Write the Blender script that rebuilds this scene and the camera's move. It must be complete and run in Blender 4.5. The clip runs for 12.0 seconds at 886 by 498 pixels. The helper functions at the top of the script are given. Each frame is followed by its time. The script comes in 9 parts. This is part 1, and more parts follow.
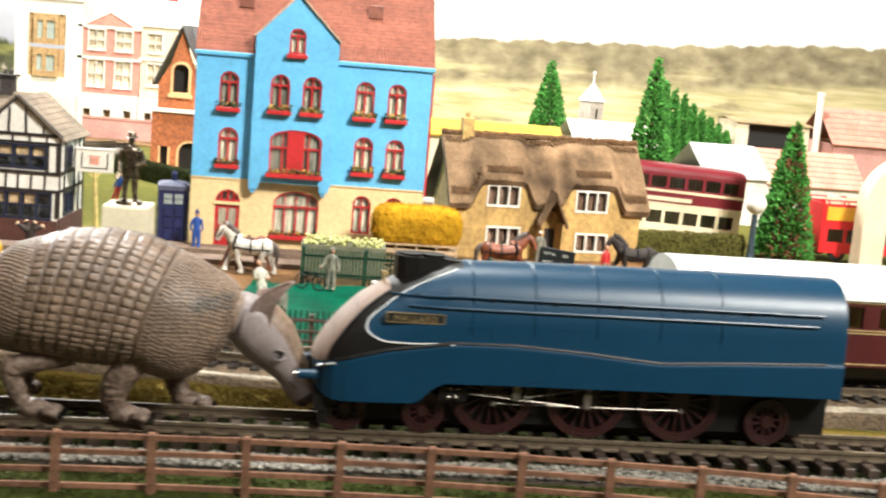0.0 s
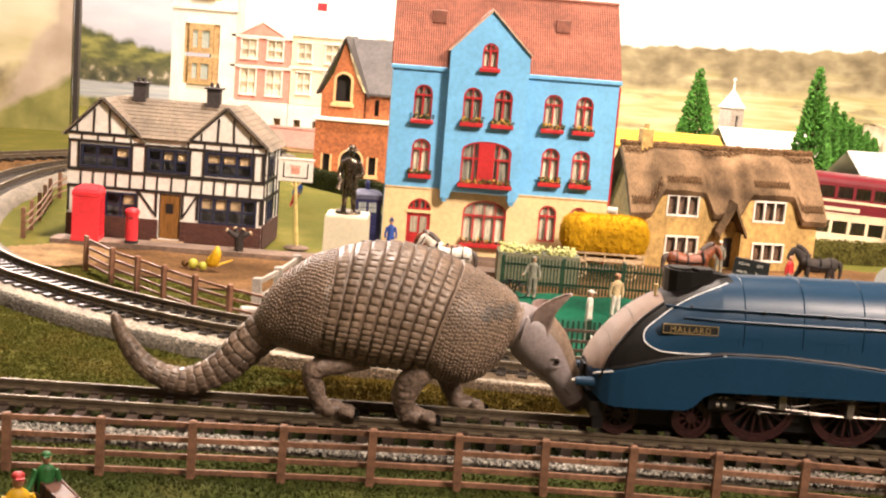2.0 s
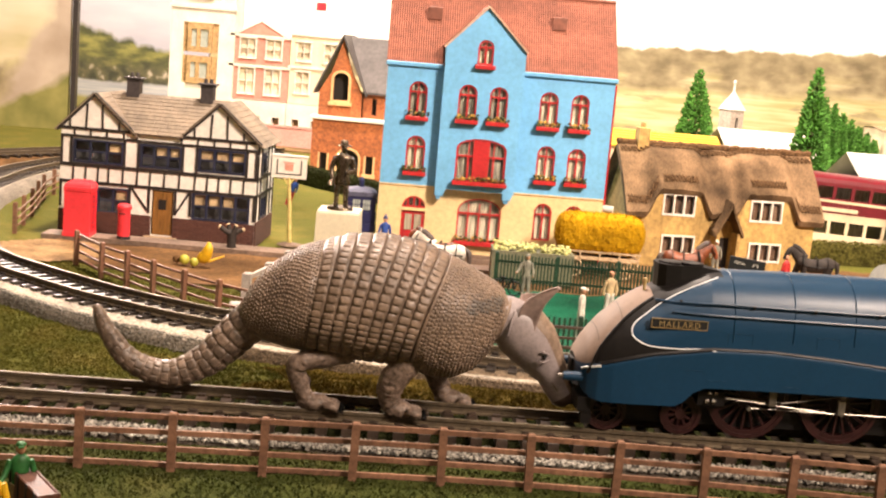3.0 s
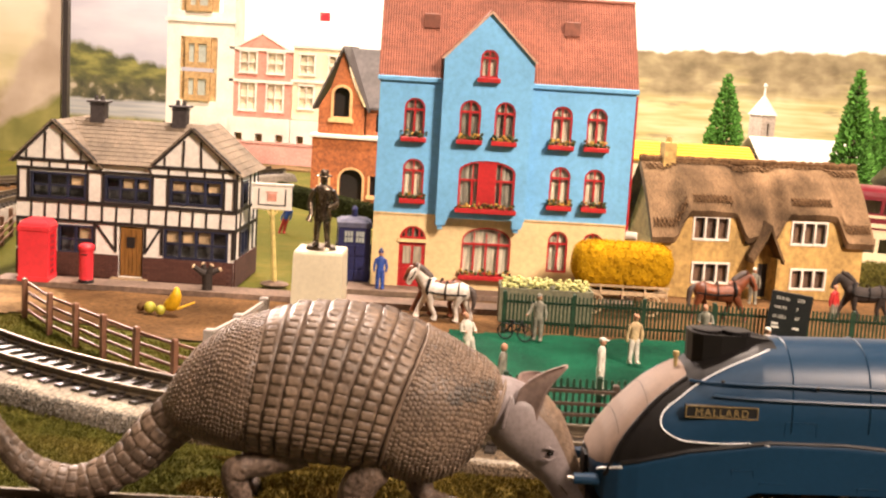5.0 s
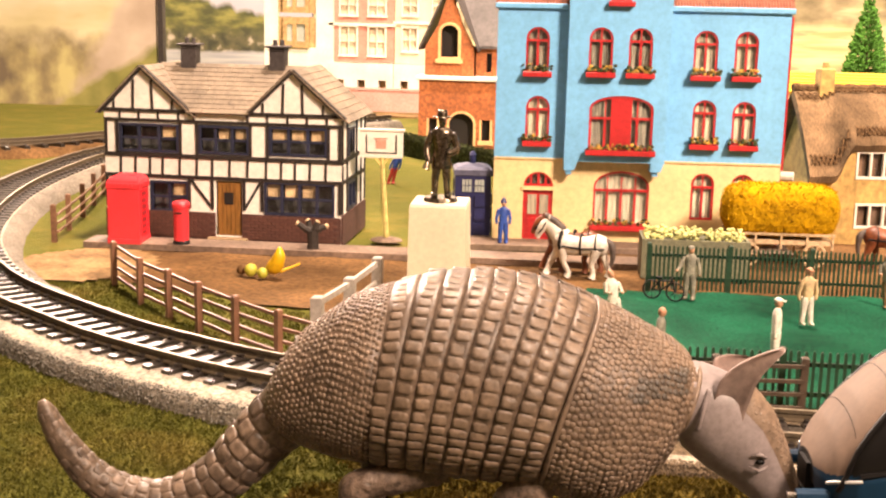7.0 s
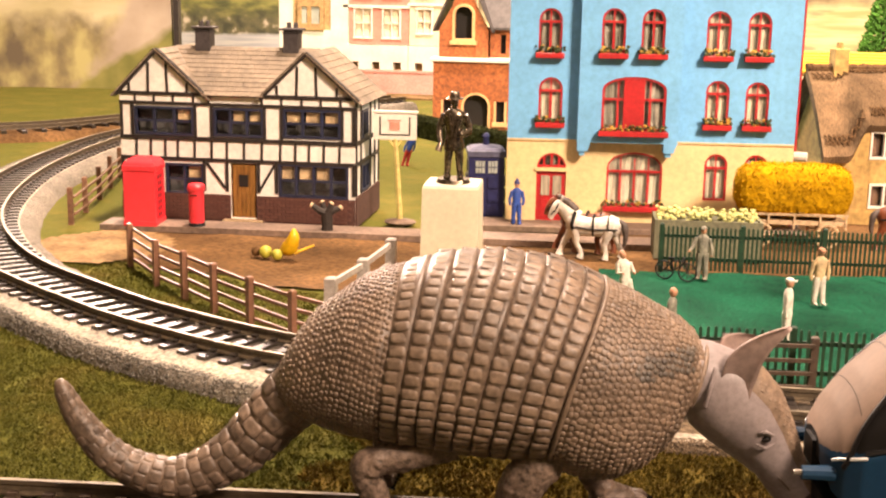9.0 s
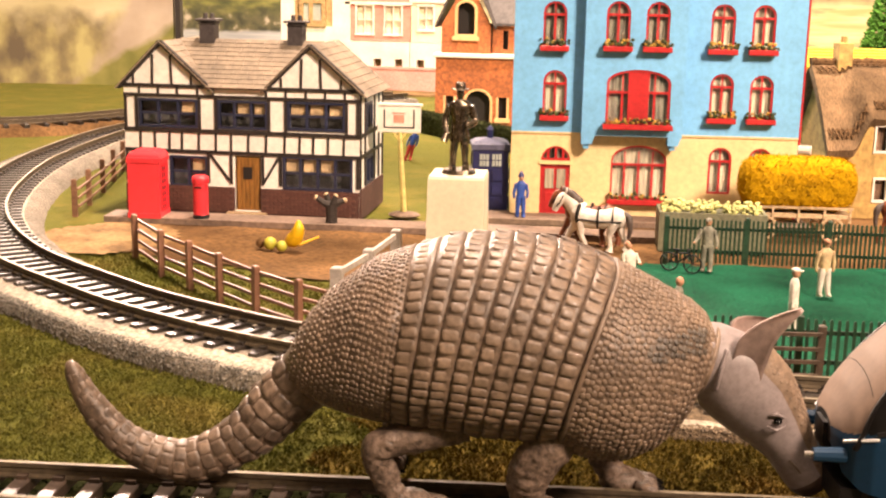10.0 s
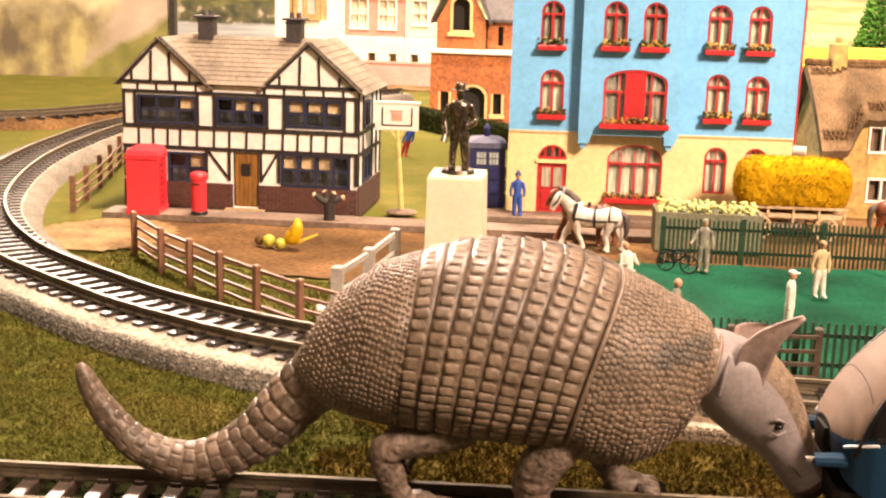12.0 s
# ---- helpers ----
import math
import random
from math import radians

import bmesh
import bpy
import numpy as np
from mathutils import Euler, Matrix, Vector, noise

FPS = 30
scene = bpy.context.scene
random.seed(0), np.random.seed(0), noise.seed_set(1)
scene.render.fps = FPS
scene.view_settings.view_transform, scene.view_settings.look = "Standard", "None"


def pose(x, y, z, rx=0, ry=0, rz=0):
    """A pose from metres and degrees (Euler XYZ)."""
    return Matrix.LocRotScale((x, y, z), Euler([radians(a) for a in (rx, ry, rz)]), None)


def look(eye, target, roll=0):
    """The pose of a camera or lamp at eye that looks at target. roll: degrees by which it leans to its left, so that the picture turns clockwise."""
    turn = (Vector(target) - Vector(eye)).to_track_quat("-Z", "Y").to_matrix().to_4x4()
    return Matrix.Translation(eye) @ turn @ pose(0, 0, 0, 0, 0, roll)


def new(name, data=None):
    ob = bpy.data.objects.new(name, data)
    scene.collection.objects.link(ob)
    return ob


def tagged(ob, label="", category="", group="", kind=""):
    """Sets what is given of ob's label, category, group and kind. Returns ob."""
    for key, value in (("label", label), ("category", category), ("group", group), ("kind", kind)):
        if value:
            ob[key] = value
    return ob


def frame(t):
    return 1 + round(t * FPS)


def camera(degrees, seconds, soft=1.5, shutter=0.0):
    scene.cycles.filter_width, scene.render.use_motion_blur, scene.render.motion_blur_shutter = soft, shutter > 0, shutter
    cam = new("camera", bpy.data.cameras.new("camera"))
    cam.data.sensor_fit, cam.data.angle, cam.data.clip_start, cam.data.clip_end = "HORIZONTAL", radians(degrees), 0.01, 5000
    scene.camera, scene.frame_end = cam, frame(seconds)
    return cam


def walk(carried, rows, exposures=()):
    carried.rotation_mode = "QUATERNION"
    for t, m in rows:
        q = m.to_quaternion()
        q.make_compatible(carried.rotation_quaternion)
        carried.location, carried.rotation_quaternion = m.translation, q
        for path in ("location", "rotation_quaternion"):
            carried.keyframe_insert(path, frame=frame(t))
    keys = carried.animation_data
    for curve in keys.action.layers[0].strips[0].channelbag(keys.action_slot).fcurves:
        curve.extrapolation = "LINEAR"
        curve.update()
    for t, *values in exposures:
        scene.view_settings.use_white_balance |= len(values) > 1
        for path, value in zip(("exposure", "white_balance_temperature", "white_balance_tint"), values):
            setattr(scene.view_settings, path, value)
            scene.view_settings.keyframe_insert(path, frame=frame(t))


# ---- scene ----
# ---- camera ----
cam = camera(39.74, 12.0, soft=2.2, shutter=0.5)
ROWS = [
    (0.0, -0.0063, -0.0021, 0.1182, 80.89, -4.77, -0.06),
    (0.5, -0.0386, -0.0063, 0.1174, 81.03, -4.60, 0.74),
    (1.0, -0.0573, -0.0236, 0.1241, 80.60, -4.46, 4.04),
    (1.5, -0.0617, -0.0238, 0.1227, 80.59, -4.47, 4.28),
    (2.0, -0.0585, -0.0231, 0.1206, 80.61, -4.56, 4.34),
    (2.5, -0.0553, -0.0210, 0.1178, 80.72, -4.79, 4.48),
    (3.0, -0.0540, -0.0191, 0.1171, 80.77, -4.85, 4.49),
    (3.2, -0.0533, -0.0181, 0.1175, 80.75, -4.87, 4.41),
    (4.8, -0.0480, 0.0435, 0.1183, 80.98, -3.54, 5.41),
    (5.0, -0.0480, 0.0583, 0.1203, 81.02, -3.46, 5.55),
    (5.5, -0.0474, 0.0795, 0.1145, 80.58, -2.71, 6.74),
    (6.0, -0.0507, 0.0973, 0.1156, 80.13, -2.17, 7.86),
    (6.5, -0.0568, 0.1126, 0.1097, 79.07, -1.41, 9.28),
    (7.0, -0.0658, 0.1197, 0.1107, 78.38, -1.26, 10.03),
    (9.0, -0.0641, 0.1174, 0.1110, 77.52, -0.95, 10.75),
    (9.5, -0.0651, 0.1154, 0.1102, 77.53, -1.01, 10.74),
    (10.0, -0.0661, 0.1163, 0.1077, 77.53, -1.06, 10.73),
    (10.5, -0.0653, 0.1195, 0.1061, 77.30, -1.39, 10.55),
    (11.0, -0.0665, 0.1202, 0.1046, 77.17, -1.75, 10.53),
    (11.5, -0.0669, 0.1178, 0.1061, 77.13, -1.80, 10.51),
    (12.0, -0.0690, 0.1135, 0.1108, 77.16, -1.49, 10.33),
]
walk(cam, [(t, pose(x, y, z, rx, ry, rz)) for t, x, y, z, rx, ry, rz in ROWS],
     [(0.0, -0.06, 5600, 4), (1.0, -0.16, 6200, 16), (2.5, -0.08, 6900, 20), (5.5, -0.28, 7300, 25), (6.5, 0.08, 7750, 26), (9.0, -0.01, 7750, 26), (12.0, 0.14, 7750, 25)])

# ---- light ----
def area_lamp(name, place, target, size, power, colour, spread=180):
    data = bpy.data.lights.new(name, "AREA")
    data.shape, data.size, data.energy, data.color = "DISK", size, power, colour
    data.spread = radians(spread)
    ob = new(name, data)
    ob.matrix_basis = look(place, target)
    return ob


KEY = area_lamp("ceiling_lamp", (0.85, -0.35, 1.05), (0.04, 0.88, 0.12), 0.34, 9.4, (1.0, 0.86, 0.70), 62)
ROOM = area_lamp("ceiling_lamp", (-0.15, -0.45, 1.40), (-0.1, 1.0, 0.0), 0.7, 7.0, (1.0, 0.88, 0.74))
BACK = area_lamp("ceiling_lamp", (-0.10, 0.74, 1.15), (-0.08, 1.16, 0.1), 0.14, 36.0, (1.0, 0.88, 0.74))
RIM = area_lamp("ceiling_lamp", (-0.72, 1.50, 0.62), (-0.12, 0.40, 0.0), 0.20, 23.0, (1.0, 0.90, 0.78))
world = bpy.data.worlds.new("world")
scene.world = world
world.use_nodes = True
world.node_tree.nodes["Background"].inputs[0].default_value = (1.0, 0.9, 0.78, 1)
world.node_tree.nodes["Background"].inputs[1].default_value = 0.14


# ---- materials ----
def mat(name, colour, rough=0.6, metal=0.0, var=0.18, scale=500.0, bump=0.15, depth=0.0004, colour2=None,
        stain=0.12, stain_scale=45.0, piece=0.0, coat=0.0, spec=0.5, stretch=None, emit=0.0):
    m = bpy.data.materials.new(name)
    m.use_nodes = True
    nt = m.node_tree
    n, link = nt.nodes, nt.links
    bsdf = n["Principled BSDF"]
    coords = n.new("ShaderNodeTexCoord")
    src = coords.outputs["Object"]
    if stretch:
        mapping = n.new("ShaderNodeMapping")
        mapping.inputs["Scale"].default_value = stretch
        link.new(src, mapping.inputs["Vector"])
        src = mapping.outputs["Vector"]
    grain = n.new("ShaderNodeTexNoise")
    grain.inputs["Scale"].default_value = scale
    grain.inputs["Detail"].default_value = 4.0
    grain.inputs["Roughness"].default_value = 0.65
    link.new(src, grain.inputs["Vector"])
    ramp = n.new("ShaderNodeValToRGB")
    a = colour2 if colour2 else tuple(c * (1 - 2 * var) for c in colour)
    b = tuple(min(1.0, c * (1 + 0.7 * var)) for c in colour)
    ramp.color_ramp.elements[0].position, ramp.color_ramp.elements[1].position = 0.32, 0.62
    ramp.color_ramp.elements[0].color, ramp.color_ramp.elements[1].color = (*a, 1), (*b, 1)
    link.new(grain.outputs["Fac"], ramp.inputs["Fac"])
    big = n.new("ShaderNodeTexNoise")
    big.inputs["Scale"].default_value = stain_scale
    big.inputs["Detail"].default_value = 3.0
    link.new(coords.outputs["Object"], big.inputs["Vector"])
    span = n.new("ShaderNodeMapRange")
    span.inputs["From Min"].default_value, span.inputs["From Max"].default_value = 0.3, 0.7
    span.inputs["To Min"].default_value, span.inputs["To Max"].default_value = 1.0 - stain * 1.6, 1.0 + stain * 0.6
    link.new(big.outputs["Fac"], span.inputs["Value"])
    value = span.outputs["Result"]
    if piece:
        info = n.new("ShaderNodeObjectInfo")
        island = n.new("ShaderNodeNewGeometry")
        both = n.new("ShaderNodeMath")
        both.operation = "ADD"
        link.new(info.outputs["Random"], both.inputs[0])
        link.new(island.outputs["Random Per Island"], both.inputs[1])
        wrap = n.new("ShaderNodeMath")
        wrap.operation = "FRACT"
        link.new(both.outputs[0], wrap.inputs[0])
        vary = n.new("ShaderNodeMapRange")
        vary.inputs["To Min"].default_value, vary.inputs["To Max"].default_value = 1.0 - piece, 1.0 + piece * 0.7
        link.new(wrap.outputs[0], vary.inputs["Value"])
        times = n.new("ShaderNodeMath")
        times.operation = "MULTIPLY"
        link.new(value, times.inputs[0])
        link.new(vary.outputs["Result"], times.inputs[1])
        value = times.outputs[0]
    mix = n.new("ShaderNodeVectorMath")
    mix.operation = "SCALE"
    link.new(ramp.outputs["Color"], mix.inputs[0])
    link.new(value, mix.inputs["Scale"])
    link.new(mix.outputs["Vector"], bsdf.inputs["Base Color"])
    wear = n.new("ShaderNodeMapRange")
    wear.inputs["To Min"].default_value, wear.inputs["To Max"].default_value = max(0.04, rough - 0.12), min(1.0, rough + 0.12)
    link.new(grain.outputs["Fac"], wear.inputs["Value"])
    link.new(wear.outputs["Result"], bsdf.inputs["Roughness"])
    bsdf.inputs["Metallic"].default_value = metal
    bsdf.inputs["Coat Weight"].default_value = coat
    bsdf.inputs["Specular IOR Level"].default_value = spec
    if bump:
        node = n.new("ShaderNodeBump")
        node.inputs["Strength"].default_value = bump
        node.inputs["Distance"].default_value = depth
        link.new(grain.outputs["Fac"], node.inputs["Height"])
        link.new(node.outputs["Normal"], bsdf.inputs["Normal"])
    if emit:
        link.new(mix.outputs["Vector"], bsdf.inputs["Emission Color"])
        bsdf.inputs["Emission Strength"].default_value = emit
    return m


def glass_mat(name, tint=(0.9, 0.95, 0.95)):
    m = bpy.data.materials.new(name)
    m.use_nodes = True
    b = m.node_tree.nodes["Principled BSDF"]
    b.inputs["Base Color"].default_value = (*tint, 1)
    b.inputs["Roughness"].default_value = 0.06
    b.inputs["Transmission Weight"].default_value = 1.0
    b.inputs["IOR"].default_value = 1.2
    return m


def turf_mat(name, main, deep, dry):
    """Flocked turf: fine fibres, deep and dry patches of two sizes."""
    m = bpy.data.materials.new(name)
    m.use_nodes = True
    n, link = m.node_tree.nodes, m.node_tree.links
    bsdf = n["Principled BSDF"]
    co = n.new("ShaderNodeTexCoord")

    def tex(scale, detail, rough=0.6):
        t = n.new("ShaderNodeTexNoise")
        t.inputs["Scale"].default_value, t.inputs["Detail"].default_value, t.inputs["Roughness"].default_value = scale, detail, rough
        link.new(co.outputs["Object"], t.inputs["Vector"])
        return t.outputs["Fac"]

    def ease(v, lo, hi):
        q = n.new("ShaderNodeMapRange")
        q.inputs["From Min"].default_value, q.inputs["From Max"].default_value = lo, hi
        link.new(v, q.inputs["Value"])
        return q.outputs["Result"]

    def mix(fac, a, c):
        q = n.new("ShaderNodeMix")
        q.data_type = "RGBA"
        link.new(fac, q.inputs["Factor"])
        for key, v in (("A", a), ("B", c)):
            if isinstance(v, tuple):
                q.inputs[key].default_value = (*v, 1)
            else:
                link.new(v, q.inputs[key])
        return q.outputs["Result"]

    fine = tex(1300, 5, 0.7)
    col = mix(ease(fine, 0.40, 0.62), deep, main)
    col = mix(ease(tex(38, 4), 0.48, 0.72), col, dry)
    col = mix(ease(tex(95, 3), 0.58, 0.74), col, deep)
    isle = n.new("ShaderNodeNewGeometry")
    vary = n.new("ShaderNodeMapRange")
    vary.inputs["To Min"].default_value, vary.inputs["To Max"].default_value = 0.75, 1.3
    link.new(isle.outputs["Random Per Island"], vary.inputs["Value"])
    times = n.new("ShaderNodeVectorMath")
    times.operation = "SCALE"
    link.new(col, times.inputs[0])
    link.new(vary.outputs["Result"], times.inputs["Scale"])
    link.new(times.outputs["Vector"], bsdf.inputs["Base Color"])
    bsdf.inputs["Roughness"].default_value = 0.95
    bsdf.inputs["Specular IOR Level"].default_value = 0.08
    bump = n.new("ShaderNodeBump")
    bump.inputs["Strength"].default_value, bump.inputs["Distance"].default_value = 0.8, 0.0010
    link.new(fine, bump.inputs["Height"])
    link.new(bump.outputs["Normal"], bsdf.inputs["Normal"])
    return m


GRASS = turf_mat("turf", (0.122, 0.116, 0.023), (0.078, 0.084, 0.017), (0.150, 0.121, 0.029))
# greener front turf, its colour also darkened because less light falls there
GRASS_FRONT = turf_mat("dimmed_turf", (0.052, 0.061, 0.014), (0.030, 0.041, 0.010), (0.066, 0.066, 0.018))
GRASS_OCHRE = turf_mat("dry_turf", (0.165, 0.110, 0.020), (0.075, 0.060, 0.012), (0.190, 0.115, 0.028))
DIRT = mat("earth", (0.165, 0.088, 0.037), 0.95, var=0.24, scale=420, bump=0.5, depth=0.0006, stain=0.32, stain_scale=28, spec=0.1)
SAND = mat("sand", (0.300, 0.185, 0.088), 0.95, var=0.18, scale=500, bump=0.4, stain=0.3, stain_scale=60, spec=0.1)
GREEN_MAT = mat("green_baize", (0.0015, 0.088, 0.045), 0.9, var=0.32, scale=900, bump=0.9, depth=0.0009, stain=0.30, stain_scale=34, spec=0.12)
PAVING = mat("paving", (0.22, 0.15, 0.11), 0.8, var=0.2, scale=400, stain=0.25)
BALLAST = mat("ballast", (0.235, 0.205, 0.165), 0.9, var=0.4, scale=800, bump=0.7, depth=0.001, colour2=(0.10, 0.085, 0.068), stain=0.2, piece=0.0, spec=0.2)
STONES = mat("ballast_stone", (0.31, 0.29, 0.25), 0.8, var=0.25, scale=700, piece=1.0, spec=0.4)
SIDE_STONES = mat("ballast_side_stone", (0.195, 0.180, 0.155), 0.85, var=0.25, scale=700, piece=0.5, spec=0.3)
BROWN_STONES = mat("brown_ballast_stone", (0.165, 0.120, 0.078), 0.85, var=0.3, scale=700, piece=0.6, spec=0.3)
BROWN_BED = mat("brown_gritty_bed", (0.150, 0.108, 0.068), 0.9, var=0.4, scale=800, bump=0.7, depth=0.001, stain=0.25, spec=0.2)
DARK_BED = mat("dark_gritty_bed", (0.070, 0.056, 0.042), 0.9, var=0.4, scale=800, bump=0.7, depth=0.001, stain=0.25, spec=0.2)
MOSS = mat("mossy_bed", (0.024, 0.027, 0.011), 0.9, var=0.4, scale=700, bump=0.7, depth=0.001, stain=0.4, stain_scale=90, spec=0.0)
# paler bed colour that carries the light on the ballast's top edge
PALE_BED = mat("pale_lit_bed", (0.400, 0.345, 0.265), 0.7, var=0.3, scale=700, bump=0.6, depth=0.0006, stain=0.25, stain_scale=60, spec=0.3)
RAIL_TOP = mat("rail_steel", (0.29, 0.24, 0.175), 0.48, metal=0.6, var=0.2, scale=300, bump=0.05, stain=0.2)
RAIL_DULL = mat("dull_rail_steel", (0.200, 0.160, 0.105), 0.6, metal=0.25, var=0.25, scale=300, bump=0.08, stain=0.3, spec=0.3)
RAIL_SIDE = mat("rail_side", (0.105, 0.078, 0.048), 0.6, metal=0.15, var=0.2, scale=500, bump=0.1)
SLEEPER_DUSTY = mat("dusty_sleeper_plastic", (0.052, 0.034, 0.024), 0.42, var=0.35, scale=600, bump=0.15, piece=0.3, spec=0.6)
SLEEPER = mat("sleeper_plastic", (0.022, 0.017, 0.014), 0.30, var=0.2, scale=600, bump=0.06, piece=0.2, spec=0.9)
BACK_FENCE = mat("lit_brown_plastic", (0.250, 0.120, 0.072), 0.5, var=0.15, scale=500, bump=0.12, stain=0.15, piece=0.12)
BROWN_FENCE = mat("brown_plastic", (0.245, 0.125, 0.076), 0.68, var=0.2, scale=500, bump=0.15, stain=0.25, piece=0.12, spec=0.25)
GREEN_FENCE = mat("dark_green_plastic", (0.012, 0.045, 0.022), 0.45, var=0.25, scale=500, bump=0.1)
BROWN_DARK = mat("dark_brown_plastic", (0.075, 0.050, 0.034), 0.5, var=0.2, scale=500, bump=0.1)
GREY_FENCE = mat("grey_gate_plastic", (0.40, 0.36, 0.32), 0.55, var=0.15)
SHELL = mat("shell_plastic", (0.205, 0.143, 0.100), 0.47, var=0.20, scale=700, bump=0.25, depth=0.0003, stain=0.18, stain_scale=90, piece=0.14, coat=0.05)
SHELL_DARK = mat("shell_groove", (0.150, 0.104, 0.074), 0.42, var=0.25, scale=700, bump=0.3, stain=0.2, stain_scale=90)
TAIL_PLATE = mat("tail_plastic", (0.178, 0.126, 0.092), 0.44, var=0.28, scale=500, bump=0.35, depth=0.0003, stain=0.3, stain_scale=150, piece=0.22)
SHELL_SMUDGE = mat("shell_smudge", (0.105, 0.086, 0.068), 0.5, var=0.25, scale=700, bump=0.25, depth=0.0003, stain=0.2, stain_scale=90, piece=0.2)
SKIN = mat("grey_skin_plastic", (0.285, 0.240, 0.238), 0.46, var=0.10, scale=900, bump=0.15, depth=0.0002, stain=0.12, stain_scale=120)
LEG_SKIN = mat("leg_plastic", (0.200, 0.142, 0.108), 0.42, var=0.34, scale=1000, bump=0.6, depth=0.0005, stain=0.30, stain_scale=260)
NOSE_DARK = mat("nose_plastic", (0.070, 0.045, 0.036), 0.45, var=0.2, scale=500, bump=0.2)
EAR_SKIN = mat("ear_plastic", (0.34, 0.245, 0.215), 0.5, var=0.15, scale=500, bump=0.15, stain=0.3, stain_scale=120)
EYE_BLACK = mat("eye_black", (0.004, 0.004, 0.004), 0.15, var=0.05, bump=0)
LOCO_BLUE = mat("garter_blue_paint", (0.003, 0.034, 0.078), 0.38, var=0.05, scale=900, bump=0.02, stain=0.05, spec=0.42)
LOCO_BLACK = mat("black_paint", (0.006, 0.005, 0.005), 0.48, var=0.1, scale=600, bump=0.04, spec=0.3)
LOCO_SILVER = mat("front_paint", (0.270, 0.192, 0.150), 0.62, var=0.06, scale=500, bump=0.05, spec=0.25)
WHITE_LINE = mat("white_lining", (0.82, 0.84, 0.86), 0.4, var=0.03, bump=0)
GOLD_LINE = mat("gold_lining", (0.50, 0.37, 0.17), 0.4, var=0.08, metal=0.2, bump=0)
PLATE_GOLD = mat("plate_gold", (0.33, 0.24, 0.11), 0.4, var=0.1, metal=0.2, bump=0)
STEEL = mat("bright_steel", (0.40, 0.37, 0.33), 0.25, metal=0.95, var=0.1, bump=0.05)
ROD_STEEL = mat("oily_steel", (0.27, 0.245, 0.21), 0.36, metal=0.8, var=0.25, scale=400, bump=0.05)
WHEEL_RED = mat("dark_red_wheel", (0.024, 0.006, 0.006), 0.40, var=0.2, bump=0.1)
COACH_MAROON = mat("maroon_paint", (0.060, 0.010, 0.012), 0.35, var=0.1, bump=0.03)
COACH_ROOF = mat("coach_roof_paint", (0.72, 0.72, 0.68), 0.5, var=0.06)
# near-black colour standing in for unlit insides and openings
DARK = mat("unlit_void", (0.012, 0.010, 0.009), 0.6, var=0.2)
WHITE_WALL = mat("white_render", (0.860, 0.830, 0.760), 0.75, var=0.07, scale=400, bump=0.15, stain=0.10)
TIMBER = mat("black_timber", (0.022, 0.016, 0.014), 0.6, var=0.3, scale=400, bump=0.25)
BRICK_DARK = mat("dark_brick", (0.120, 0.047, 0.034), 0.75, var=0.2, scale=500, piece=0.15)
MORTAR = mat("mortar", (0.098, 0.043, 0.033), 0.9, var=0.2)
ROOF_GREY = mat("stone_tile", (0.255, 0.198, 0.142), 0.75, var=0.15, scale=400, piece=0.07, stain=0.3, stain_scale=35)
NAVY = mat("navy_frame", (0.020, 0.026, 0.060), 0.45, var=0.15)
# tan colour for warm lit glimpses of a room behind glass
WARM_ROOM = mat("lit_room_tan", (0.50, 0.33, 0.18), 0.8, var=0.3, scale=150)
DOOR_WOOD = mat("door_wood", (0.27, 0.125, 0.030), 0.5, var=0.25, scale=300, stretch=(3.0, 3.0, 0.4), bump=0.25)
CHIMNEY = mat("chimney_grey", (0.055, 0.045, 0.045), 0.7, var=0.2)
HOUSE_BLUE = mat("blue_render", (0.145, 0.440, 0.740), 0.62, var=0.07, scale=350, bump=0.12, stain=0.10, stain_scale=40)
HOUSE_CREAM = mat("cream_render", (0.74, 0.56, 0.29), 0.65, var=0.07, scale=350, bump=0.12, stain=0.08, stain_scale=40)
RED_TILE = mat("red_roof_tile", (0.27, 0.095, 0.060), 0.6, var=0.15, scale=350, piece=0.10, stain=0.2, stain_scale=30)
RED_FRAME = mat("red_frame", (0.46, 0.020, 0.022), 0.45, var=0.12, bump=0.1)
CURTAIN = mat("net_curtain", (0.40, 0.35, 0.26), 0.8, var=0.25, scale=250, stretch=(4.0, 1.0, 0.3))
# window colour lightened to hold the hazy glow over the terrace
PALE_BLOOM = mat("pale_bloom_pane", (0.74, 0.64, 0.46), 0.8, var=0.08, scale=200)
CURTAIN_DIM = mat("dim_curtain", (0.19, 0.17, 0.13), 0.8, var=0.4, scale=220, stretch=(4.0, 1.0, 0.3))
FLOWER_LEAF = mat("window_box_leaf", (0.055, 0.070, 0.018), 0.8, var=0.4, piece=0.4)
FLOWER_GOLD = mat("window_box_flower", (0.52, 0.30, 0.055), 0.7, var=0.3, piece=0.4)
THATCH = mat("thatch", (0.238, 0.150, 0.082), 0.9, var=0.20, scale=700, stretch=(2.0, 0.7, 0.7), bump=0.6, depth=0.0008, stain=0.5, stain_scale=34, spec=0.15)
# dark brown for the dim cottage inside seen through its panes
BROWN_INSIDE = mat("brown_inside", (0.125, 0.062, 0.034), 0.85, var=0.4, scale=220, stretch=(4.0, 1.0, 0.3))
THATCH_TRIM = mat("thatch_trim", (0.130, 0.072, 0.034), 0.9, var=0.35, scale=600, bump=0.6, spec=0.15)
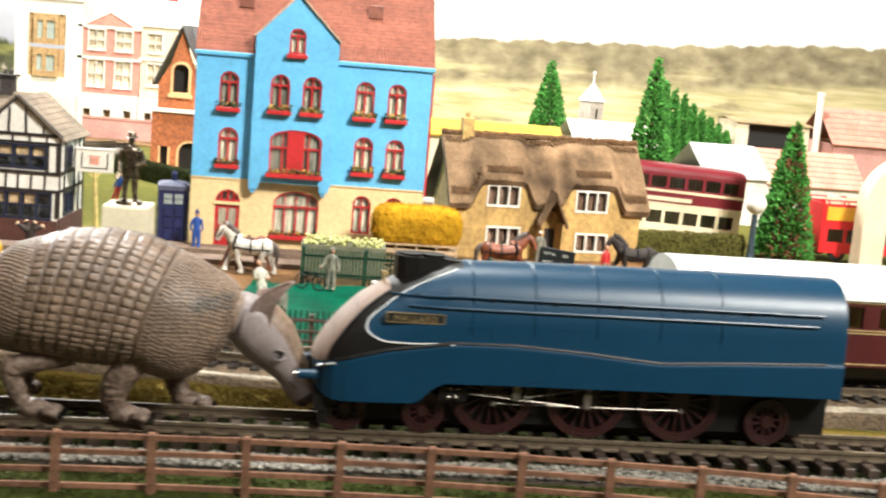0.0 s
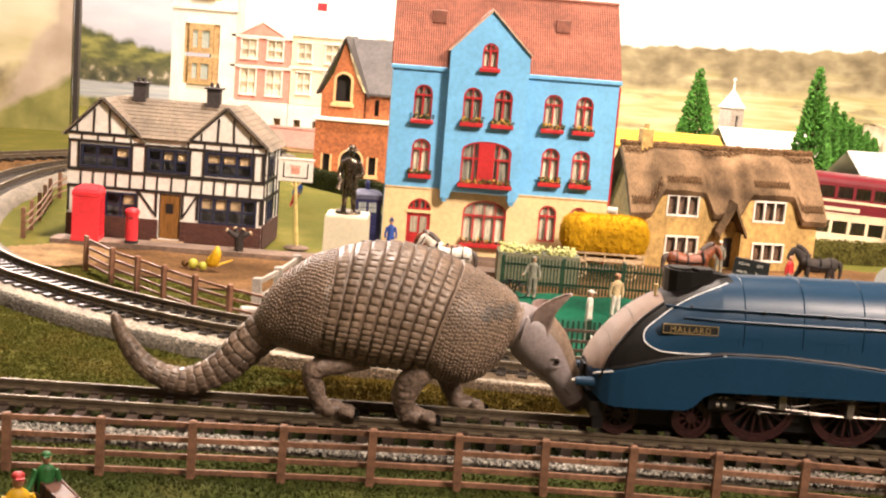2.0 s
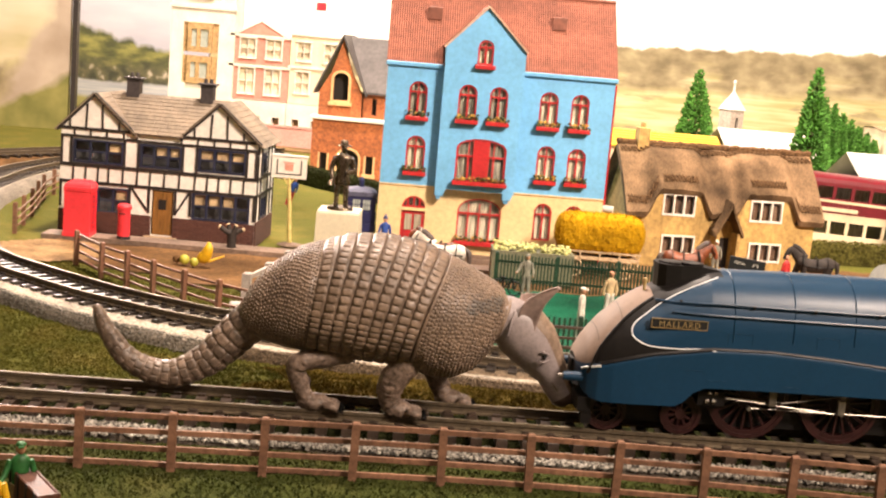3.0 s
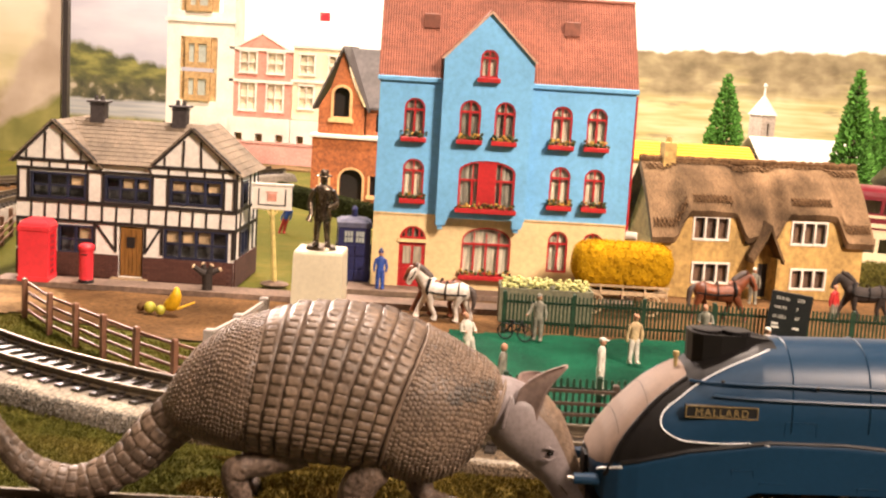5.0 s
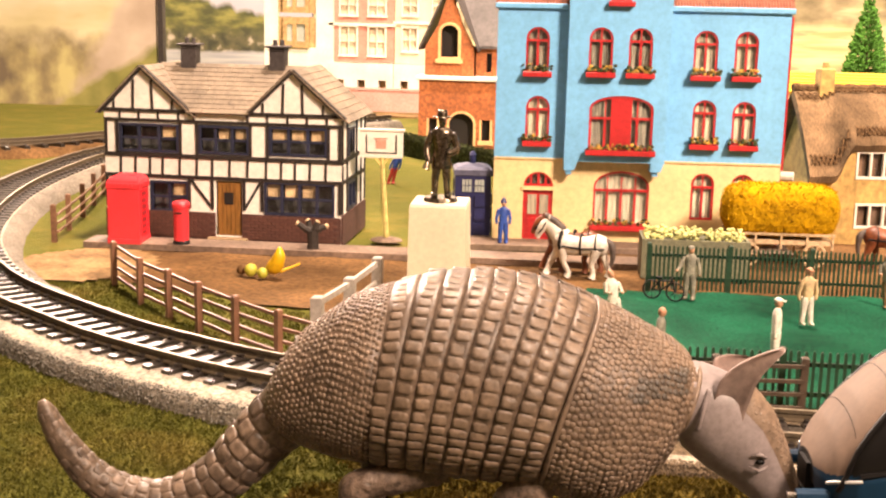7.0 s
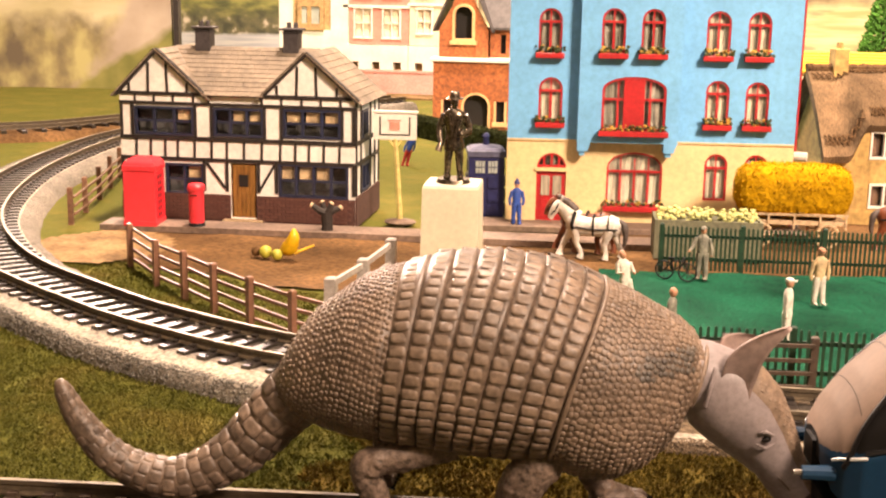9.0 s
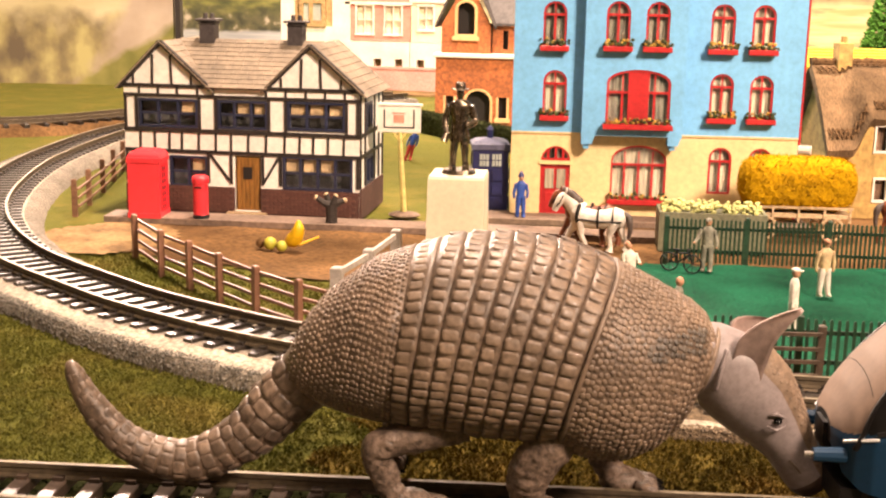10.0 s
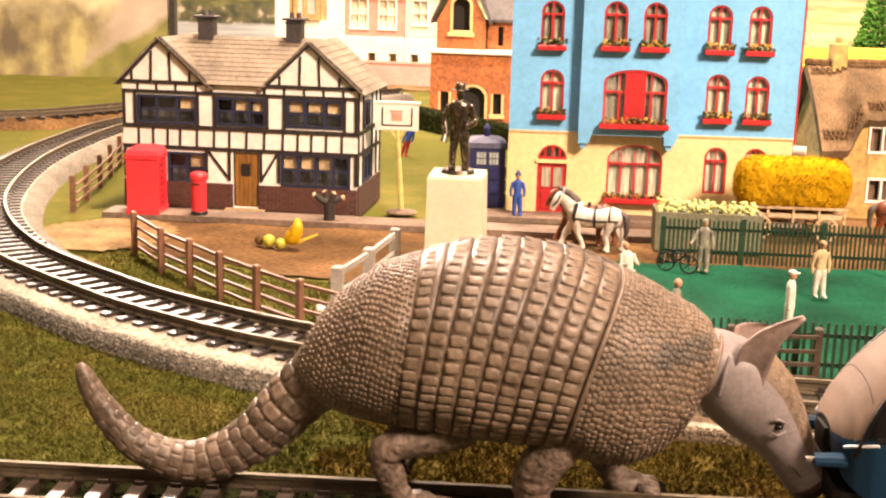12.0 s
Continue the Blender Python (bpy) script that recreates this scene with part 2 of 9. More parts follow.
STONE_OCHRE = mat("ochre_stone", (0.49, 0.315, 0.105), 0.85, var=0.2, scale=260, bump=0.3, stain=0.2, stain_scale=55, piece=0.16)
WHITE_PAINT = mat("white_paint", (0.78, 0.74, 0.66), 0.5, var=0.06)
HAY = mat("yellow_flock", (0.52, 0.285, 0.010), 0.95, var=0.16, scale=700, bump=0.6, depth=0.0008, stain=0.18, stain_scale=60, spec=0.1)
BOX_RED = mat("post_box_red", (0.800, 0.045, 0.060), 0.38, var=0.06, bump=0.06)
PLINTH = mat("cream_plinth", (0.74, 0.66, 0.49), 0.55, var=0.05, stain=0.06)
BRONZE = mat("black_bronze", (0.200, 0.160, 0.118), 0.24, metal=0.92, var=0.3, scale=900, bump=0.35, depth=0.0003)
POLICE_BLUE = mat("dark_blue_box", (0.012, 0.016, 0.085), 0.45, var=0.15, stain=0.15)
CHAPEL_BRICK = mat("orange_brick", (0.42, 0.130, 0.042), 0.8, var=0.25, scale=450, bump=0.25, stain=0.18, piece=0.15)
STONE_TRIM = mat("sandstone_trim", (0.72, 0.47, 0.22), 0.75, var=0.12)
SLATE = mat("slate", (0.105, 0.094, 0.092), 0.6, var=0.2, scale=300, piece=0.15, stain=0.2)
PINK_BRICK = mat("pink_brick", (0.640, 0.330, 0.280), 0.8, var=0.12, scale=500)
TERRACE_RED = mat("terrace_red", (0.660, 0.270, 0.210), 0.8, var=0.10, scale=300)
TERRACE_CREAM = mat("terrace_cream", (0.78, 0.66, 0.46), 0.8, var=0.08)
TAN_BRICK = mat("tan_brick", (0.46, 0.30, 0.135), 0.8, var=0.2, scale=300)
PALE_BLUE_PANE = mat("pale_pane", (0.42, 0.47, 0.42), 0.35, var=0.1)
YELLOW_ROOF = mat("yellow_roof", (0.80, 0.47, 0.050), 0.6, var=0.1)
SALMON = mat("salmon_roof", (0.70, 0.32, 0.235), 0.7, var=0.12, piece=0.1)
CONIFER = mat("conifer_green", (0.085, 0.260, 0.042), 0.8, var=0.4, scale=600, piece=0.45, spec=0.2)
CONIFER_RED = mat("conifer_cone", (0.15, 0.055, 0.020), 0.8, var=0.4, piece=0.4)
BARK = mat("bark", (0.085, 0.055, 0.035), 0.9, var=0.3, bump=0.5)
HEDGE = mat("hedge_green", (0.125, 0.115, 0.028), 0.9, var=0.4, piece=0.4, spec=0.1)
LEAF_PALE = mat("cabbage_leaf", (0.50, 0.50, 0.19), 0.7, var=0.25, piece=0.35)
BUS_MAROON = mat("bus_maroon", (0.155, 0.014, 0.022), 0.35, var=0.08, bump=0.04)
BUS_CREAM = mat("bus_cream", (0.74, 0.62, 0.42), 0.45, var=0.06)
BUS_RED = mat("bus_red", (0.62, 0.015, 0.020), 0.35, var=0.06, bump=0.04)
AD_YELLOW = mat("advert_yellow", (0.75, 0.38, 0.015), 0.5, var=0.06)
BLACK = mat("board_black", (0.008, 0.008, 0.009), 0.5, var=0.15)
FIG_WHITE = mat("cricket_white", (0.72, 0.67, 0.58), 0.6, var=0.15, stain=0.2, stain_scale=200)
FIG_CREAM = mat("figure_cream_cloth", (0.55, 0.40, 0.22), 0.65, var=0.2, stain=0.25, stain_scale=200)
FIG_SKIN = mat("figure_face", (0.50, 0.25, 0.15), 0.6, var=0.1)
FIG_GREY = mat("figure_grey_cloth", (0.24, 0.23, 0.18), 0.7, var=0.25, stain=0.25, stain_scale=200)
FIG_BROWN = mat("figure_brown_cloth", (0.24, 0.16, 0.08), 0.7, var=0.25, stain=0.25, stain_scale=200)
FIG_BLUE = mat("figure_blue_cloth", (0.020, 0.075, 0.34), 0.55, var=0.2)
FIG_GREEN = mat("figure_green_cloth", (0.015, 0.13, 0.03), 0.5, var=0.2)
FIG_RED = mat("figure_red_cloth", (0.50, 0.03, 0.03), 0.5, var=0.2)
HORSE_WHITE = mat("horse_white", (0.66, 0.61, 0.54), 0.5, var=0.12, stain=0.2, stain_scale=130)
HORSE_DARK = mat("horse_grey_mane", (0.090, 0.068, 0.058), 0.6, var=0.3)
HORSE_BROWN = mat("horse_chestnut", (0.205, 0.058, 0.023), 0.45, var=0.25, stain=0.3, stain_scale=130)
STUMP_MAT = mat("stump_bark", (0.030, 0.022, 0.018), 0.8, var=0.3, bump=0.5)
PALE_WOOD = mat("pale_cut_wood", (0.55, 0.40, 0.24), 0.7, var=0.2)
YELLOW_TOY = mat("yellow_plastic", (0.72, 0.42, 0.015), 0.45, var=0.12)
BALL_GREEN = mat("lime_ball", (0.42, 0.40, 0.05), 0.5, var=0.15)
ROOM_WALL = mat("room_wall", (0.66, 0.58, 0.46), 0.9, var=0.05, scale=30, bump=0)
PANE = glass_mat("window_pane")


# ---- mesh building ----
class Build:
    """Collects faces with material numbers; makes one mesh."""

    def __init__(self):
        self.v, self.f, self.m = [], [], []

    def face(self, pts, m=0):
        k = len(self.v)
        self.v += [tuple(p) for p in pts]
        self.f.append(tuple(range(k, k + len(pts))))
        self.m.append(m)

    def solid(self, verts, faces, m=0):
        k = len(self.v)
        self.v += [tuple(p) for p in verts]
        self.f += [tuple(k + i for i in q) for q in faces]
        self.m += [m] * len(faces)

    def box(self, x0, x1, y0, y1, z0, z1, m=0, bev=0.0):
        if bev:
            b = bev
            rings = [[(x0 + b, y0 + b, z0), (x1 - b, y0 + b, z0), (x1 - b, y1 - b, z0), (x0 + b, y1 - b, z0)],
                     [(x0, y0, z0 + b), (x1, y0, z0 + b), (x1, y1, z0 + b), (x0, y1, z0 + b)],
                     [(x0, y0, z1 - b), (x1, y0, z1 - b), (x1, y1, z1 - b), (x0, y1, z1 - b)],
                     [(x0 + b, y0 + b, z1), (x1 - b, y0 + b, z1), (x1 - b, y1 - b, z1), (x0 + b, y1 - b, z1)]]
            return self.loft(rings, m)
        self.solid([(x0, y0, z0), (x1, y0, z0), (x1, y1, z0), (x0, y1, z0), (x0, y0, z1), (x1, y0, z1), (x1, y1, z1), (x0, y1, z1)],
                   [(0, 3, 2, 1), (4, 5, 6, 7), (0, 1, 5, 4), (1, 2, 6, 5), (2, 3, 7, 6), (3, 0, 4, 7)], m)

    def loft(self, rings, m=0, caps=True, closed=True):
        k, n = len(self.v), len(rings[0])
        for r in rings:
            self.v += [tuple(p) for p in r]
        for i in range(len(rings) - 1):
            for j in range(n if closed else n - 1):
                a, b = k + i * n + j, k + i * n + (j + 1) % n
                self.f.append((a, b, b + n, a + n))
                self.m.append(m)
        if caps and closed:
            self.f.append(tuple(k + j for j in reversed(range(n))))
            self.f.append(tuple(k + (len(rings) - 1) * n + j for j in range(n)))
            self.m += [m, m]

    def tube(self, pts, radii, n=8, m=0, flat=1.0):
        rings = []
        pts = [Vector(p) for p in pts]
        side = None
        for i, p in enumerate(pts):
            d = (pts[min(i + 1, len(pts) - 1)] - pts[max(i - 1, 0)]).normalized()
            ref = side if side else (Vector((0, 1, 0)) if abs(d.y) < 0.9 else Vector((1, 0, 0)))
            up = d.cross(ref).normalized()
            side = up.cross(d).normalized()
            r = radii[i] if hasattr(radii, "__len__") else radii
            rings.append([p + side * (r * flat * math.cos(2 * math.pi * j / n)) + up * (r * math.sin(2 * math.pi * j / n)) for j in range(n)])
        self.loft(rings, m)

    def ball(self, c, r, nu=10, nv=7, m=0):
        c = Vector(c)
        r = r if hasattr(r, "__len__") else (r, r, r)
        rings = []
        for i in range(nv + 1):
            t = -math.pi / 2 + math.pi * (0.06 + 0.88 * i / nv)
            rings.append([(c.x + r[0] * math.cos(t) * math.cos(2 * math.pi * j / nu), c.y + r[1] * math.cos(t) * math.sin(2 * math.pi * j / nu),
                           c.z + r[2] * math.sin(t)) for j in range(nu)])
        self.loft(rings, m)

    def prism(self, poly, y0, y1, m=0):
        """poly: (x, z) anticlockwise seen from -y."""
        n = len(poly)
        self.solid([(x, y0, z) for x, z in poly] + [(x, y1, z) for x, z in poly],
                   [tuple(range(n)), tuple(reversed(range(n, 2 * n)))] + [(i, n + i, n + (i + 1) % n, (i + 1) % n) for i in range(n)], m)

    def beam(self, a, b, w, y0, y1, m=0):
        """A flat bar from a to b, both (x, z), w wide."""
        a, b = Vector(a), Vector(b)
        d = (b - a).normalized() * (w / 2)
        s = Vector((-d.y, d.x))
        self.prism([a - s, b - s, b + s, a + s], y0, y1, m)

    def wall(self, x0, x1, z0, z1, y0, y1, holes, m=0):
        """A wall with rectangular holes (xa, xb, za, zb) right through it."""
        xs = sorted({x0, x1, *[h[0] for h in holes], *[h[1] for h in holes]})
        zs = sorted({z0, z1, *[h[2] for h in holes], *[h[3] for h in holes]})
        xs, zs = [x for x in xs if x0 <= x <= x1], [z for z in zs if z0 <= z <= z1]
        solid = {}
        for i in range(len(xs) - 1):
            for j in range(len(zs) - 1):
                cx, cz = (xs[i] + xs[i + 1]) / 2, (zs[j] + zs[j + 1]) / 2
                solid[i, j] = not any(h[0] < cx < h[1] and h[2] < cz < h[3] for h in holes)
        for (i, j), s in solid.items():
            if not s:
                continue
            a, b, c, d = xs[i], xs[i + 1], zs[j], zs[j + 1]
            self.face([(a, y0, c), (b, y0, c), (b, y0, d), (a, y0, d)], m)
            self.face([(b, y1, c), (a, y1, c), (a, y1, d), (b, y1, d)], m)
            if not solid.get((i - 1, j)):
                self.face([(a, y1, c), (a, y0, c), (a, y0, d), (a, y1, d)], m)
            if not solid.get((i + 1, j)):
                self.face([(b, y0, c), (b, y1, c), (b, y1, d), (b, y0, d)], m)
            if not solid.get((i, j - 1)):
                self.face([(a, y1, c), (b, y1, c), (b, y0, c), (a, y0, c)], m)
            if not solid.get((i, j + 1)):
                self.face([(a, y0, d), (b, y0, d), (b, y1, d), (a, y1, d)], m)

    def mesh(self, name, mats, smooth=False):
        me = bpy.data.meshes.new(name)
        me.from_pydata(self.v, [], self.f)
        for x in mats:
            me.materials.append(x)
        me.polygons.foreach_set("material_index", self.m)
        if smooth:
            me.polygons.foreach_set("use_smooth", [True] * len(self.f))
        me.update()
        return me


def listed(mats):
    return list(mats) if hasattr(mats, "__len__") else [mats]


def part(name, b, mats, parent, label="", smooth=False, at=None):
    ob = new(name, b if isinstance(b, bpy.types.Mesh) else b.mesh(name, listed(mats), smooth))
    ob.parent = parent
    if at:
        ob.matrix_basis = at
    return tagged(ob, label)


def thing(name, m, label, category, group="", kind=""):
    ob = new(name)
    ob.empty_display_size = 0.01
    ob.matrix_basis = m
    return tagged(ob, label, category, group, kind)


def single(name, b, mats, m, label, category, group="", kind="", smooth=False):
    ob = new(name, b.mesh(name, listed(mats), smooth))
    ob.matrix_basis = m
    return tagged(ob, label, category, group, kind)


def lerp(xs, ys, x):
    return float(np.interp(x, xs, ys))


def spline(pts, per=12):
    out = []
    p = [Vector(q) for q in pts]
    for i in range(len(p) - 1):
        a, b, c, d = p[max(i - 1, 0)], p[i], p[i + 1], p[min(i + 2, len(p) - 1)]
        for k in range(per):
            t = k / per
            out.append(0.5 * ((2 * b) + (c - a) * t + (2 * a - 5 * b + 4 * c - d) * t * t + (3 * b - a - 3 * c + d) * t ** 3))
    out.append(p[-1])
    return out


def resample(pts, step):
    out, carry = [pts[0].copy()], 0.0
    for a, b in zip(pts, pts[1:]):
        seg = (b - a).length
        t = step - carry
        while t <= seg:
            out.append(a + (b - a) * (t / seg))
            t += step
        carry = seg - (t - step)
    return out


def jitter(rng, s):
    return (rng.random() * 2 - 1) * s


def smooth_by_angle(ob, degrees=35):
    me = ob.data
    bm = bmesh.new()
    bm.from_mesh(me)
    for f in bm.faces:
        f.smooth = True
    for e in bm.edges:
        if len(e.link_faces) == 2 and e.calc_face_angle(0) > radians(degrees):
            e.smooth = False
    bm.to_mesh(me)
    bm.free()
    return ob


# ---- the room and the board ----
def room():
    b = Build()
    b.box(-2.6, 2.6, -2.2, 2.9, -0.95, -0.9)
    single("floor", b, ROOM_WALL, Matrix(), "plain floor of the room", "floor", kind="structure")
    for name, q in (("wall_north", (-2.6, 2.6, 2.85, 2.9)), ("wall_south", (-2.6, 2.6, -2.2, -2.15)), ("wall_west", (-2.6, -2.55, -2.15, 2.85)), ("wall_east", (2.55, 2.6, -2.15, 2.85))):
        b = Build()
        b.box(*q, -0.9, 1.5)
        single(name, b, ROOM_WALL, Matrix(), "plain cream wall of the room", "wall", kind="structure")
    b = Build()
    b.box(-2.6, 2.6, -2.2, 2.9, 1.5, 1.55)
    single("ceiling", b, ROOM_WALL, Matrix(), "plain cream ceiling of the room", "ceiling", kind="structure")
    b = Build()
    b.box(-1.5, 1.7, -0.12, 1.8, -0.9, -0.012)
    single("baseboard", b, PALE_WOOD, Matrix(), "wooden base of the model railway layout", "base", kind="structure")


BANK = 0.0046


def ground_height(x, y):
    h = 0.0007 * noise.noise((x * 30, y * 30, 0)) + 0.0004 * noise.noise((x * 90, y * 90, 3))
    s = min(max((0.412 - y) / 0.034, 0.0), 1.0)
    return h + BANK * s * s * (3 - 2 * s)


def sheet(name, inside, step, z, material, label, category, x0, x1, y0, y1, amp=1.0, kind="structure"):
    """Cells whose middle lies inside the outline, with an uneven edge."""
    nx, ny = round((x1 - x0) / step), round((y1 - y0) / step)
    b, index = Build(), {}

    def vert(i, j):
        if (i, j) not in index:
            x, y = x0 + i * step, y0 + j * step
            x += 0.4 * step * noise.noise((x * 180, y * 180, 7))
            y += 0.4 * step * noise.noise((x * 180, y * 180, 17))
            index[i, j] = len(b.v)
            b.v.append((x, y, z + amp * ground_height(x, y)))
        return index[i, j]

    for i in range(nx):
        for j in range(ny):
            if inside(x0 + (i + 0.5) * step, y0 + (j + 0.5) * step):
                b.f.append((vert(i, j), vert(i + 1, j), vert(i + 1, j + 1), vert(i, j + 1)))
                b.m.append(0)
    return single(name, b, material, Matrix(), label, category, kind=kind, smooth=True)


def near_y(x):
    return 0.3318 + 0.115 * (x + 0.075)


MID = spline([(-0.30, 1.16, 0), (-0.36, 1.05, 0), (-0.40, 0.95, 0), (-0.415, 0.86, 0), (-0.411, 0.785, 0), (-0.393, 0.69, 0), (-0.354, 0.589, 0), (-0.302, 0.517, 0),
              (-0.245, 0.4725, 0), (-0.2045, 0.4490, 0), (-0.159, 0.4315, 0), (-0.09, 0.4205, 0), (-0.0286, 0.4185, 0), (0.06, 0.4265, 0), (0.2, 0.447, 0), (0.55, 0.50, 0)])
NEAR = [Vector((x / 100, near_y(x / 100), 0)) for x in range(-60, 62, 2)]
OUTER = spline([(-1.2, 0.70, 0), (-0.80, 0.79, 0), (-0.60, 0.845, 0), (-0.50, 0.875, 0), (-0.45, 0.955, 0), (-0.40, 1.05, 0), (-0.33, 1.15, 0)])


def beside(path, d):
    out = []
    for i, p in enumerate(path):
        t = (path[min(i + 1, len(path) - 1)] - path[max(i - 1, 0)]).normalized()
        out.append(p + Vector((-t.y, t.x, 0)) * d)
    return out


def strip(name, path, profile, material, label, category="ballast", rough=0.0, crown=None, crown_spans=()):
    """Sweeps (offset, z) points along a path."""
    b = Build()
    path = resample(path, 0.004)
    rings = []
    for i, p in enumerate(path):
        t = (path[min(i + 1, len(path) - 1)] - path[max(i - 1, 0)]).normalized()
        s = Vector((-t.y, t.x, 0))
        ring = []
        for k, (o, z) in enumerate(profile):
            q = p + s * o
            w = rough * noise.noise((q.x * 130, q.y * 130, k * 3.1))
            ring.append((q.x + w * s.x, q.y + w * s.y, z + (0.6 * w if 0 < k < len(profile) - 1 else 0)))
        rings.append(ring)
    b.loft(rings, 0, caps=False, closed=False)
    for k in range(len(b.f)):
        if k % (len(profile) - 1) in crown_spans:
            b.m[k] = 1
    return single(name, b, (material, crown or material), Matrix(), label, category, kind="structure", smooth=rough > 0)


def track(name, path, top, gauge, label, pitch=0.0074, wood=SLEEPER, steel=None):
    root = thing(name, Matrix(), label, "railway track")
    fine = resample(path, 0.006)
    for side, o in ((1, gauge / 2 + 0.0006), (-1, -gauge / 2 - 0.0006)):
        b = Build()
        rings = []
        for i, p in enumerate(fine):
            t = (fine[min(i + 1, len(fine) - 1)] - fine[max(i - 1, 0)]).normalized()
            s = Vector((-t.y, t.x, 0))
            q = p + s * o
            prof = [(-0.0006, top), (0.0006, top), (0.0006, top - 0.0009), (0.00025, top - 0.0011), (0.00025, top - 0.0023), (0.0011, top - 0.0027),
                    (0.0011, top - 0.0030), (-0.0011, top - 0.0030), (-0.0011, top - 0.0027), (-0.00025, top - 0.0023), (-0.00025, top - 0.0011), (-0.0006, top - 0.0009)]
            rings.append([(q.x + s.x * w, q.y + s.y * w, z) for w, z in prof])
        b.loft(rings, 1)
        for k in range(len(b.f)):
            if k % 12 == 0 and k < 12 * (len(fine) - 1):
                b.m[k] = 0
        part("rail", b, steel or (RAIL_TOP, RAIL_SIDE), root, "dull nickel-silver rail")
    b = Build()
    zt = top - 0.0030
    b.box(-0.0016, 0.0016, -0.0150, 0.0150, zt - 0.0028, zt, bev=0.0002)
    for o in (gauge / 2 + 0.0006, -gauge / 2 - 0.0006):
        for k in (-1, 1):
            b.box(-0.0011, 0.0011, o + k * 0.0011 - 0.0008, o + k * 0.0011 + 0.0008, zt, zt + 0.0008)
    me = b.mesh("sleeper", [wood])
    spots = resample(path, pitch)
    for i, p in enumerate(spots[1:-1]):
        t = (spots[i + 2] - spots[i]).normalized()
        m = Matrix.Translation(p) @ Matrix.Rotation(math.atan2(t.y, t.x), 4, "Z")
        part("sleeper", me, None, root, at=m)
    return root


def stones(name, path, lo, hi, z, n, seed, size=(0.00022, 0.00045), slope=None, label="grey stone ballast chippings", xlim=(-0.6, 0.3), material=None):
    rng = random.Random(seed)
    fine = resample(path, 0.004)
    b = Build()
    made = 0
    while made < n:
        i = rng.randrange(1, len(fine) - 1)
        p = fine[i]
        if not xlim[0] < p.x < xlim[1]:
            continue
        t = (fine[i + 1] - fine[i - 1]).normalized()
        s = Vector((-t.y, t.x, 0))
        o = lo + (hi - lo) * rng.random()
        q = p + s * o + t * jitter(rng, 0.002)
        zz = z if slope is None else lerp(slope[0], slope[1], o)
        r = size[0] + (size[1] - size[0]) * rng.random()
        rot = Euler((rng.random() * 6, rng.random() * 6, rng.random() * 6)).to_matrix()
        vs = [q + Vector((0, 0, zz)) + rot @ Vector(v) * r * (0.7 + 0.6 * rng.random()) for v in ((1, 0, -0.6), (-0.5, 0.9, -0.6), (-0.5, -0.9, -0.6), (0.6, 0.5, 0.5), (-0.7, 0.1, 0.6), (0.3, -0.7, 0.5))]
        b.solid(vs, [(0, 2, 1), (3, 4, 5), (0, 1, 3), (1, 4, 3), (1, 2, 4), (2, 5, 4), (2, 0, 5), (0, 3, 5)])
        made += 1
    return single(name, b, material or STONES, Matrix(), label, "ballast", kind="stuff")


def tufts(name, inside, n, seed, material, label, box, h=0.0007, z=0.0):
    rng = random.Random(seed)
    b = Build()
    made = 0
    while made < n:
        x, y = box[0] + (box[1] - box[0]) * rng.random(), box[2] + (box[3] - box[2]) * rng.random()
        if not inside(x, y):
            continue
        if noise.noise((x * 120, y * 120, 5)) < -0.35 and rng.random() < 0.7:
            continue
        g = z + ground_height(x, y)
        a = rng.random() * math.pi
        w, k = 0.00022 + 0.00025 * rng.random(), h * (0.5 + 0.8 * rng.random())
        lx, ly = jitter(rng, 0.0009), jitter(rng, 0.0009)
        c, s = math.cos(a) * w, math.sin(a) * w
        b.face([(x - c, y - s, g - 0.0002), (x + c, y + s, g - 0.0002), (x + lx, y + ly, g + k)])
        made += 1
    return single(name, b, material, Matrix(), label, "grass", kind="stuff")


room()
sheet("ground", lambda x, y: True, 0.008, -0.0006, GRASS, "mossy green turf covering the layout board", "ground", -1.5, 1.7, -0.12, 1.8)


def on_green(x, y):
    n = 0.004 * noise.noise((x * 60, y * 60, 1))
    return -0.092 + n < x < 0.135 + n and 0.458 + 0.05 * max(0, x) < y < 0.588 + 0.09 * (x + 0.06) + n


def on_dirt(x, y):
    n = 0.006 * noise.noise((x * 50, y * 50, 9))
    if x < -0.10:
        low = lerp([-0.30, -0.262, -0.20, -0.10], [0.565, 0.552, 0.535, 0.515], x) + n
        return -0.305 + n < x and low < y < 0.633 + 0.05 * (x + 0.25)
    return (x < 0.35 and 0.575 + 0.09 * (x + 0.06) < y < 0.70 + 0.25 * (x + 0.1)) or (x < -0.085 and 0.535 < y < 0.65)


def on_sand(x, y):
    n = 0.004 * noise.noise((x * 70, y * 70, 4))
    return ((x + 0.292) / 0.028) ** 2 + ((y - 0.578) / 0.030) ** 2 < 1 + 30 * n


def on_ochre(x, y):
    return x > -0.135 + 0.012 * noise.noise((x * 60, y * 60, 2)) and near_y(x) + 0.013 < y < 0.412


# front turf: the weaker light at the board's edge is put into its colour
sheet("front_grass", lambda x, y: y < near_y(x) - 0.0250 + 0.002 * noise.noise((x * 70, y * 70, 8)), 0.004, -0.0001, GRASS_FRONT, "green turf in front of the railway, darkened for weaker light", "ground", -0.34, 0.24, 0.16, 0.36)
sheet("dirt_ground", on_dirt, 0.004, 0.0003, DIRT, "brown bare earth track beside the pub", "ground", -0.32, 0.36, 0.50, 0.82)
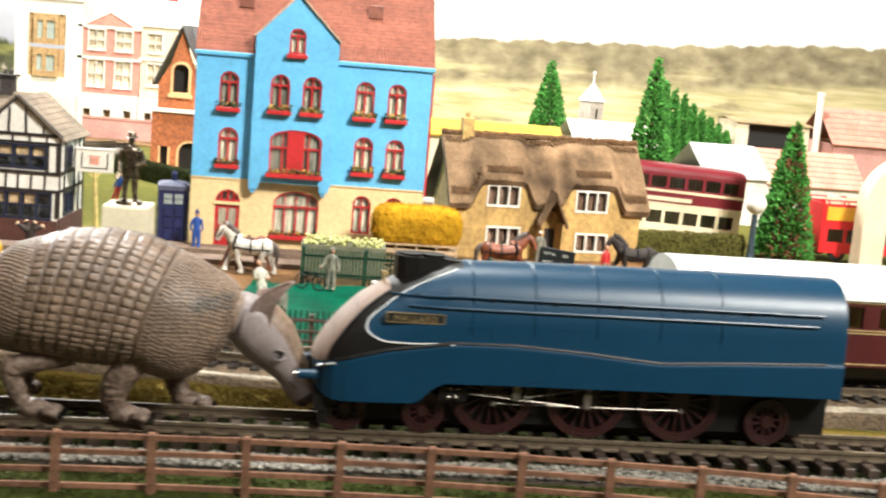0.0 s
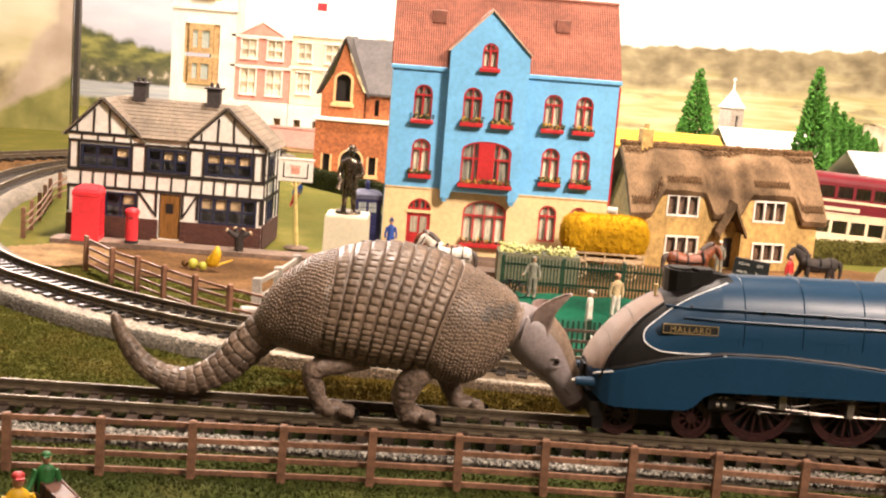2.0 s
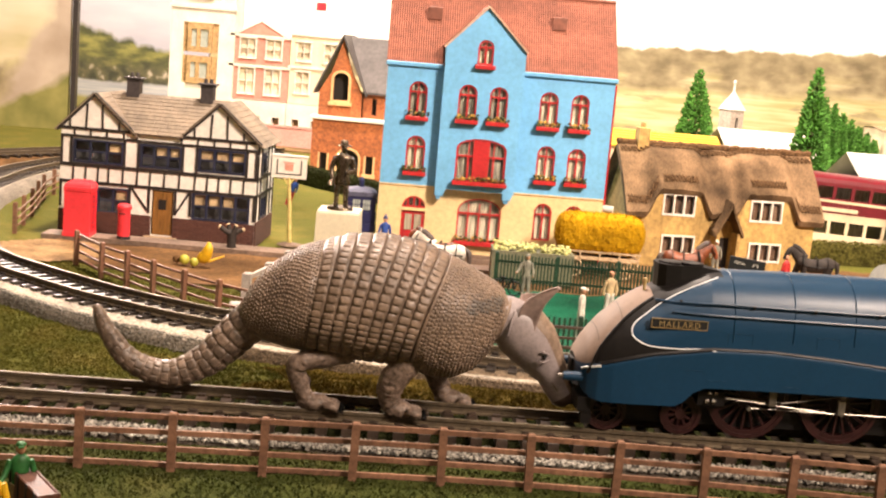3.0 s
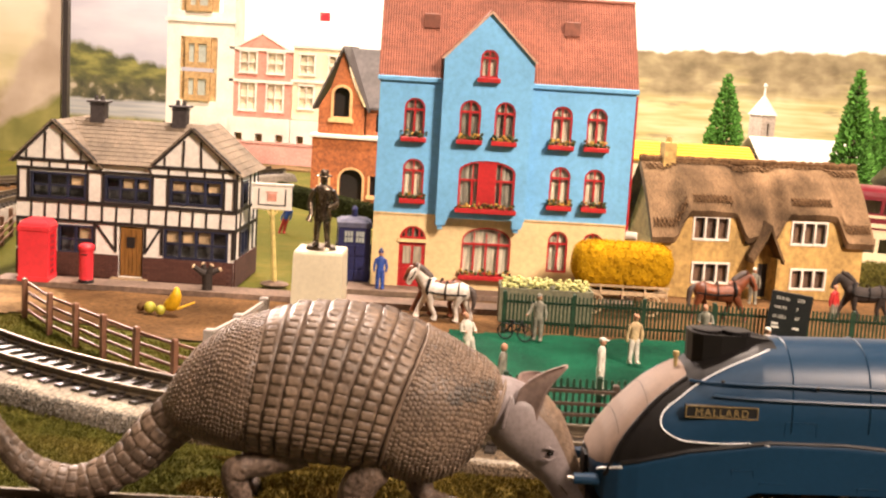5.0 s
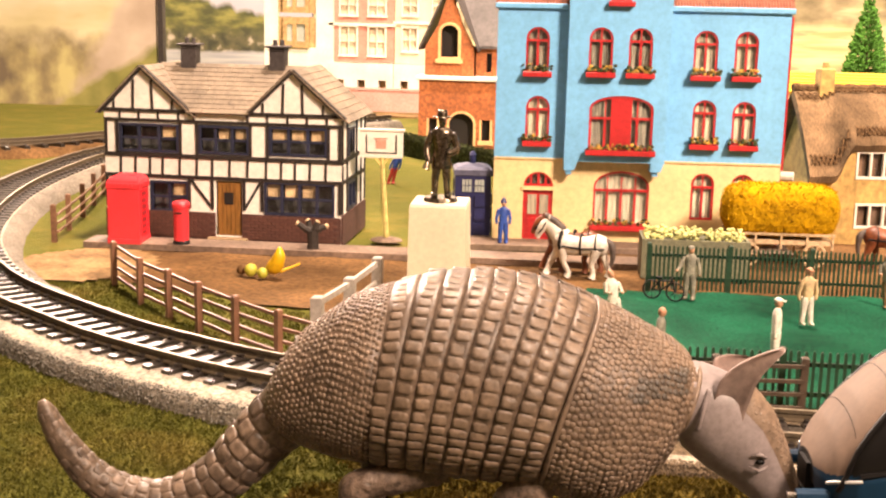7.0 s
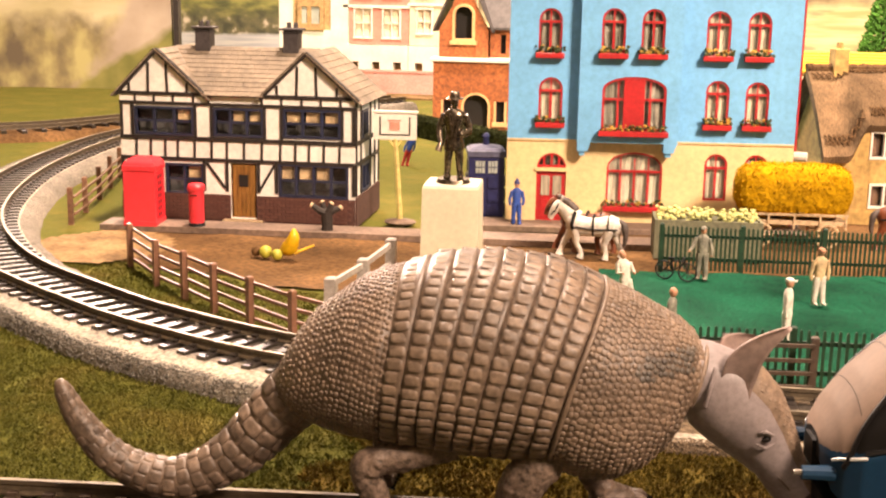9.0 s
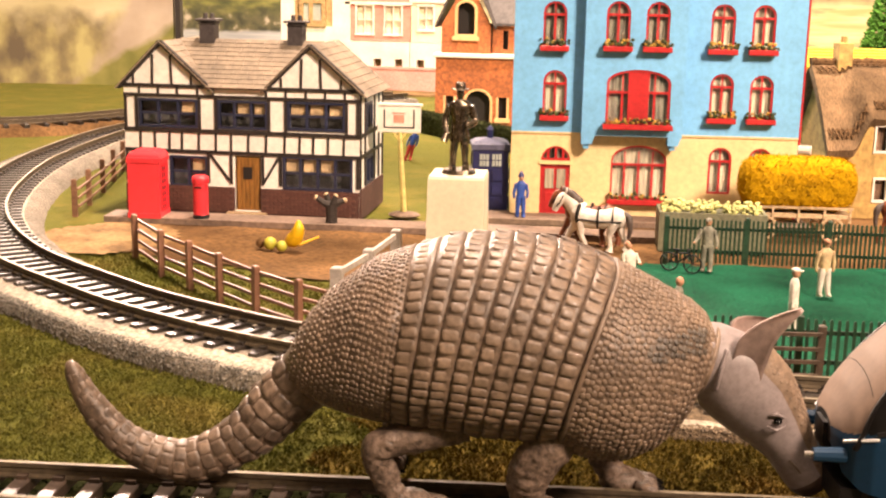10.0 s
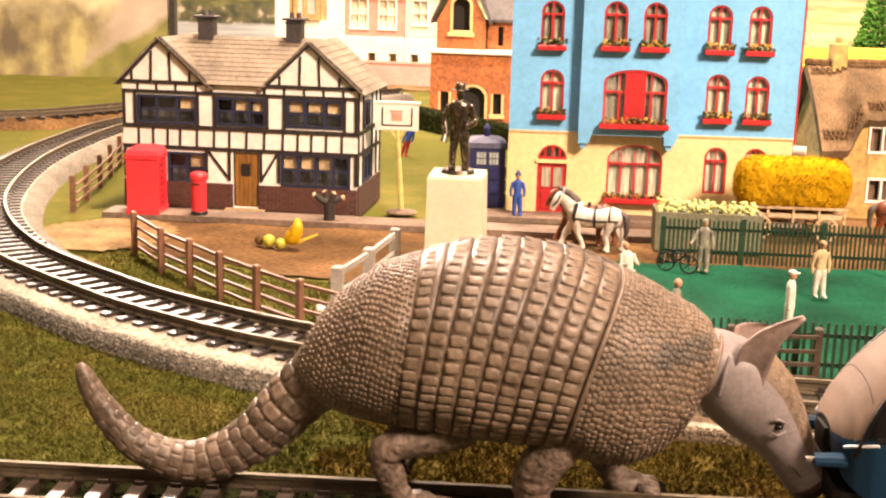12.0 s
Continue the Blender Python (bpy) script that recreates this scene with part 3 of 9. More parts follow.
sheet("sand_patch", on_sand, 0.003, 0.0008, SAND, "pale sandy earth beside the curved railway", "ground", -0.33, -0.25, 0.53, 0.62, amp=1.0)
sheet("cricket_green", on_green, 0.003, 0.0014, GREEN_MAT, "bright emerald green cricket field matting", "ground", -0.11, 0.15, 0.44, 0.62, amp=1.6)
sheet("cricket_pitch", lambda x, y: 0.028 < x < 0.115 and 0.5155 < y - 0.10 * (x - 0.06) + 0.003 * noise.noise((x * 60, y * 60, 1)) < 0.528, 0.003, 0.0026, DIRT, "worn brown cricket pitch strip on the green", "ground", 0.02, 0.12, 0.50, 0.55)
sheet("dry_grass", on_ochre, 0.004, -0.0003, GRASS_OCHRE, "ochre dry grass verge between the two tracks", "ground", -0.16, 0.30, 0.30, 0.42)

b = Build()
b.prism([(-0.33, 0.0), (-0.075, 0.0), (-0.075, 0.0026), (-0.33, 0.0026)], 0.0, 0.016)
single("pavement", b, PAVING, pose(0.02, 0.634, 0.0004, 0, 0, 4.5), "dark brown pavement with a raised kerb in front of the pub", "pavement", kind="structure")
b = Build()
b.prism([(-0.01, 0.0), (0.135, 0.0), (0.135, 0.0024), (-0.01, 0.0024)], 0.0, 0.022)
single("pavement", b, PAVING, pose(-0.137, 0.652, 0.0004, 0, 0, 7), "grey-brown pavement in front of the tall blue house", "pavement", kind="structure")

MID_PROFILE = [(0.024, -0.001), (0.0205, 0.0048), (0.016, 0.0061), (0.0080, 0.0058), (-0.0080, 0.0058), (-0.0150, 0.0061), (-0.0172, 0.0055), (-0.0225, 0.0050), (-0.0240, 0.0035), (-0.0245, -0.001)]
MID_CURVE, MID_STRAIGHT = [p for p in MID if p.x < -0.150], [p for p in MID if p.x > -0.158]
# crown spans are coloured paler, as the brightly lit top edge
strip("mid_ballast", MID_CURVE, MID_PROFILE, BALLAST, "raised grey stone ballast bed under the curved track", rough=0.0006, crown=PALE_BED, crown_spans=(2, 5, 6))
strip("mid_ballast", MID_STRAIGHT, MID_PROFILE, BROWN_BED, "raised brown gritty ballast bed under the middle track", rough=0.0006, crown=PALE_BED, crown_spans=(6,))
strip("track_bed", MID, [(0.0079, 0.0057), (0.0078, 0.0062), (-0.0078, 0.0062), (-0.0079, 0.0057)], DARK_BED, "dark gritty bed between the rails of the middle track", rough=0.0003)
strip("near_ballast", NEAR, [(0.019, 0.003), (0.0165, 0.0058), (0.012, 0.0062), (-0.012, 0.0062), (-0.0150, 0.0058), (-0.0165, 0.003)], MOSS, "thin dark mossy bed under the front track", rough=0.0008)
strip("near_ballast", NEAR, [(-0.0146, 0.0040), (-0.0147, 0.0058), (-0.0245, 0.0056), (-0.0262, 0.0030)], DARK_BED, "low dark gravel shoulder along the front track", rough=0.0004)
strip("outer_ballast", OUTER, [(0.022, -0.001), (0.018, 0.005), (-0.018, 0.005), (-0.022, -0.001)], DIRT, "brown ballast bed under the outer track", rough=0.001)
stones("ballast_chippings", MID, -0.0250, -0.0200, 0.005, 17000, 1, slope=([-0.0250, -0.0242, -0.0232, -0.01], [0.0003, 0.0030, 0.0050, 0.0052]), label="grey stone chippings along the raised ballast edge", xlim=(-0.42, -0.150), material=SIDE_STONES)
stones("ballast_chippings", MID, -0.0250, -0.0200, 0.005, 9000, 7, slope=([-0.0250, -0.0242, -0.0232, -0.01], [0.0003, 0.0030, 0.0050, 0.0052]), label="brown stone chippings along the straight ballast edge", xlim=(-0.152, 0.13), material=BROWN_STONES)
stones("ballast_chippings", NEAR, -0.0256, -0.0148, 0.0060, 12500, 2, label="grey stone chippings in a strip behind the front fence", xlim=(-0.30, 0.16), size=(0.0003, 0.0007))
stones("ballast_chippings", NEAR, -0.016, 0.016, 0.0064, 2500, 3, label="scattered chippings between the sleepers", xlim=(-0.30, 0.16), size=(0.00025, 0.0005), material=MOSS)
tufts("grass_tufts", lambda x, y: y < near_y(x) - 0.0262, 85000, 4, GRASS_FRONT, "short green turf fibres in front of the track", (-0.28, 0.16, 0.18, 0.36))
tufts("grass_tufts", lambda x, y: near_y(x) + 0.014 < y < 0.47 and not on_ochre(x, y), 75000, 5, GRASS, "short green turf fibres beside the curved track", (-0.32, -0.10, 0.31, 0.46))
tufts("grass_tufts", lambda x, y: 0.455 < y and not on_dirt(x, y + 0.004) and not on_sand(x, y), 30000, 8, GRASS, "short turf fibres between the earth and the curved track", (-0.30, -0.10, 0.45, 0.57))
tufts("dry_grass_tufts", on_ochre, 52000, 6, GRASS_OCHRE, "ochre turf fibres between the tracks", (-0.14, 0.12, 0.32, 0.41), h=0.0009)

track("railway_track", MID, 0.0102, 0.0165, "curved model railway track with black plastic sleepers")
track("railway_track", NEAR, 0.0119, 0.0148, "straight model railway track with nickel rails and dark sleepers", wood=SLEEPER_DUSTY, steel=(RAIL_DULL, RAIL_SIDE))
track("railway_track", OUTER, 0.0102, 0.0165, "outer curved model railway track in the distance", pitch=0.011)


# ---- printed backdrops, each with an added glow ----
def backdrop_material(name, kind):
    m = bpy.data.materials.new(name)
    m.use_nodes = True
    nt = m.node_tree
    n, link = nt.nodes, nt.links
    bsdf = n["Principled BSDF"]
    co = n.new("ShaderNodeTexCoord")
    sep = n.new("ShaderNodeSeparateXYZ")
    link.new(co.outputs["Object"], sep.inputs[0])

    def tex(scale, detail=5, stretch=(1, 1, 1)):
        mp = n.new("ShaderNodeMapping")
        mp.inputs["Scale"].default_value = stretch
        link.new(co.outputs["Object"], mp.inputs["Vector"])
        t = n.new("ShaderNodeTexNoise")
        t.inputs["Scale"].default_value, t.inputs["Detail"].default_value = scale, detail
        link.new(mp.outputs[0], t.inputs["Vector"])
        return t.outputs["Fac"]

    def op(kind_, a, b_):
        q = n.new("ShaderNodeMath")
        q.operation = kind_
        for k, v in enumerate((a, b_)):
            if isinstance(v, (int, float)):
                q.inputs[k].default_value = v
            else:
                link.new(v, q.inputs[k])
        return q.outputs[0]

    def ramp(fac, stops):
        r = n.new("ShaderNodeValToRGB")
        while len(r.color_ramp.elements) < len(stops):
            r.color_ramp.elements.new(0.5)
        for e, (p, c) in zip(r.color_ramp.elements, stops):
            e.position, e.color = p, (*c, 1)
        link.new(fac, r.inputs["Fac"])
        return r.outputs["Color"]

    def blend(fac, a, c):
        q = n.new("ShaderNodeMix")
        q.data_type = "RGBA"
        link.new(fac, q.inputs["Factor"])
        link.new(a, q.inputs["A"])
        link.new(c, q.inputs["B"])
        return q.outputs["Result"]

    def step(v, at_, soft_):
        q = n.new("ShaderNodeMapRange")
        link.new(v, q.inputs["Value"])
        q.inputs["From Min"].default_value, q.inputs["From Max"].default_value = at_ - soft_, at_ + soft_
        return q.outputs["Result"]

    z, x = sep.outputs["Z"], sep.outputs["X"]
    bumpy = op("MULTIPLY", op("SUBTRACT", tex(42, 6, (1, 1, 0.3)), 0.5), 0.024)
    wave = op("MULTIPLY", op("SUBTRACT", tex(5, 2, (1, 1, 0.01)), 0.5), 0.032)
    if kind == "hills":
        h = op("SUBTRACT", op("ADD", op("ADD", z, op("MULTIPLY", bumpy, 0.8)), op("MULTIPLY", wave, 0.6)), op("MULTIPLY", x, 0.06))
        woods = ramp(tex(34, 6, (1, 1, 1.5)), [(0.34, (0.165, 0.132, 0.072)), (0.52, (0.270, 0.220, 0.125)), (0.68, (0.380, 0.320, 0.185))])
        fields = ramp(tex(20, 4, (0.6, 1, 6)), [(0.35, (0.40, 0.35, 0.15)), (0.5, (0.56, 0.47, 0.24)), (0.65, (0.66, 0.57, 0.34))])
        glade = step(tex(13, 4, (0.6, 1, 2.6)), 0.56, 0.05)
        upper = blend(op("MULTIPLY", glade, 0.75), woods, fields)
        near_top = op("MULTIPLY", step(h, 0.116, 0.016), 0.75)
        upper = blend(near_top, upper, woods)
        land = blend(step(h, 0.080, 0.008), fields, upper)
        clump = step(tex(24, 4, (0.6, 1, 3.0)), 0.62, 0.03)
        land = blend(op("MULTIPLY", clump, 0.7), land, woods)
        sky = ramp(tex(4, 2), [(0.3, (0.93, 0.91, 0.86)), (0.7, (0.97, 0.96, 0.93))])
        col = blend(step(h, 0.137, 0.0022), land, sky)
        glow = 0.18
    elif kind == "lake":
        slope = op("ADD", op("MULTIPLY", x, 0.20), 0.0)
        h = op("ADD", op("ADD", op("ADD", z, op("MULTIPLY", bumpy, 1.3)), wave), slope)
        hill = ramp(tex(46, 6, (0.8, 1, 1.8)), [(0.38, (0.034, 0.040, 0.012)), (0.5, (0.078, 0.084, 0.022)), (0.66, (0.17, 0.165, 0.045))])
        trees = ramp(tex(70, 5), [(0.38, (0.024, 0.028, 0.014)), (0.58, (0.085, 0.080, 0.040)), (0.70, (0.34, 0.30, 0.24))])
        water = ramp(tex(60, 3, (0.2, 1, 4)), [(0.35, (0.24, 0.26, 0.29)), (0.65, (0.36, 0.37, 0.38))])
        shore = ramp(tex(60, 4), [(0.35, (0.10, 0.11, 0.03)), (0.65, (0.30, 0.27, 0.10))])
        sky = ramp(tex(6, 4, (1, 1, 3)), [(0.35, (0.26, 0.265, 0.32)), (0.65, (0.37, 0.37, 0.42))])
        land = blend(step(op("ADD", z, bumpy), 0.062, 0.010), trees, hill)
        col = blend(step(h, -0.03, 0.004), land, sky)
        col = blend(step(op("ADD", z, op("MULTIPLY", bumpy, 0.3)), 0.036, 0.002), water, col)
        col = blend(step(op("ADD", z, op("MULTIPLY", bumpy, 0.3)), 0.014, 0.003), shore, col)
        glow = 0.04
    else:
        puff = tex(30, 5, (1, 1, 0.8))
        trees = ramp(puff, [(0.36, (0.115, 0.088, 0.055)), (0.50, (0.235, 0.190, 0.090)), (0.64, (0.400, 0.350, 0.150))])
        field = ramp(tex(10, 3, (1, 1, 3)), [(0.35, (0.36, 0.315, 0.16)), (0.65, (0.52, 0.445, 0.28))])
        bank = ramp(tex(26, 3), [(0.35, (0.13, 0.13, 0.030)), (0.65, (0.26, 0.235, 0.070))])
        cliff = ramp(tex(16, 4), [(0.35, (0.30, 0.235, 0.175)), (0.65, (0.46, 0.38, 0.30))])
        haze = ramp(tex(5, 3), [(0.3, (0.60, 0.52, 0.42)), (0.7, (0.74, 0.66, 0.54))])
        ragged = op("MULTIPLY", op("SUBTRACT", tex(24, 4), 0.5), 0.07)
        h = op("ADD", z, ragged)
        col = blend(step(h, 0.062, 0.010), trees, field)
        col = blend(step(h, 0.125, 0.050), col, haze)
        col = blend(step(op("ADD", op("ADD", x, op("MULTIPLY", z, -0.5)), ragged), -0.085, 0.008), col, cliff)
        low = op("SUBTRACT", 1.0, step(op("SUBTRACT", op("ADD", z, op("MULTIPLY", ragged, 0.4)), op("MULTIPLY", x, 0.55)), 0.056, 0.004))
        col = blend(low, col, bank)
        glow = 0.02
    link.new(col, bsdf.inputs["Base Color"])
    # added glow: the print emits its own colour to brighten hills and sky
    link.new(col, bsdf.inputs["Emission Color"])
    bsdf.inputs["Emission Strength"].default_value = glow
    bsdf.inputs["Roughness"].default_value = 0.75
    return m


def backdrop(name, x0, x1, y, rz, kind, label, top=0.42):
    b = Build()
    b.box(x0, x1, 0.0, 0.006, -0.02, top)
    ob = single(name, b, backdrop_material("print_" + kind, kind), pose(0, y, 0, 0, 0, rz), label, "backdrop", kind="structure")
    return ob


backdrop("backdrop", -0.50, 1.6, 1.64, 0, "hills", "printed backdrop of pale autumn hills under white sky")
backdrop("backdrop", -1.10, -0.502, 1.64, 0, "lake", "printed backdrop of a lake with wooded hills under grey sky")
b = Build()
b.box(-1.0, 0.0, 0.0, 0.006, -0.02, 0.42)
single("backdrop", b, backdrop_material("print_haze", "haze"), pose(-0.545, 1.25, 0, 0, 0, 8), "blurred printed backdrop panel of hazy fields", "backdrop", kind="structure")
b = Build()
b.box(-0.002, 0.003, -0.003, 0.008, -0.02, 0.42, bev=0.001)
single("backdrop_edge", b, TIMBER, pose(-0.540, 1.249, 0, 0, 0, 8), "dark wooden edge strip of the backdrop panel", "trim", kind="structure")


# ---- buildings ----
def arc(cx, hw, zs, rise, n=10):
    return [(cx + hw * math.cos(math.pi * (1 - i / n)), zs + rise * math.sin(math.pi * i / n)) for i in range(n + 1)]


def spandrels(b, xl, xr, zt, rise, y0, y1, m=0):
    pts = arc((xl + xr) / 2, (xr - xl) / 2, zt - rise, rise)
    for (xa, za), (xb, zb) in zip(pts, pts[1:]):
        b.prism([(xa, za), (xb, zb), (xb, zt), (xa, zt)], y0, y1, m)


def arch_frame(b, xl, xr, z0, zt, rise, w, y0, y1, m=0):
    cx, hw, zs = (xl + xr) / 2, (xr - xl) / 2, zt - rise
    b.box(xl, xl + w, y0, y1, z0, zs, m)
    b.box(xr - w, xr, y0, y1, z0, zs, m)
    b.box(xl + w, xr - w, y0, y1, z0, z0 + w, m)
    out, inn = arc(cx, hw, zs, rise), arc(cx, hw - w, zs, rise - w)
    for i in range(len(out) - 1):
        b.prism([inn[i], inn[i + 1], out[i + 1], out[i]], y0, y1, m)


def flower_box(parent, cx, hw, z, y, seed, gold=0.3, deep=0.0042, high=0.0024):
    b = Build()
    b.box(cx - hw, cx + hw, y - deep, y, z - high, z, 0, bev=0.0003)
    box = part("window_box", b, RED_FRAME, parent, "red painted window box")
    rng = random.Random(seed)
    for name, material, n, spread in (("leaf_clump", FLOWER_LEAF, 34, 1.0), ("flower_clump", FLOWER_GOLD, int(46 * gold), 0.9)):
        b = Build()
        for k in range(max(n, 4)):
            x, yy, zz = cx + jitter(rng, hw * spread), y - deep * (0.15 + 0.8 * rng.random()), z + 0.0003 + 0.0026 * rng.random() ** 1.5
            r = 0.0005 + 0.0005 * rng.random()
            b.ball((x, yy, zz), (r, r, r * 0.8), 5, 3)
        part(name, b, material, box)


def arch_window(house, xl, xr, z0, zt, rise, y, seed, box=True, mull=1, transom=0.30, dim=False, w=0.0009, gold=0.3):
    b = Build()
    arch_frame(b, xl, xr, z0, zt, rise, w, y + 0.0004, y + 0.0016)
    cx = (xl + xr) / 2
    zt2 = zt - (zt - z0) * transom
    b.box(xl + w, xr - w, y + 0.0005, y + 0.0015, zt2 - 0.0005, zt2 + 0.0005)
    for k in range(mull):
        x = xl + (xr - xl) * (k + 1) / (mull + 1)
        b.box(x - 0.0005, x + 0.0005, y + 0.0005, y + 0.0015, z0 + w, zt2)
        b.box(x - 0.0003, x + 0.0003, y + 0.0006, y + 0.0014, zt2, zt - 0.0008 - (0.3 * rise if mull > 1 else 0))
    win = part("window", b, RED_FRAME, house, "arched window with a red frame")
    b = Build()
    b.box(xl + 0.0003, xr - 0.0003, y + 0.0009, y + 0.0011, z0 + 0.0003, zt - 0.0006)
    pane = part("pane", b, PANE, win)
    pane.visible_shadow = False
    b = Build()
    n = 14
    for i in range(n):
        a, c = xl + (xr - xl) * i / n, xl + (xr - xl) * (i + 1) / n
        ya, yc = y + 0.0026 + 0.0003 * math.sin(i * 2.1), y + 0.0026 + 0.0003 * math.sin((i + 1) * 2.1)
        b.face([(a, ya, z0), (c, yc, z0), (c, yc, zt), (a, ya, zt)])
    part("curtain", b, CURTAIN_DIM if dim else CURTAIN, win, "pale net curtain" if not dim else "dim net curtain")
    if box:
        flower_box(house, cx, (xr - xl) / 2 + 0.0012, z0 + 0.0002, y + 0.0002, seed, gold)
    return win


def ribbed_roof(b, x0, x1, y0, z0, y1, z1, pitch=0.0013, amp=0.00022, thick=0.0014, m=0, only=None):
    """Tile ribs that run down the slope, and courses across it."""
    n = int((x1 - x0) / pitch)
    dy, dz = y1 - y0, z1 - z0
    ln = math.hypot(dy, dz)
    ny, nz = -dz / ln, dy / ln
    if ny * dy < 0 and nz < 0:
        ny, nz = -ny, -nz
    courses = max(3, int(ln / 0.0026))
    for c in range(courses) if only is None else (only,):
        t0, t1 = c / courses, (c + 1) / courses
        lift = 0.00009
        low, high = [], []
        for i in range(2 * n + 1):
            x = x0 + (x1 - x0) * i / (2 * n)
            a = amp * (1 if i % 2 else -1)
            low.append((x, y0 + dy * t0 + ny * (a + lift), z0 + dz * t0 + nz * (a + lift)))
            high.append((x, y0 + dy * t1 + ny * a, z0 + dz * t1 + nz * a))
        under = [(x, y - ny * thick, z - nz * thick) for x, y, z in low]
        b.loft([under, low, high], m, caps=False, closed=False)
    return courses


def blue_house():
    h = thing("town_house", pose(-0.1377, 0.6682, 0.0015, 0, 0, 7), "tall sky-blue and cream house with red windows, red tiled roof", "house")
    W, D, T = 0.1285, 0.058, 0.0022
    ZB = 0.0388
    flank = [(0.0128, 0.0232, 0.0775, 0.0972, 0.0052), (0.0868, 0.0974, 0.0775, 0.0972, 0.0050), (0.1048, 0.1150, 0.0775, 0.0972, 0.0050),
             (0.0136, 0.0243, 0.0465, 0.0668, 0.0052), (0.0880, 0.0984, 0.0470, 0.0668, 0.0050), (0.1056, 0.1160, 0.0470, 0.0665, 0.0050)]
    b = Build()
    b.wall(0, W, ZB, 0.1055, 0, T, [f[:4] for f in flank])
    for f in flank:
        spandrels(b, f[0], f[1], f[3], f[4], 0, T)
    part("wall", b, HOUSE_BLUE, h, "sky-blue rendered upper wall")
    low = [(0.0137, 0.0272, 0.0010, 0.0325, 0.0067), (0.0455, 0.0706, 0.0090, 0.0338, 0.0070), (0.0893, 0.0996, 0.0125, 0.0338, 0.0050), (0.1070, 0.1175, 0.0125, 0.0338, 0.0050)]
    b = Build()
    b.wall(0, W, -0.001, ZB - 0.0006, 0.0003, T, [f[:4] for f in low])
    for f in low:
        spandrels(b, f[0], f[1], f[3], f[4], 0.0003, T)
    part("wall", b, HOUSE_CREAM, h, "cream ground-floor wall")
    b = Build()
    b.box(0, 0.0018, T, D, -0.001, 0.1055)
    b.box(W - 0.0018, W, T, D, -0.001, 0.1055)
    b.box(0.0018, W - 0.0018, D - 0.002, D, -0.001, 0.1055)
    b.solid([(0.0, 0.0, 0.1055), (0.0, D, 0.1055), (0.0, D / 2, 0.146), (0.0018, 0.0, 0.1055), (0.0018, D, 0.1055), (0.0018, D / 2, 0.146)],
            [(0, 2, 1), (3, 4, 5), (0, 3, 5, 2), (1, 2, 5, 4), (0, 1, 4, 3)])
    b.solid([(W - 0.0018, 0.0, 0.1055), (W - 0.0018, D, 0.1055), (W - 0.0018, D / 2, 0.146), (W, 0.0, 0.1055), (W, D, 0.1055), (W, D / 2, 0.146)],
            [(0, 2, 1), (3, 4, 5), (0, 3, 5, 2), (1, 2, 5, 4), (0, 1, 4, 3)])
    part("side_wall", b, HOUSE_BLUE, h)
    # black box inside the house: darkness of unlit rooms as a colour
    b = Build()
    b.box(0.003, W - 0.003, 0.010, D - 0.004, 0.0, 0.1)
    part("unlit_core", b, DARK, h)
    b = Build()
    b.box(-0.0012, 0.0308, -0.0016, T, 0.1050, 0.1075, bev=0.0004)
    part("cornice", b, HOUSE_BLUE, h, "pale blue moulded cornice")
    b = Build()
    b.box(0.0762, W + 0.0012, -0.0016, T, 0.1050, 0.1075, bev=0.0004)
    part("cornice", b, HOUSE_BLUE, h, "pale blue moulded cornice")
    b = Build()
    b.box(0, W, -0.0004, 0.0004, ZB - 0.0006, ZB + 0.0002)
    part("string_course", b, HOUSE_CREAM, h)
    # projecting bay with its gable
    P = -0.0062
    bay = [(0.0403, 0.0508, 0.0782, 0.0978, 0.0052), (0.0577, 0.0680, 0.0782, 0.0978, 0.0052), (0.0416, 0.0700, 0.0440, 0.0682, 0.0058), (0.0490, 0.0578, 0.1092, 0.1230, 0.0044)]
    b = Build()
    BL, BR, ZG, CX, TIP = 0.0312, 0.0760, 0.1180, 0.0532, 0.1402
    b.wall(BL, BR, 0.0385, 0.1085, P, P + T, [q[:4] for q in bay[:3]])
    for q in bay:
        spandrels(b, q[0], q[1], q[3], q[4], P, P + T)
    a = bay[3]
    b.wall(BL, a[0], 0.1085, ZG, P, P + T, [])
    b.wall(a[1], BR, 0.1085, ZG, P, P + T, [])
    b.wall(a[0], a[1], 0.1085, a[2], P, P + T, [])
    sl = (TIP - ZG) / (CX - BL)
    sr = (TIP - ZG) / (BR - CX)
    b.prism([(BL, ZG), (a[0], ZG), (a[0], ZG + sl * (a[0] - BL))], P, P + T)
    b.prism([(a[1], ZG), (BR, ZG), (a[1], ZG + sr * (BR - a[1]))], P, P + T)
    b.prism([(a[0], a[3]), (a[1], a[3]), (a[1], ZG + sr * (BR - a[1])), (CX, TIP), (a[0], ZG + sl * (a[0] - BL))], P, P + T)
    b.box(BL, BL + 0.0018, P + T, 0.0, 0.0385, ZG)
    b.box(BR - 0.0018, BR, P + T, 0.0, 0.0385, ZG)
    b.box(BL, BR, P + T, 0.0, 0.0385, 0.0405)
    b.box(BL, BL + 0.0018, 0.0, 0.020, 0.1055, ZG)
    b.box(BR - 0.0018, BR, 0.0, 0.020, 0.1055, ZG)
    part("bay", b, HOUSE_BLUE, h, "projecting sky-blue bay with a pointed gable")
    # added black sheet for the unlit space behind the bay windows
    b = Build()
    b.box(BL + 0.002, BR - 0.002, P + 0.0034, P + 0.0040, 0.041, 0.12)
    part("unlit_bay_sheet", b, DARK, h)
    for x in (BL + 0.0002, BR - 0.0062):
        b = Build()
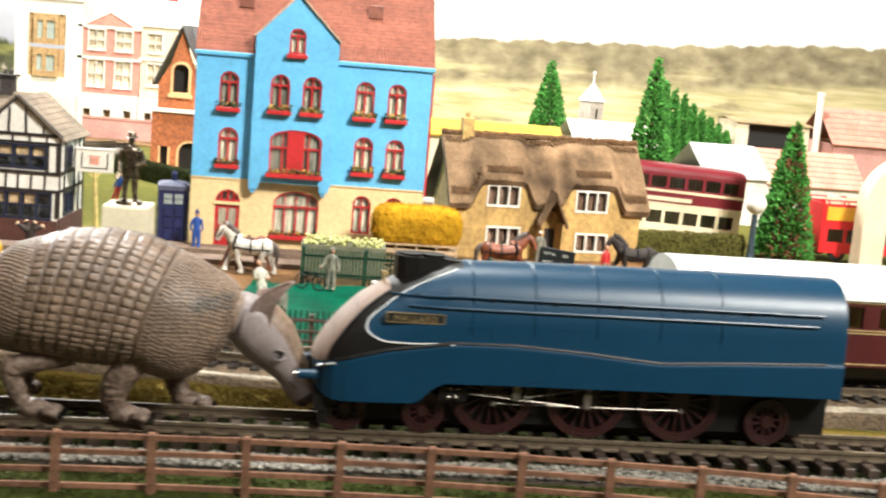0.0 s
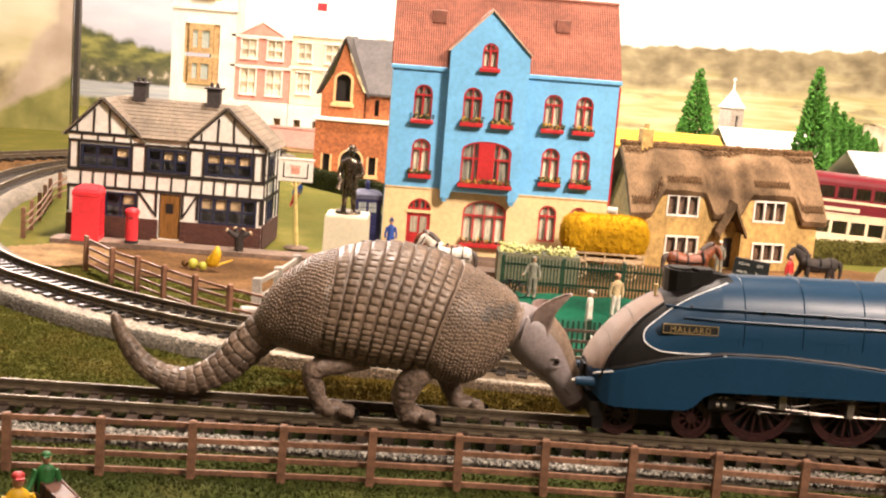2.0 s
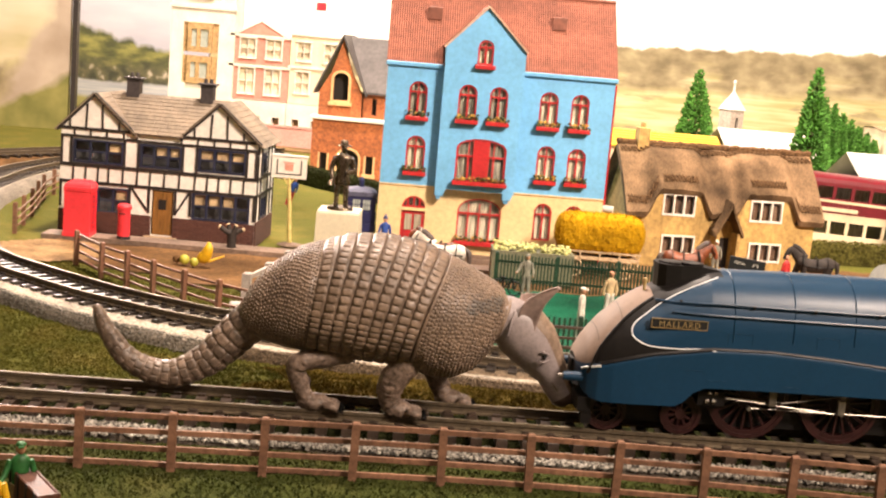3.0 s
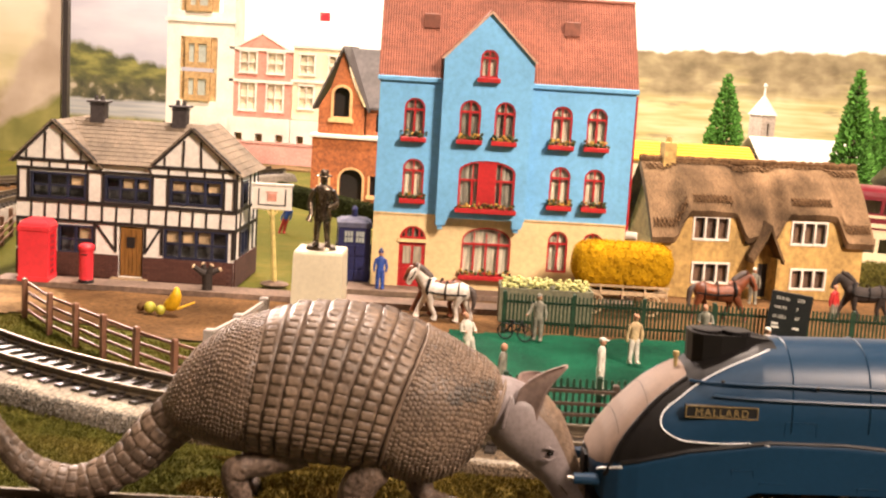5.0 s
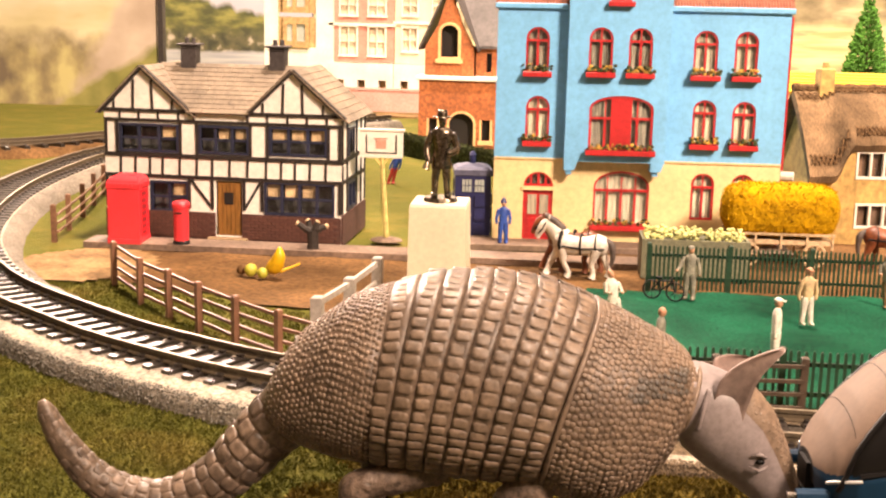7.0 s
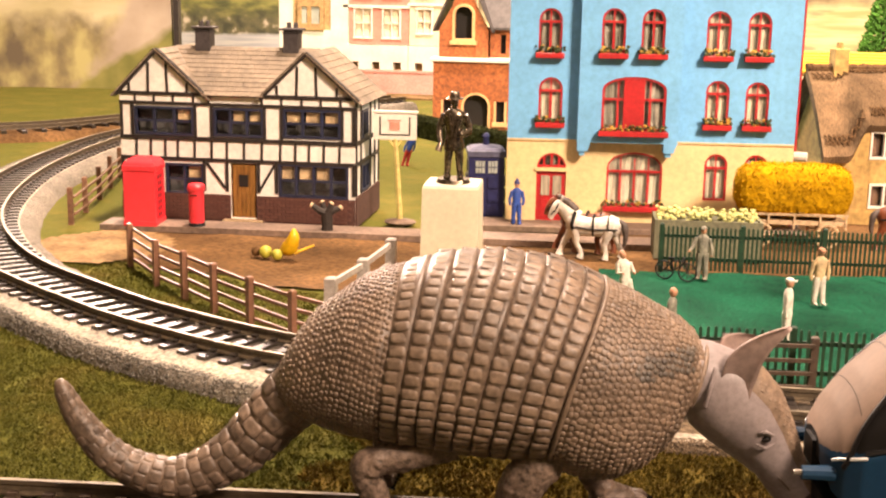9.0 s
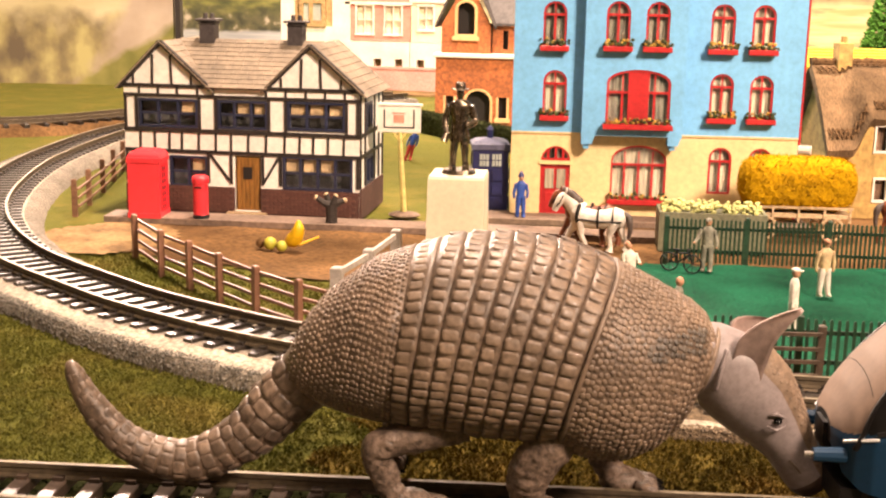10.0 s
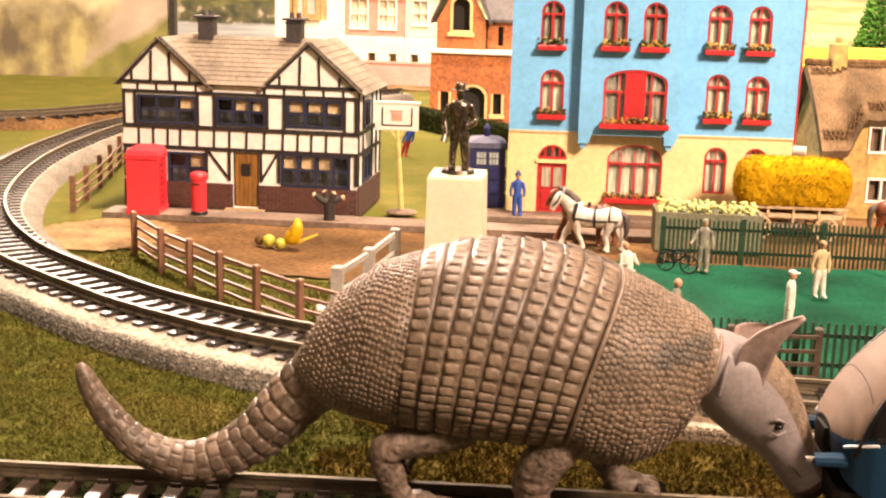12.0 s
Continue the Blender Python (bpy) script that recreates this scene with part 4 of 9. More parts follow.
        b.prism([(x, 0.0345), (x + 0.0045, 0.0345), (x + 0.0060, 0.0386), (x, 0.0386)], P, 0.0)
        b.box(x + 0.0010, x + 0.0035, P + 0.0010, 0.0, 0.0325, 0.0346)
        part("bracket", b, HOUSE_BLUE, h, "blue stepped bracket under the bay")
    # roof
    b = Build()
    b.face([(-0.001, 0.031, 0.1508), (W + 0.001, 0.031, 0.1508), (W + 0.001, D + 0.002, 0.1065), (-0.001, D + 0.002, 0.1065)], 0)
    b.tube([(-0.001, 0.031, 0.1512), (W + 0.001, 0.031, 0.1512)], 0.0012, 6)
    roof = part("roof", b, RED_TILE, h, "ribbed red tiled roof")
    span = (-0.001, W + 0.001, -0.0012, 0.1068, 0.031, 0.1510)
    for k in range(ribbed_roof(Build(), *span)):
        b = Build()
        ribbed_roof(b, *span, only=k)
        part("tile_course", b, RED_TILE, roof)
    b = Build()
    for s, x_low in ((-1, BL - 0.0012), (1, BR + 0.0012)):
        zl = ZG - 0.0008
        pts = [(x_low, P - 0.0012, zl), (CX, P - 0.0012, TIP + 0.0006), (CX, 0.027, TIP + 0.0006), (x_low, 0.012, zl)]
        top = [(x, y, z + 0.0014) for x, y, z in pts]
        b.solid(pts + top, [(0, 3, 2, 1), (4, 5, 6, 7), (0, 1, 5, 4), (1, 2, 6, 5), (2, 3, 7, 6), (3, 0, 4, 7)])
    part("gable_roof", b, RED_TILE, h)
    b = Build()
    b.beam((BL - 0.001, ZG - 0.0006), (CX, TIP + 0.0010), 0.0010, P - 0.0016, P - 0.0002)
    b.beam((CX, TIP + 0.0010), (BR + 0.001, ZG - 0.0006), 0.0010, P - 0.0016, P - 0.0002)
    part("verge", b, mat("pale_verge", (0.55, 0.38, 0.28), 0.6), h, "pale pink gable edge")
    for cx in (0.0245, 0.0960):
        b = Build()
        b.box(cx - 0.004, cx + 0.004, 0.0165, 0.021, 0.132, 0.1395, bev=0.0004)
        part("skylight", b, RED_TILE, h, "small red roof hatch")
    for i, f in enumerate(flank):
        arch_window(h, *f, 0.0, 10 + i, dim=i in (0,), gold=0.5 if i in (1, 2, 4) else 0.15)
    for i, f in enumerate(bay[:2]):
        arch_window(h, *f, P, 30 + i, dim=True, gold=0.7)
    arch_window(h, *bay[3], P, 33, dim=False, box=False)
    flower = Build()
    flower.box(0.0478, 0.0592, P - 0.003, P, 0.1068, 0.1092, bev=0.0003)
    part("window_box", flower, RED_FRAME, h, "red painted window box")
    arch_window(h, *bay[2], P, 35, mull=3, transom=0.42, dim=True, gold=0.9, w=0.0011)
    b = Build()
    b.box(0.0512, 0.0604, P + 0.0002, P + 0.0014, 0.0455, 0.0668)
    part("shutter", b, RED_FRAME, h, "solid red middle panel of the wide window")
    for i, f in enumerate(low[1:]):
        arch_window(h, *f, 0.0003, 40 + i, box=i == 0, mull=3 if i == 0 else 1, transom=0.36 if i == 0 else 0.30, gold=0.4)
    # door
    d = low[0]
    b = Build()
    b.box(d[0], d[1], 0.0010, 0.0020, 0.0010, 0.0240)
    for x in (d[0] + 0.0022, (d[0] + d[1]) / 2 + 0.0008):
        b.box(x, x + 0.0040, 0.0005, 0.0010, 0.0030, 0.0110, 0)
        b.box(x, x + 0.0040, 0.0006, 0.0010, 0.0130, 0.0220, 1)
    door = part("door", b, (RED_FRAME, CURTAIN), h, "red double door with glazed panels")
    b = Build()
    b.box(d[0] - 0.0006, d[1] + 0.0006, -0.0006, 0.0012, 0.0242, 0.0258)
    part("lintel", b, HOUSE_CREAM, h)
    arch_window(h, d[0], d[1], 0.0260, d[3], 0.0064, 0.0003, 50, box=False, transom=0.05, dim=True, mull=3)
    b = Build()
    b.tube([(W + 0.0012, 0.004, 0.0), (W + 0.0012, 0.004, 0.104)], 0.0007, 6)
    part("drainpipe", b, RED_FRAME, h, "red drainpipe at the house corner")
    b = Build()
    b.tube([(W + 0.001, 0.003, 0.0335), (W + 0.0062, 0.001, 0.0335)], 0.0021, 10)
    part("wall_lamp", b, WHITE_PAINT, h)


def pub_window(p, xl, xr, z0, z1, y, cols, rows, lit, wide=0.0011):
    b = Build()
    b.wall(xl, xr, z0, z1, y - 0.0006, y + 0.0012, [(xl + wide, xr - wide, z0 + wide, z1 - wide)])
    win = part("window", b, NAVY, p, "dark navy window frame with small panes")
    for k in range(1, cols):
        x = xl + (xr - xl) * k / cols
        b = Build()
        b.box(x - 0.0006, x + 0.0006, y - 0.0003, y + 0.0010, z0 + wide, z1 - wide)
        part("glazing_bar", b, NAVY, win)
    for k in range(1, rows):
        z = z0 + (z1 - z0) * k / rows
        b = Build()
        b.box(xl + wide, xr - wide, y - 0.0002, y + 0.0009, z - 0.0005, z + 0.0005)
        part("glazing_bar", b, NAVY, win)
    b = Build()
    b.box(xl + 0.0005, xr - 0.0005, y + 0.0004, y + 0.0006, z0 + 0.0005, z1 - 0.0005)
    part("pane", b, PANE, win).visible_shadow = False
    # dark sheet, slate-coloured, for the dim room and reflections in the glass
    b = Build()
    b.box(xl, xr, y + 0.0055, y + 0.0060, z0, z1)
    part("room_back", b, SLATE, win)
    # tan panels behind chosen panes: the room's warm light as plain colour
    for k in lit:
        c, r = k % cols, k // cols
        xa, xb = xl + (xr - xl) * (c + 0.15) / cols, xl + (xr - xl) * (c + 0.85) / cols
        za = z0 + (z1 - z0) * r / rows
        b = Build()
        b.box(xa, xb, y + 0.0016, y + 0.0020, za + 0.0006, za + (z1 - z0) / rows - 0.0008)
        part("lit_panel", b, WARM_ROOM, win, "tan panel standing in for a lit room")


def tile_slope(b, a, c, d, e, courses, thick=0.00055, m=0):
    """Stone tile courses on the slope a-c (eave) to d-e (ridge), a and d at one end."""
    a, c, d, e = (Vector(q) for q in (a, c, d, e))
    n = (c - a).cross(d - a).normalized()
    if n.z < 0:
        n = -n
    for k in range(courses):
        t0, t1 = k / courses, (k + 1) / courses
        lo0, lo1, hi0, hi1 = a.lerp(d, t0), c.lerp(e, t0), a.lerp(d, min(t1 + 0.02, 1)), c.lerp(e, min(t1 + 0.02, 1))
        cols = max(2, int((lo1 - lo0).length / 0.0062))
        off = 0.5 * (k % 2)
        edges = [0.0] + [min(max((j + off) / cols, 0), 1) for j in range(0 if off else 1, cols)] + [1.0]
        for s0, s1 in zip(edges, edges[1:]):
            g = 0.012 * (s1 - s0)
            q = [lo0.lerp(lo1, s0 + g), lo0.lerp(lo1, s1 - g), hi0.lerp(hi1, s1 - g), hi0.lerp(hi1, s0 + g)]
            top = [q[0] + n * thick * 1.25, q[1] + n * thick * 1.25, q[2] + n * thick * 0.7, q[3] + n * thick * 0.7]
            b.solid(q + top, [(4, 5, 6, 7), (0, 1, 5, 4), (1, 2, 6, 5), (2, 3, 7, 6), (3, 0, 4, 7)], m)


def pub():
    p = thing("pub", pose(-0.2022, 0.6423, 0.0024, 0, 0, 2.0), "black and white half-timbered pub with brick base, grey roof", "pub")
    L, D = -0.1095, 0.050
    ups = [(-0.1025, -0.0745, 0.0368, 0.0498), (-0.0652, -0.0420, 0.0370, 0.0500), (-0.0328, -0.0064, 0.0374, 0.0504)]
    gws = [(-0.0884, -0.0704, 0.0098, 0.0242), (-0.0352, -0.0030, 0.0106, 0.0258)]
    door = (-0.0578, -0.0456, 0.0002, 0.0250)
    b = Build()
    b.wall(L, 0, 0.0118, 0.0548, 0, 0.002, ups + gws + [door])
    b.wall(L, 0, -0.002, 0.0118, 0, 0.002, [gws[0], gws[1], door])
    b.box(L, L + 0.002, 0.002, D, -0.002, 0.0548)
    b.box(L, 0, D - 0.002, D, -0.002, 0.0548)
    part("wall", b, WHITE_WALL, p, "white rendered wall")
    b = Build()
    sidew = [(0.014, 0.026, 0.0368, 0.0495), (0.012, 0.028, 0.0120, 0.0250)]
    for_side = Build()
    for_side.wall(0.002, D - 0.002, -0.002, 0.0548, 0, 0.002, sidew)
    for x, y, z in for_side.v:
        b.v.append((-y, x, z))
    b.f, b.m = for_side.f, for_side.m
    part("side_wall", b, WHITE_WALL, p, "white rendered side wall")
    for y0, y1, z0, z1 in sidew:
        mid = (y0 + y1) / 2
        flat = Build()
        flat.wall(y0, y1, z0, z1, -0.0006, 0.001, [(y0 + 0.0012, mid - 0.0006, z0 + 0.0012, z1 - 0.0012), (mid + 0.0006, y1 - 0.0012, z0 + 0.0012, z1 - 0.0012)])
        b = Build()
        b.v, b.f, b.m = [(-y, x, z) for x, y, z in flat.v], flat.f, flat.m
        side = part("window", b, NAVY, p, "dark navy side window")
        # black sheet standing in for the unlit room behind the side window
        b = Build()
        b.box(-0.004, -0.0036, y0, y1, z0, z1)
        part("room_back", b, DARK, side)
    # gables
    GT = 0.0738
    G = [(-0.1108, -0.0912, -0.0685), (-0.0428, -0.0221, 0.0012)]
    for xl, xc, xr in G:
        b = Build()
        b.prism([(xl + 0.001, 0.0548), (xr - 0.001, 0.0548), (xc, GT)], 0, 0.002)
        part("gable", b, WHITE_WALL, p, "white gable panel")
    # timbers
    def timber(b):
        part("timber", b, TIMBER, p)
    for z, w in ((0.0262, 0.0016), (0.0356, 0.0018), (0.0513, 0.0014), (0.0556, 0.0016)):
        b = Build()
        b.beam((L, z), (0.0006, z), w, -0.0007, 0.0004)
        timber(b)
    for x in (-0.1021, -0.0952, -0.0883, -0.0824, -0.0744, -0.0664, -0.0592, -0.0512, -0.0429, -0.0343, -0.0274, -0.0211, -0.0143, -0.0071):
        b = Build()
        b.beam((x, 0.0270), (x + 0.0002, 0.0347), 0.0009, -0.0006, 0.0004)
        timber(b)
    for x in (L + 0.0008, -0.1035, -0.0738, -0.0660, -0.0414, -0.0336, -0.0058, -0.0006):
        b = Build()
        b.beam((x, 0.0365), (x, 0.0506), 0.0013, -0.0007, 0.0004)
        timber(b)
    for x in (-0.1020, -0.0930, -0.0840, -0.0745, -0.0672, -0.0425, -0.0335, -0.0243, -0.0155, -0.0065):
        b = Build()
        b.beam((x, 0.0520), (x, 0.0548), 0.0009, -0.0006, 0.0004)
        timber(b)
    for x in (L + 0.0008, -0.0700, -0.0593, -0.0445, -0.0362, -0.0006):
        b = Build()
        b.beam((x, 0.0120), (x, 0.0254), 0.0013, -0.0007, 0.0004)
        timber(b)
    for a, c in (((-0.0690, 0.0250), (-0.0602, 0.0135)), ((-0.0370, 0.0250), (-0.0442, 0.0128))):
        b = Build()
        b.beam(a, c, 0.0011, -0.0006, 0.0004)
        timber(b)
    for xl, xc, xr in G:
        for a, c in (((xl - 0.0006, 0.0545), (xc, GT + 0.0014)), ((xc, GT + 0.0014), (xr + 0.0006, 0.0545))):
            b = Build()
            b.beam(a, c, 0.0019, -0.0024, 0.0004)
            part("bargeboard", b, TIMBER, p)
        for dx in (-0.0045, 0.0047):
            b = Build()
            b.beam((xc + dx, 0.0560), (xc + dx * 0.9, GT - abs(dx) * 0.82 - 0.0008), 0.0010, -0.0006, 0.0004)
            timber(b)
        for dx in (-0.0135, 0.0138):
            b = Build()
            b.beam((xc + dx, 0.0560), (xc + dx, 0.0605), 0.0009, -0.0006, 0.0004)
            timber(b)
    for y, w in ((0.0262, 0.0016), (0.0356, 0.0018), (0.0540, 0.0016)):
        b = Build()
        b.box(-0.0002, 0.0007, 0.0, D, y - w / 2, y + w / 2)
        timber(b)
    for y in (0.0006, 0.010, 0.030, 0.040, D - 0.001):
        b = Build()
        b.box(-0.0002, 0.0007, y, y + 0.0012, 0.0120, 0.0545)
        timber(b)
    # brick base as single bricks over a mortar core
    b = Build()
    for x0, x1 in ((L, door[0]), (door[1], 0.0)):
        b.box(x0, x1, -0.0007, -0.0001, -0.002, 0.0105)
    b.box(0.0001, 0.0009, 0.0, D, -0.002, 0.0115)
    part("brick_base", b, MORTAR, p, "dark brick plinth")
    b = Build()
    b.box(0, 0.0034, -0.0004, 0, 0, 0.00112)
    brick = b.mesh("brick", [BRICK_DARK])
    for r in range(8):
        x = L + (0.0019 if r % 2 else 0)
        while x < -0.0035:
            if not (door[0] - 0.0035 < x < door[1]) and -0.0014 + r * 0.00138 < (0.0096 if gws[0][0] - 0.003 < x < gws[0][1] or gws[1][0] - 0.003 < x < gws[1][1] else 0.0110):
                part("brick", brick, None, p, at=pose(x, -0.0008, -0.0006 + r * 0.00138))
            x += 0.0038
    # door
    b = Build()
    b.box(door[0] + 0.0008, door[1] - 0.0008, 0.0004, 0.0016, door[2], door[3] - 0.0006, 0)
    b.box(door[0] + 0.0040, door[1] - 0.0040, -0.0002, 0.0001, 0.0145, 0.0200, 1)
    dp = part("door", b, (DOOR_WOOD, DARK), p, "brown plank door with a small dark pane")
    for i in range(5):
        x = door[0] + 0.0012 + i * 0.0020
        b = Build()
        b.box(x, x + 0.0017, 0.0001, 0.0004, door[2] + 0.0004, door[3] - 0.001)
        part("plank", b, DOOR_WOOD, dp)
    b = Build()
    b.box(door[0] - 0.0030, door[1] + 0.0030, -0.0042, -0.0002, -0.0022, -0.0004, bev=0.0002)
    part("doorstep", b, PALE_WOOD, p, "worn pale doorstep")
    for w, lit in zip(ups, ((5,), (4, 5), (3, 5, 4))):
        pub_window(p, *w, 0.0, 3, 2, lit)
    pub_window(p, *gws[0], 0.0, 2, 2, (3,))
    pub_window(p, *gws[1], 0.0, 4, 2, (4, 5, 6))
    # roofs
    b = Build()
    ridge = 0.0752
    for xl, xc, xr in G:
        tile_slope(b, (xl - 0.0016, -0.0028, 0.0538), (xl - 0.0016, D + 0.002, 0.0538), (xc, -0.0028, ridge), (xc, D + 0.002, ridge), 9)
        tile_slope(b, (xr + 0.0022, -0.0028, 0.0530), (xr + 0.0022, D + 0.002, 0.0530), (xc, -0.0028, ridge), (xc, D + 0.002, ridge), 9)
        b.face([(xl + 0.001, D, 0.0548), (xc, D, ridge), (xr - 0.001, D, 0.0548)])
    tile_slope(b, (-0.0700, -0.0026, 0.0552), (-0.0416, -0.0026, 0.0552), (-0.0912, 0.025, ridge + 0.0004), (-0.0221, 0.025, ridge + 0.0004), 11)
    tile_slope(b, (-0.0700, D + 0.002, 0.0552), (-0.0416, D + 0.002, 0.0552), (-0.0912, 0.025, ridge + 0.0004), (-0.0221, 0.025, ridge + 0.0004), 11)
    part("roof", b, ROOF_GREY, p, "worn grey stone-tiled roof with two front gables")
    # added black box that makes the pub's inside look unlit
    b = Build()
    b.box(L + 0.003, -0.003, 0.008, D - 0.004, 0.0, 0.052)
    part("unlit_core", b, DARK, p)
    for x in (-0.0772, -0.0352):
        b = Build()
        b.box(x - 0.0035, x + 0.0035, 0.0215, 0.0285, 0.070, 0.0838, bev=0.0003)
        b.box(x - 0.0041, x + 0.0041, 0.0209, 0.0291, 0.0826, 0.0832, bev=0.0002)
        b.box(x - 0.0051, x + 0.0051, 0.0200, 0.0300, 0.0838, 0.0849, bev=0.0003)
        for dx in (-0.0016, 0.0016):
            b.tube([(x + dx, 0.025, 0.0848), (x + dx, 0.025, 0.0874)], [0.0012, 0.0010], 8)
        part("chimney", b, CHIMNEY, p, "dark grey chimney stack with pots")


def cottage():
    c = thing("thatched_cottage", pose(0.0266, 0.7162, 0.001, 0, 0, 15) @ Matrix.Diagonal((0.86, 1.0, 1.0, 1.0)), "ochre stone cottage with a thick thatched roof and white windows", "cottage")
    X0, X1, D = -0.0205, 0.1160, 0.052
    wins = [(0.0008, 0.0248, 0.0300, 0.0434), (0.0660, 0.0905, 0.0290, 0.0424), (0.0022, 0.0270, 0.0065, 0.0185), (0.0680, 0.0925, 0.0045, 0.0165)]
    door = (0.0412, 0.0530, 0.0, 0.0185)
    b = Build()
    b.wall(X0, X1, -0.002, 0.0285, 0, 0.003, wins[2:] + [door])
    for w in wins[:2]:
        b.wall(w[0] - 0.0045, w[1] + 0.0045, 0.0285, 0.0462, 0, 0.003, [w])
    b.box(X0, X0 + 0.003, 0.003, D, -0.002, 0.0285)
    b.box(X1 - 0.003, X1, 0.003, D, -0.002, 0.0285)
    b.box(X0, X1, D - 0.003, D, -0.002, 0.0285)
    # black sheet inside the cottage, coloured as unlit space
    b.box(X0 + 0.004, X1 - 0.004, 0.009, 0.012, 0.0, 0.045, 1)
    for x in (X0, X1 - 0.003):
        b.solid([(x, 0, 0.0285), (x, D, 0.0285), (x, D / 2, 0.069), (x + 0.003, 0, 0.0285), (x + 0.003, D, 0.0285), (x + 0.003, D / 2, 0.069)],
                [(0, 2, 1), (3, 4, 5), (0, 3, 5, 2), (1, 2, 5, 4), (0, 1, 4, 3)])
    part("wall", b, (STONE_OCHRE, DARK), c, "weathered ochre stone wall")
    for xl, xr, z0, z1 in wins:
        b = Build()
        w = 0.0011
        lights = [(xl + w + (xr - xl - w) * k / 3, xl + (xr - xl - w) * (k + 1) / 3, z0 + w, z1 - w) for k in range(3)]
        b.wall(xl, xr, z0, z1, -0.0006, 0.0014, lights)
        win = part("window", b, WHITE_PAINT, c, "white three-light casement window")
        b = Build()
        b.box(xl + 0.0004, xr - 0.0004, 0.0005, 0.0007, z0 + 0.0004, z1 - 0.0004)
        part("pane", b, PANE, win).visible_shadow = False
        # flat brown sheets stand in for the dim inside, not for cloth
        for k in range(3):
            b = Build()
            xa, xb = xl + (xr - xl) * (k + 0.1) / 3, xl + (xr - xl) * (k + 0.9) / 3
            b.box(xa, xb, 0.0030, 0.0034, z0, z1)
            part("curtain", b, BROWN_INSIDE, win)
    b = Build()
    b.box(door[0], door[1], 0.0012, 0.0024, 0.0, door[3])
    for i in range(5):
        b.box(door[0] + 0.0008 + i * 0.0021, door[0] + 0.0024 + i * 0.0021, 0.0008, 0.0012, 0.0004, door[3] - 0.0006)
    part("door", b, TIMBER, c, "dark plank door in the porch")
    # thatch
    def eave(u):
        z = 0.0318
        for l, r in ((-0.0015, 0.0265), (0.0640, 0.0930)):
            s = min(max((u - (l - 0.011)) / 0.011, 0), 1) * min(max(((r + 0.011) - u) / 0.011, 0), 1)
            s = s * s * (3 - 2 * s)
            z = max(z, 0.0318 + 0.0144 * s)
        s = max(0.0, 1 - abs(u - 0.0470) / 0.013)
        return z + 0.004 * s

    for w in wins[:2]:
        for side in (-1, 1):
            b = Build()
            for k in range(8):
                x = (w[0] - 0.0045 - 0.0008 * (k + 1)) if side < 0 else (w[1] + 0.0045 + 0.0008 * k)
                top_z = min(eave(x), eave(x + 0.0008)) - 0.0008
                if top_z > 0.0290:
                    b.box(x, x + 0.0008, 0.0, 0.003, 0.0285, top_z)
            if b.v:
                part("dormer_cheek", b, STONE_OCHRE, c)
    N, M = 110, 26
    ridge = 0.0700

    def surface(u, t):
        ez = eave(u)
        lift = (ez - 0.0318) / 0.016
        y = -0.0044 + 0.0020 * lift + (D / 2 + 0.0044 - 0.0020 * lift) * t
        return u, y, ez + (ridge - ez) * (t ** (1.0 - 0.12 * lift)) + 0.0045 * math.sin(math.pi * t) * (0.5 + 0.5 * lift)

    top, under = [], []
    for i in range(N + 1):
        u = X0 - 0.0060 + (X1 - X0 + 0.0110) * i / N
        ring, low = [], []
        for j in range(M + 1):
            t = j / M
            _, y, z = surface(u, t)
            w = 0.0007 * noise.noise((u * 90, y * 45, z * 30)) + 0.0004 * noise.noise((u * 400, y * 90, 2))
            ring.append((u + 0.3 * w, y - w, z + w))
            low.append((u, y + 0.0018, z - 0.0034))
        top.append(ring)
        under.append(low)
    b = Build()
    b.loft(top, 0, caps=False, closed=False)
    b.loft(list(reversed(under)), 0, caps=False, closed=False)
    b.loft([[r[0] for r in top], [r[0] for r in under]], 0, caps=False, closed=False)
    for k in (0, N):
        b.loft([top[k], under[k]], 0, caps=False, closed=False)
    back = [[(u, D + 0.008, 0.0265), (u, D + 0.0085, 0.0300), (u, D * 0.75, 0.056), (u, D / 2, ridge + 0.0002)] for u in (X0 - 0.006, X1 + 0.005)]
    b.loft(back, 0, caps=False, closed=False)
    part("thatched_roof", b, THATCH, c, "thick brown thatch sweeping over two dormers", smooth=True)
    rng = random.Random(8)
    b = Build()
    pts = [(X0 - 0.006 + (X1 - X0 + 0.011) * i / 60, D / 2 + 0.0005, ridge + 0.0006 + jitter(rng, 0.0003)) for i in range(61)]
    b.tube(pts, [0.0022 + jitter(rng, 0.0003) for _ in pts], 7)
    part("ridge_roll", b, THATCH_TRIM, c, "rough raised thatch ridge")
    # crossed hazel spars pinned over the dormers, along both low eaves and under the ridge
    for l, r, ta, tb, n in ((-0.0002, 0.0255, 0.09, 0.19, 11), (0.0650, 0.0915, 0.09, 0.19, 11), (-0.0250, -0.0040, 0.10, 0.20, 8), (0.1000, 0.1190, 0.10, 0.20, 8), (-0.0250, 0.1195, 0.84, 0.93, 44)):
        for k in range(n):
            ua, ub = l + (r - l) * k / n, l + (r - l) * (k + 1) / n
            for ka, kb in ((ta, tb), (tb, ta)):
                a, q = Vector(surface(ua, ka)), Vector(surface(ub, kb))
                off = Vector((0, -0.0006, 0.0006))
                b = Build()
                b.tube([a + off, (a + q) / 2 + off * 1.5, q + off], [0.00042] * 3, 5)
                part("thatch_spar", b, THATCH_TRIM, c)
    for s in (-1, 1):
        b = Build()
        rings = []
        for k in range(11):
            t = k / 10
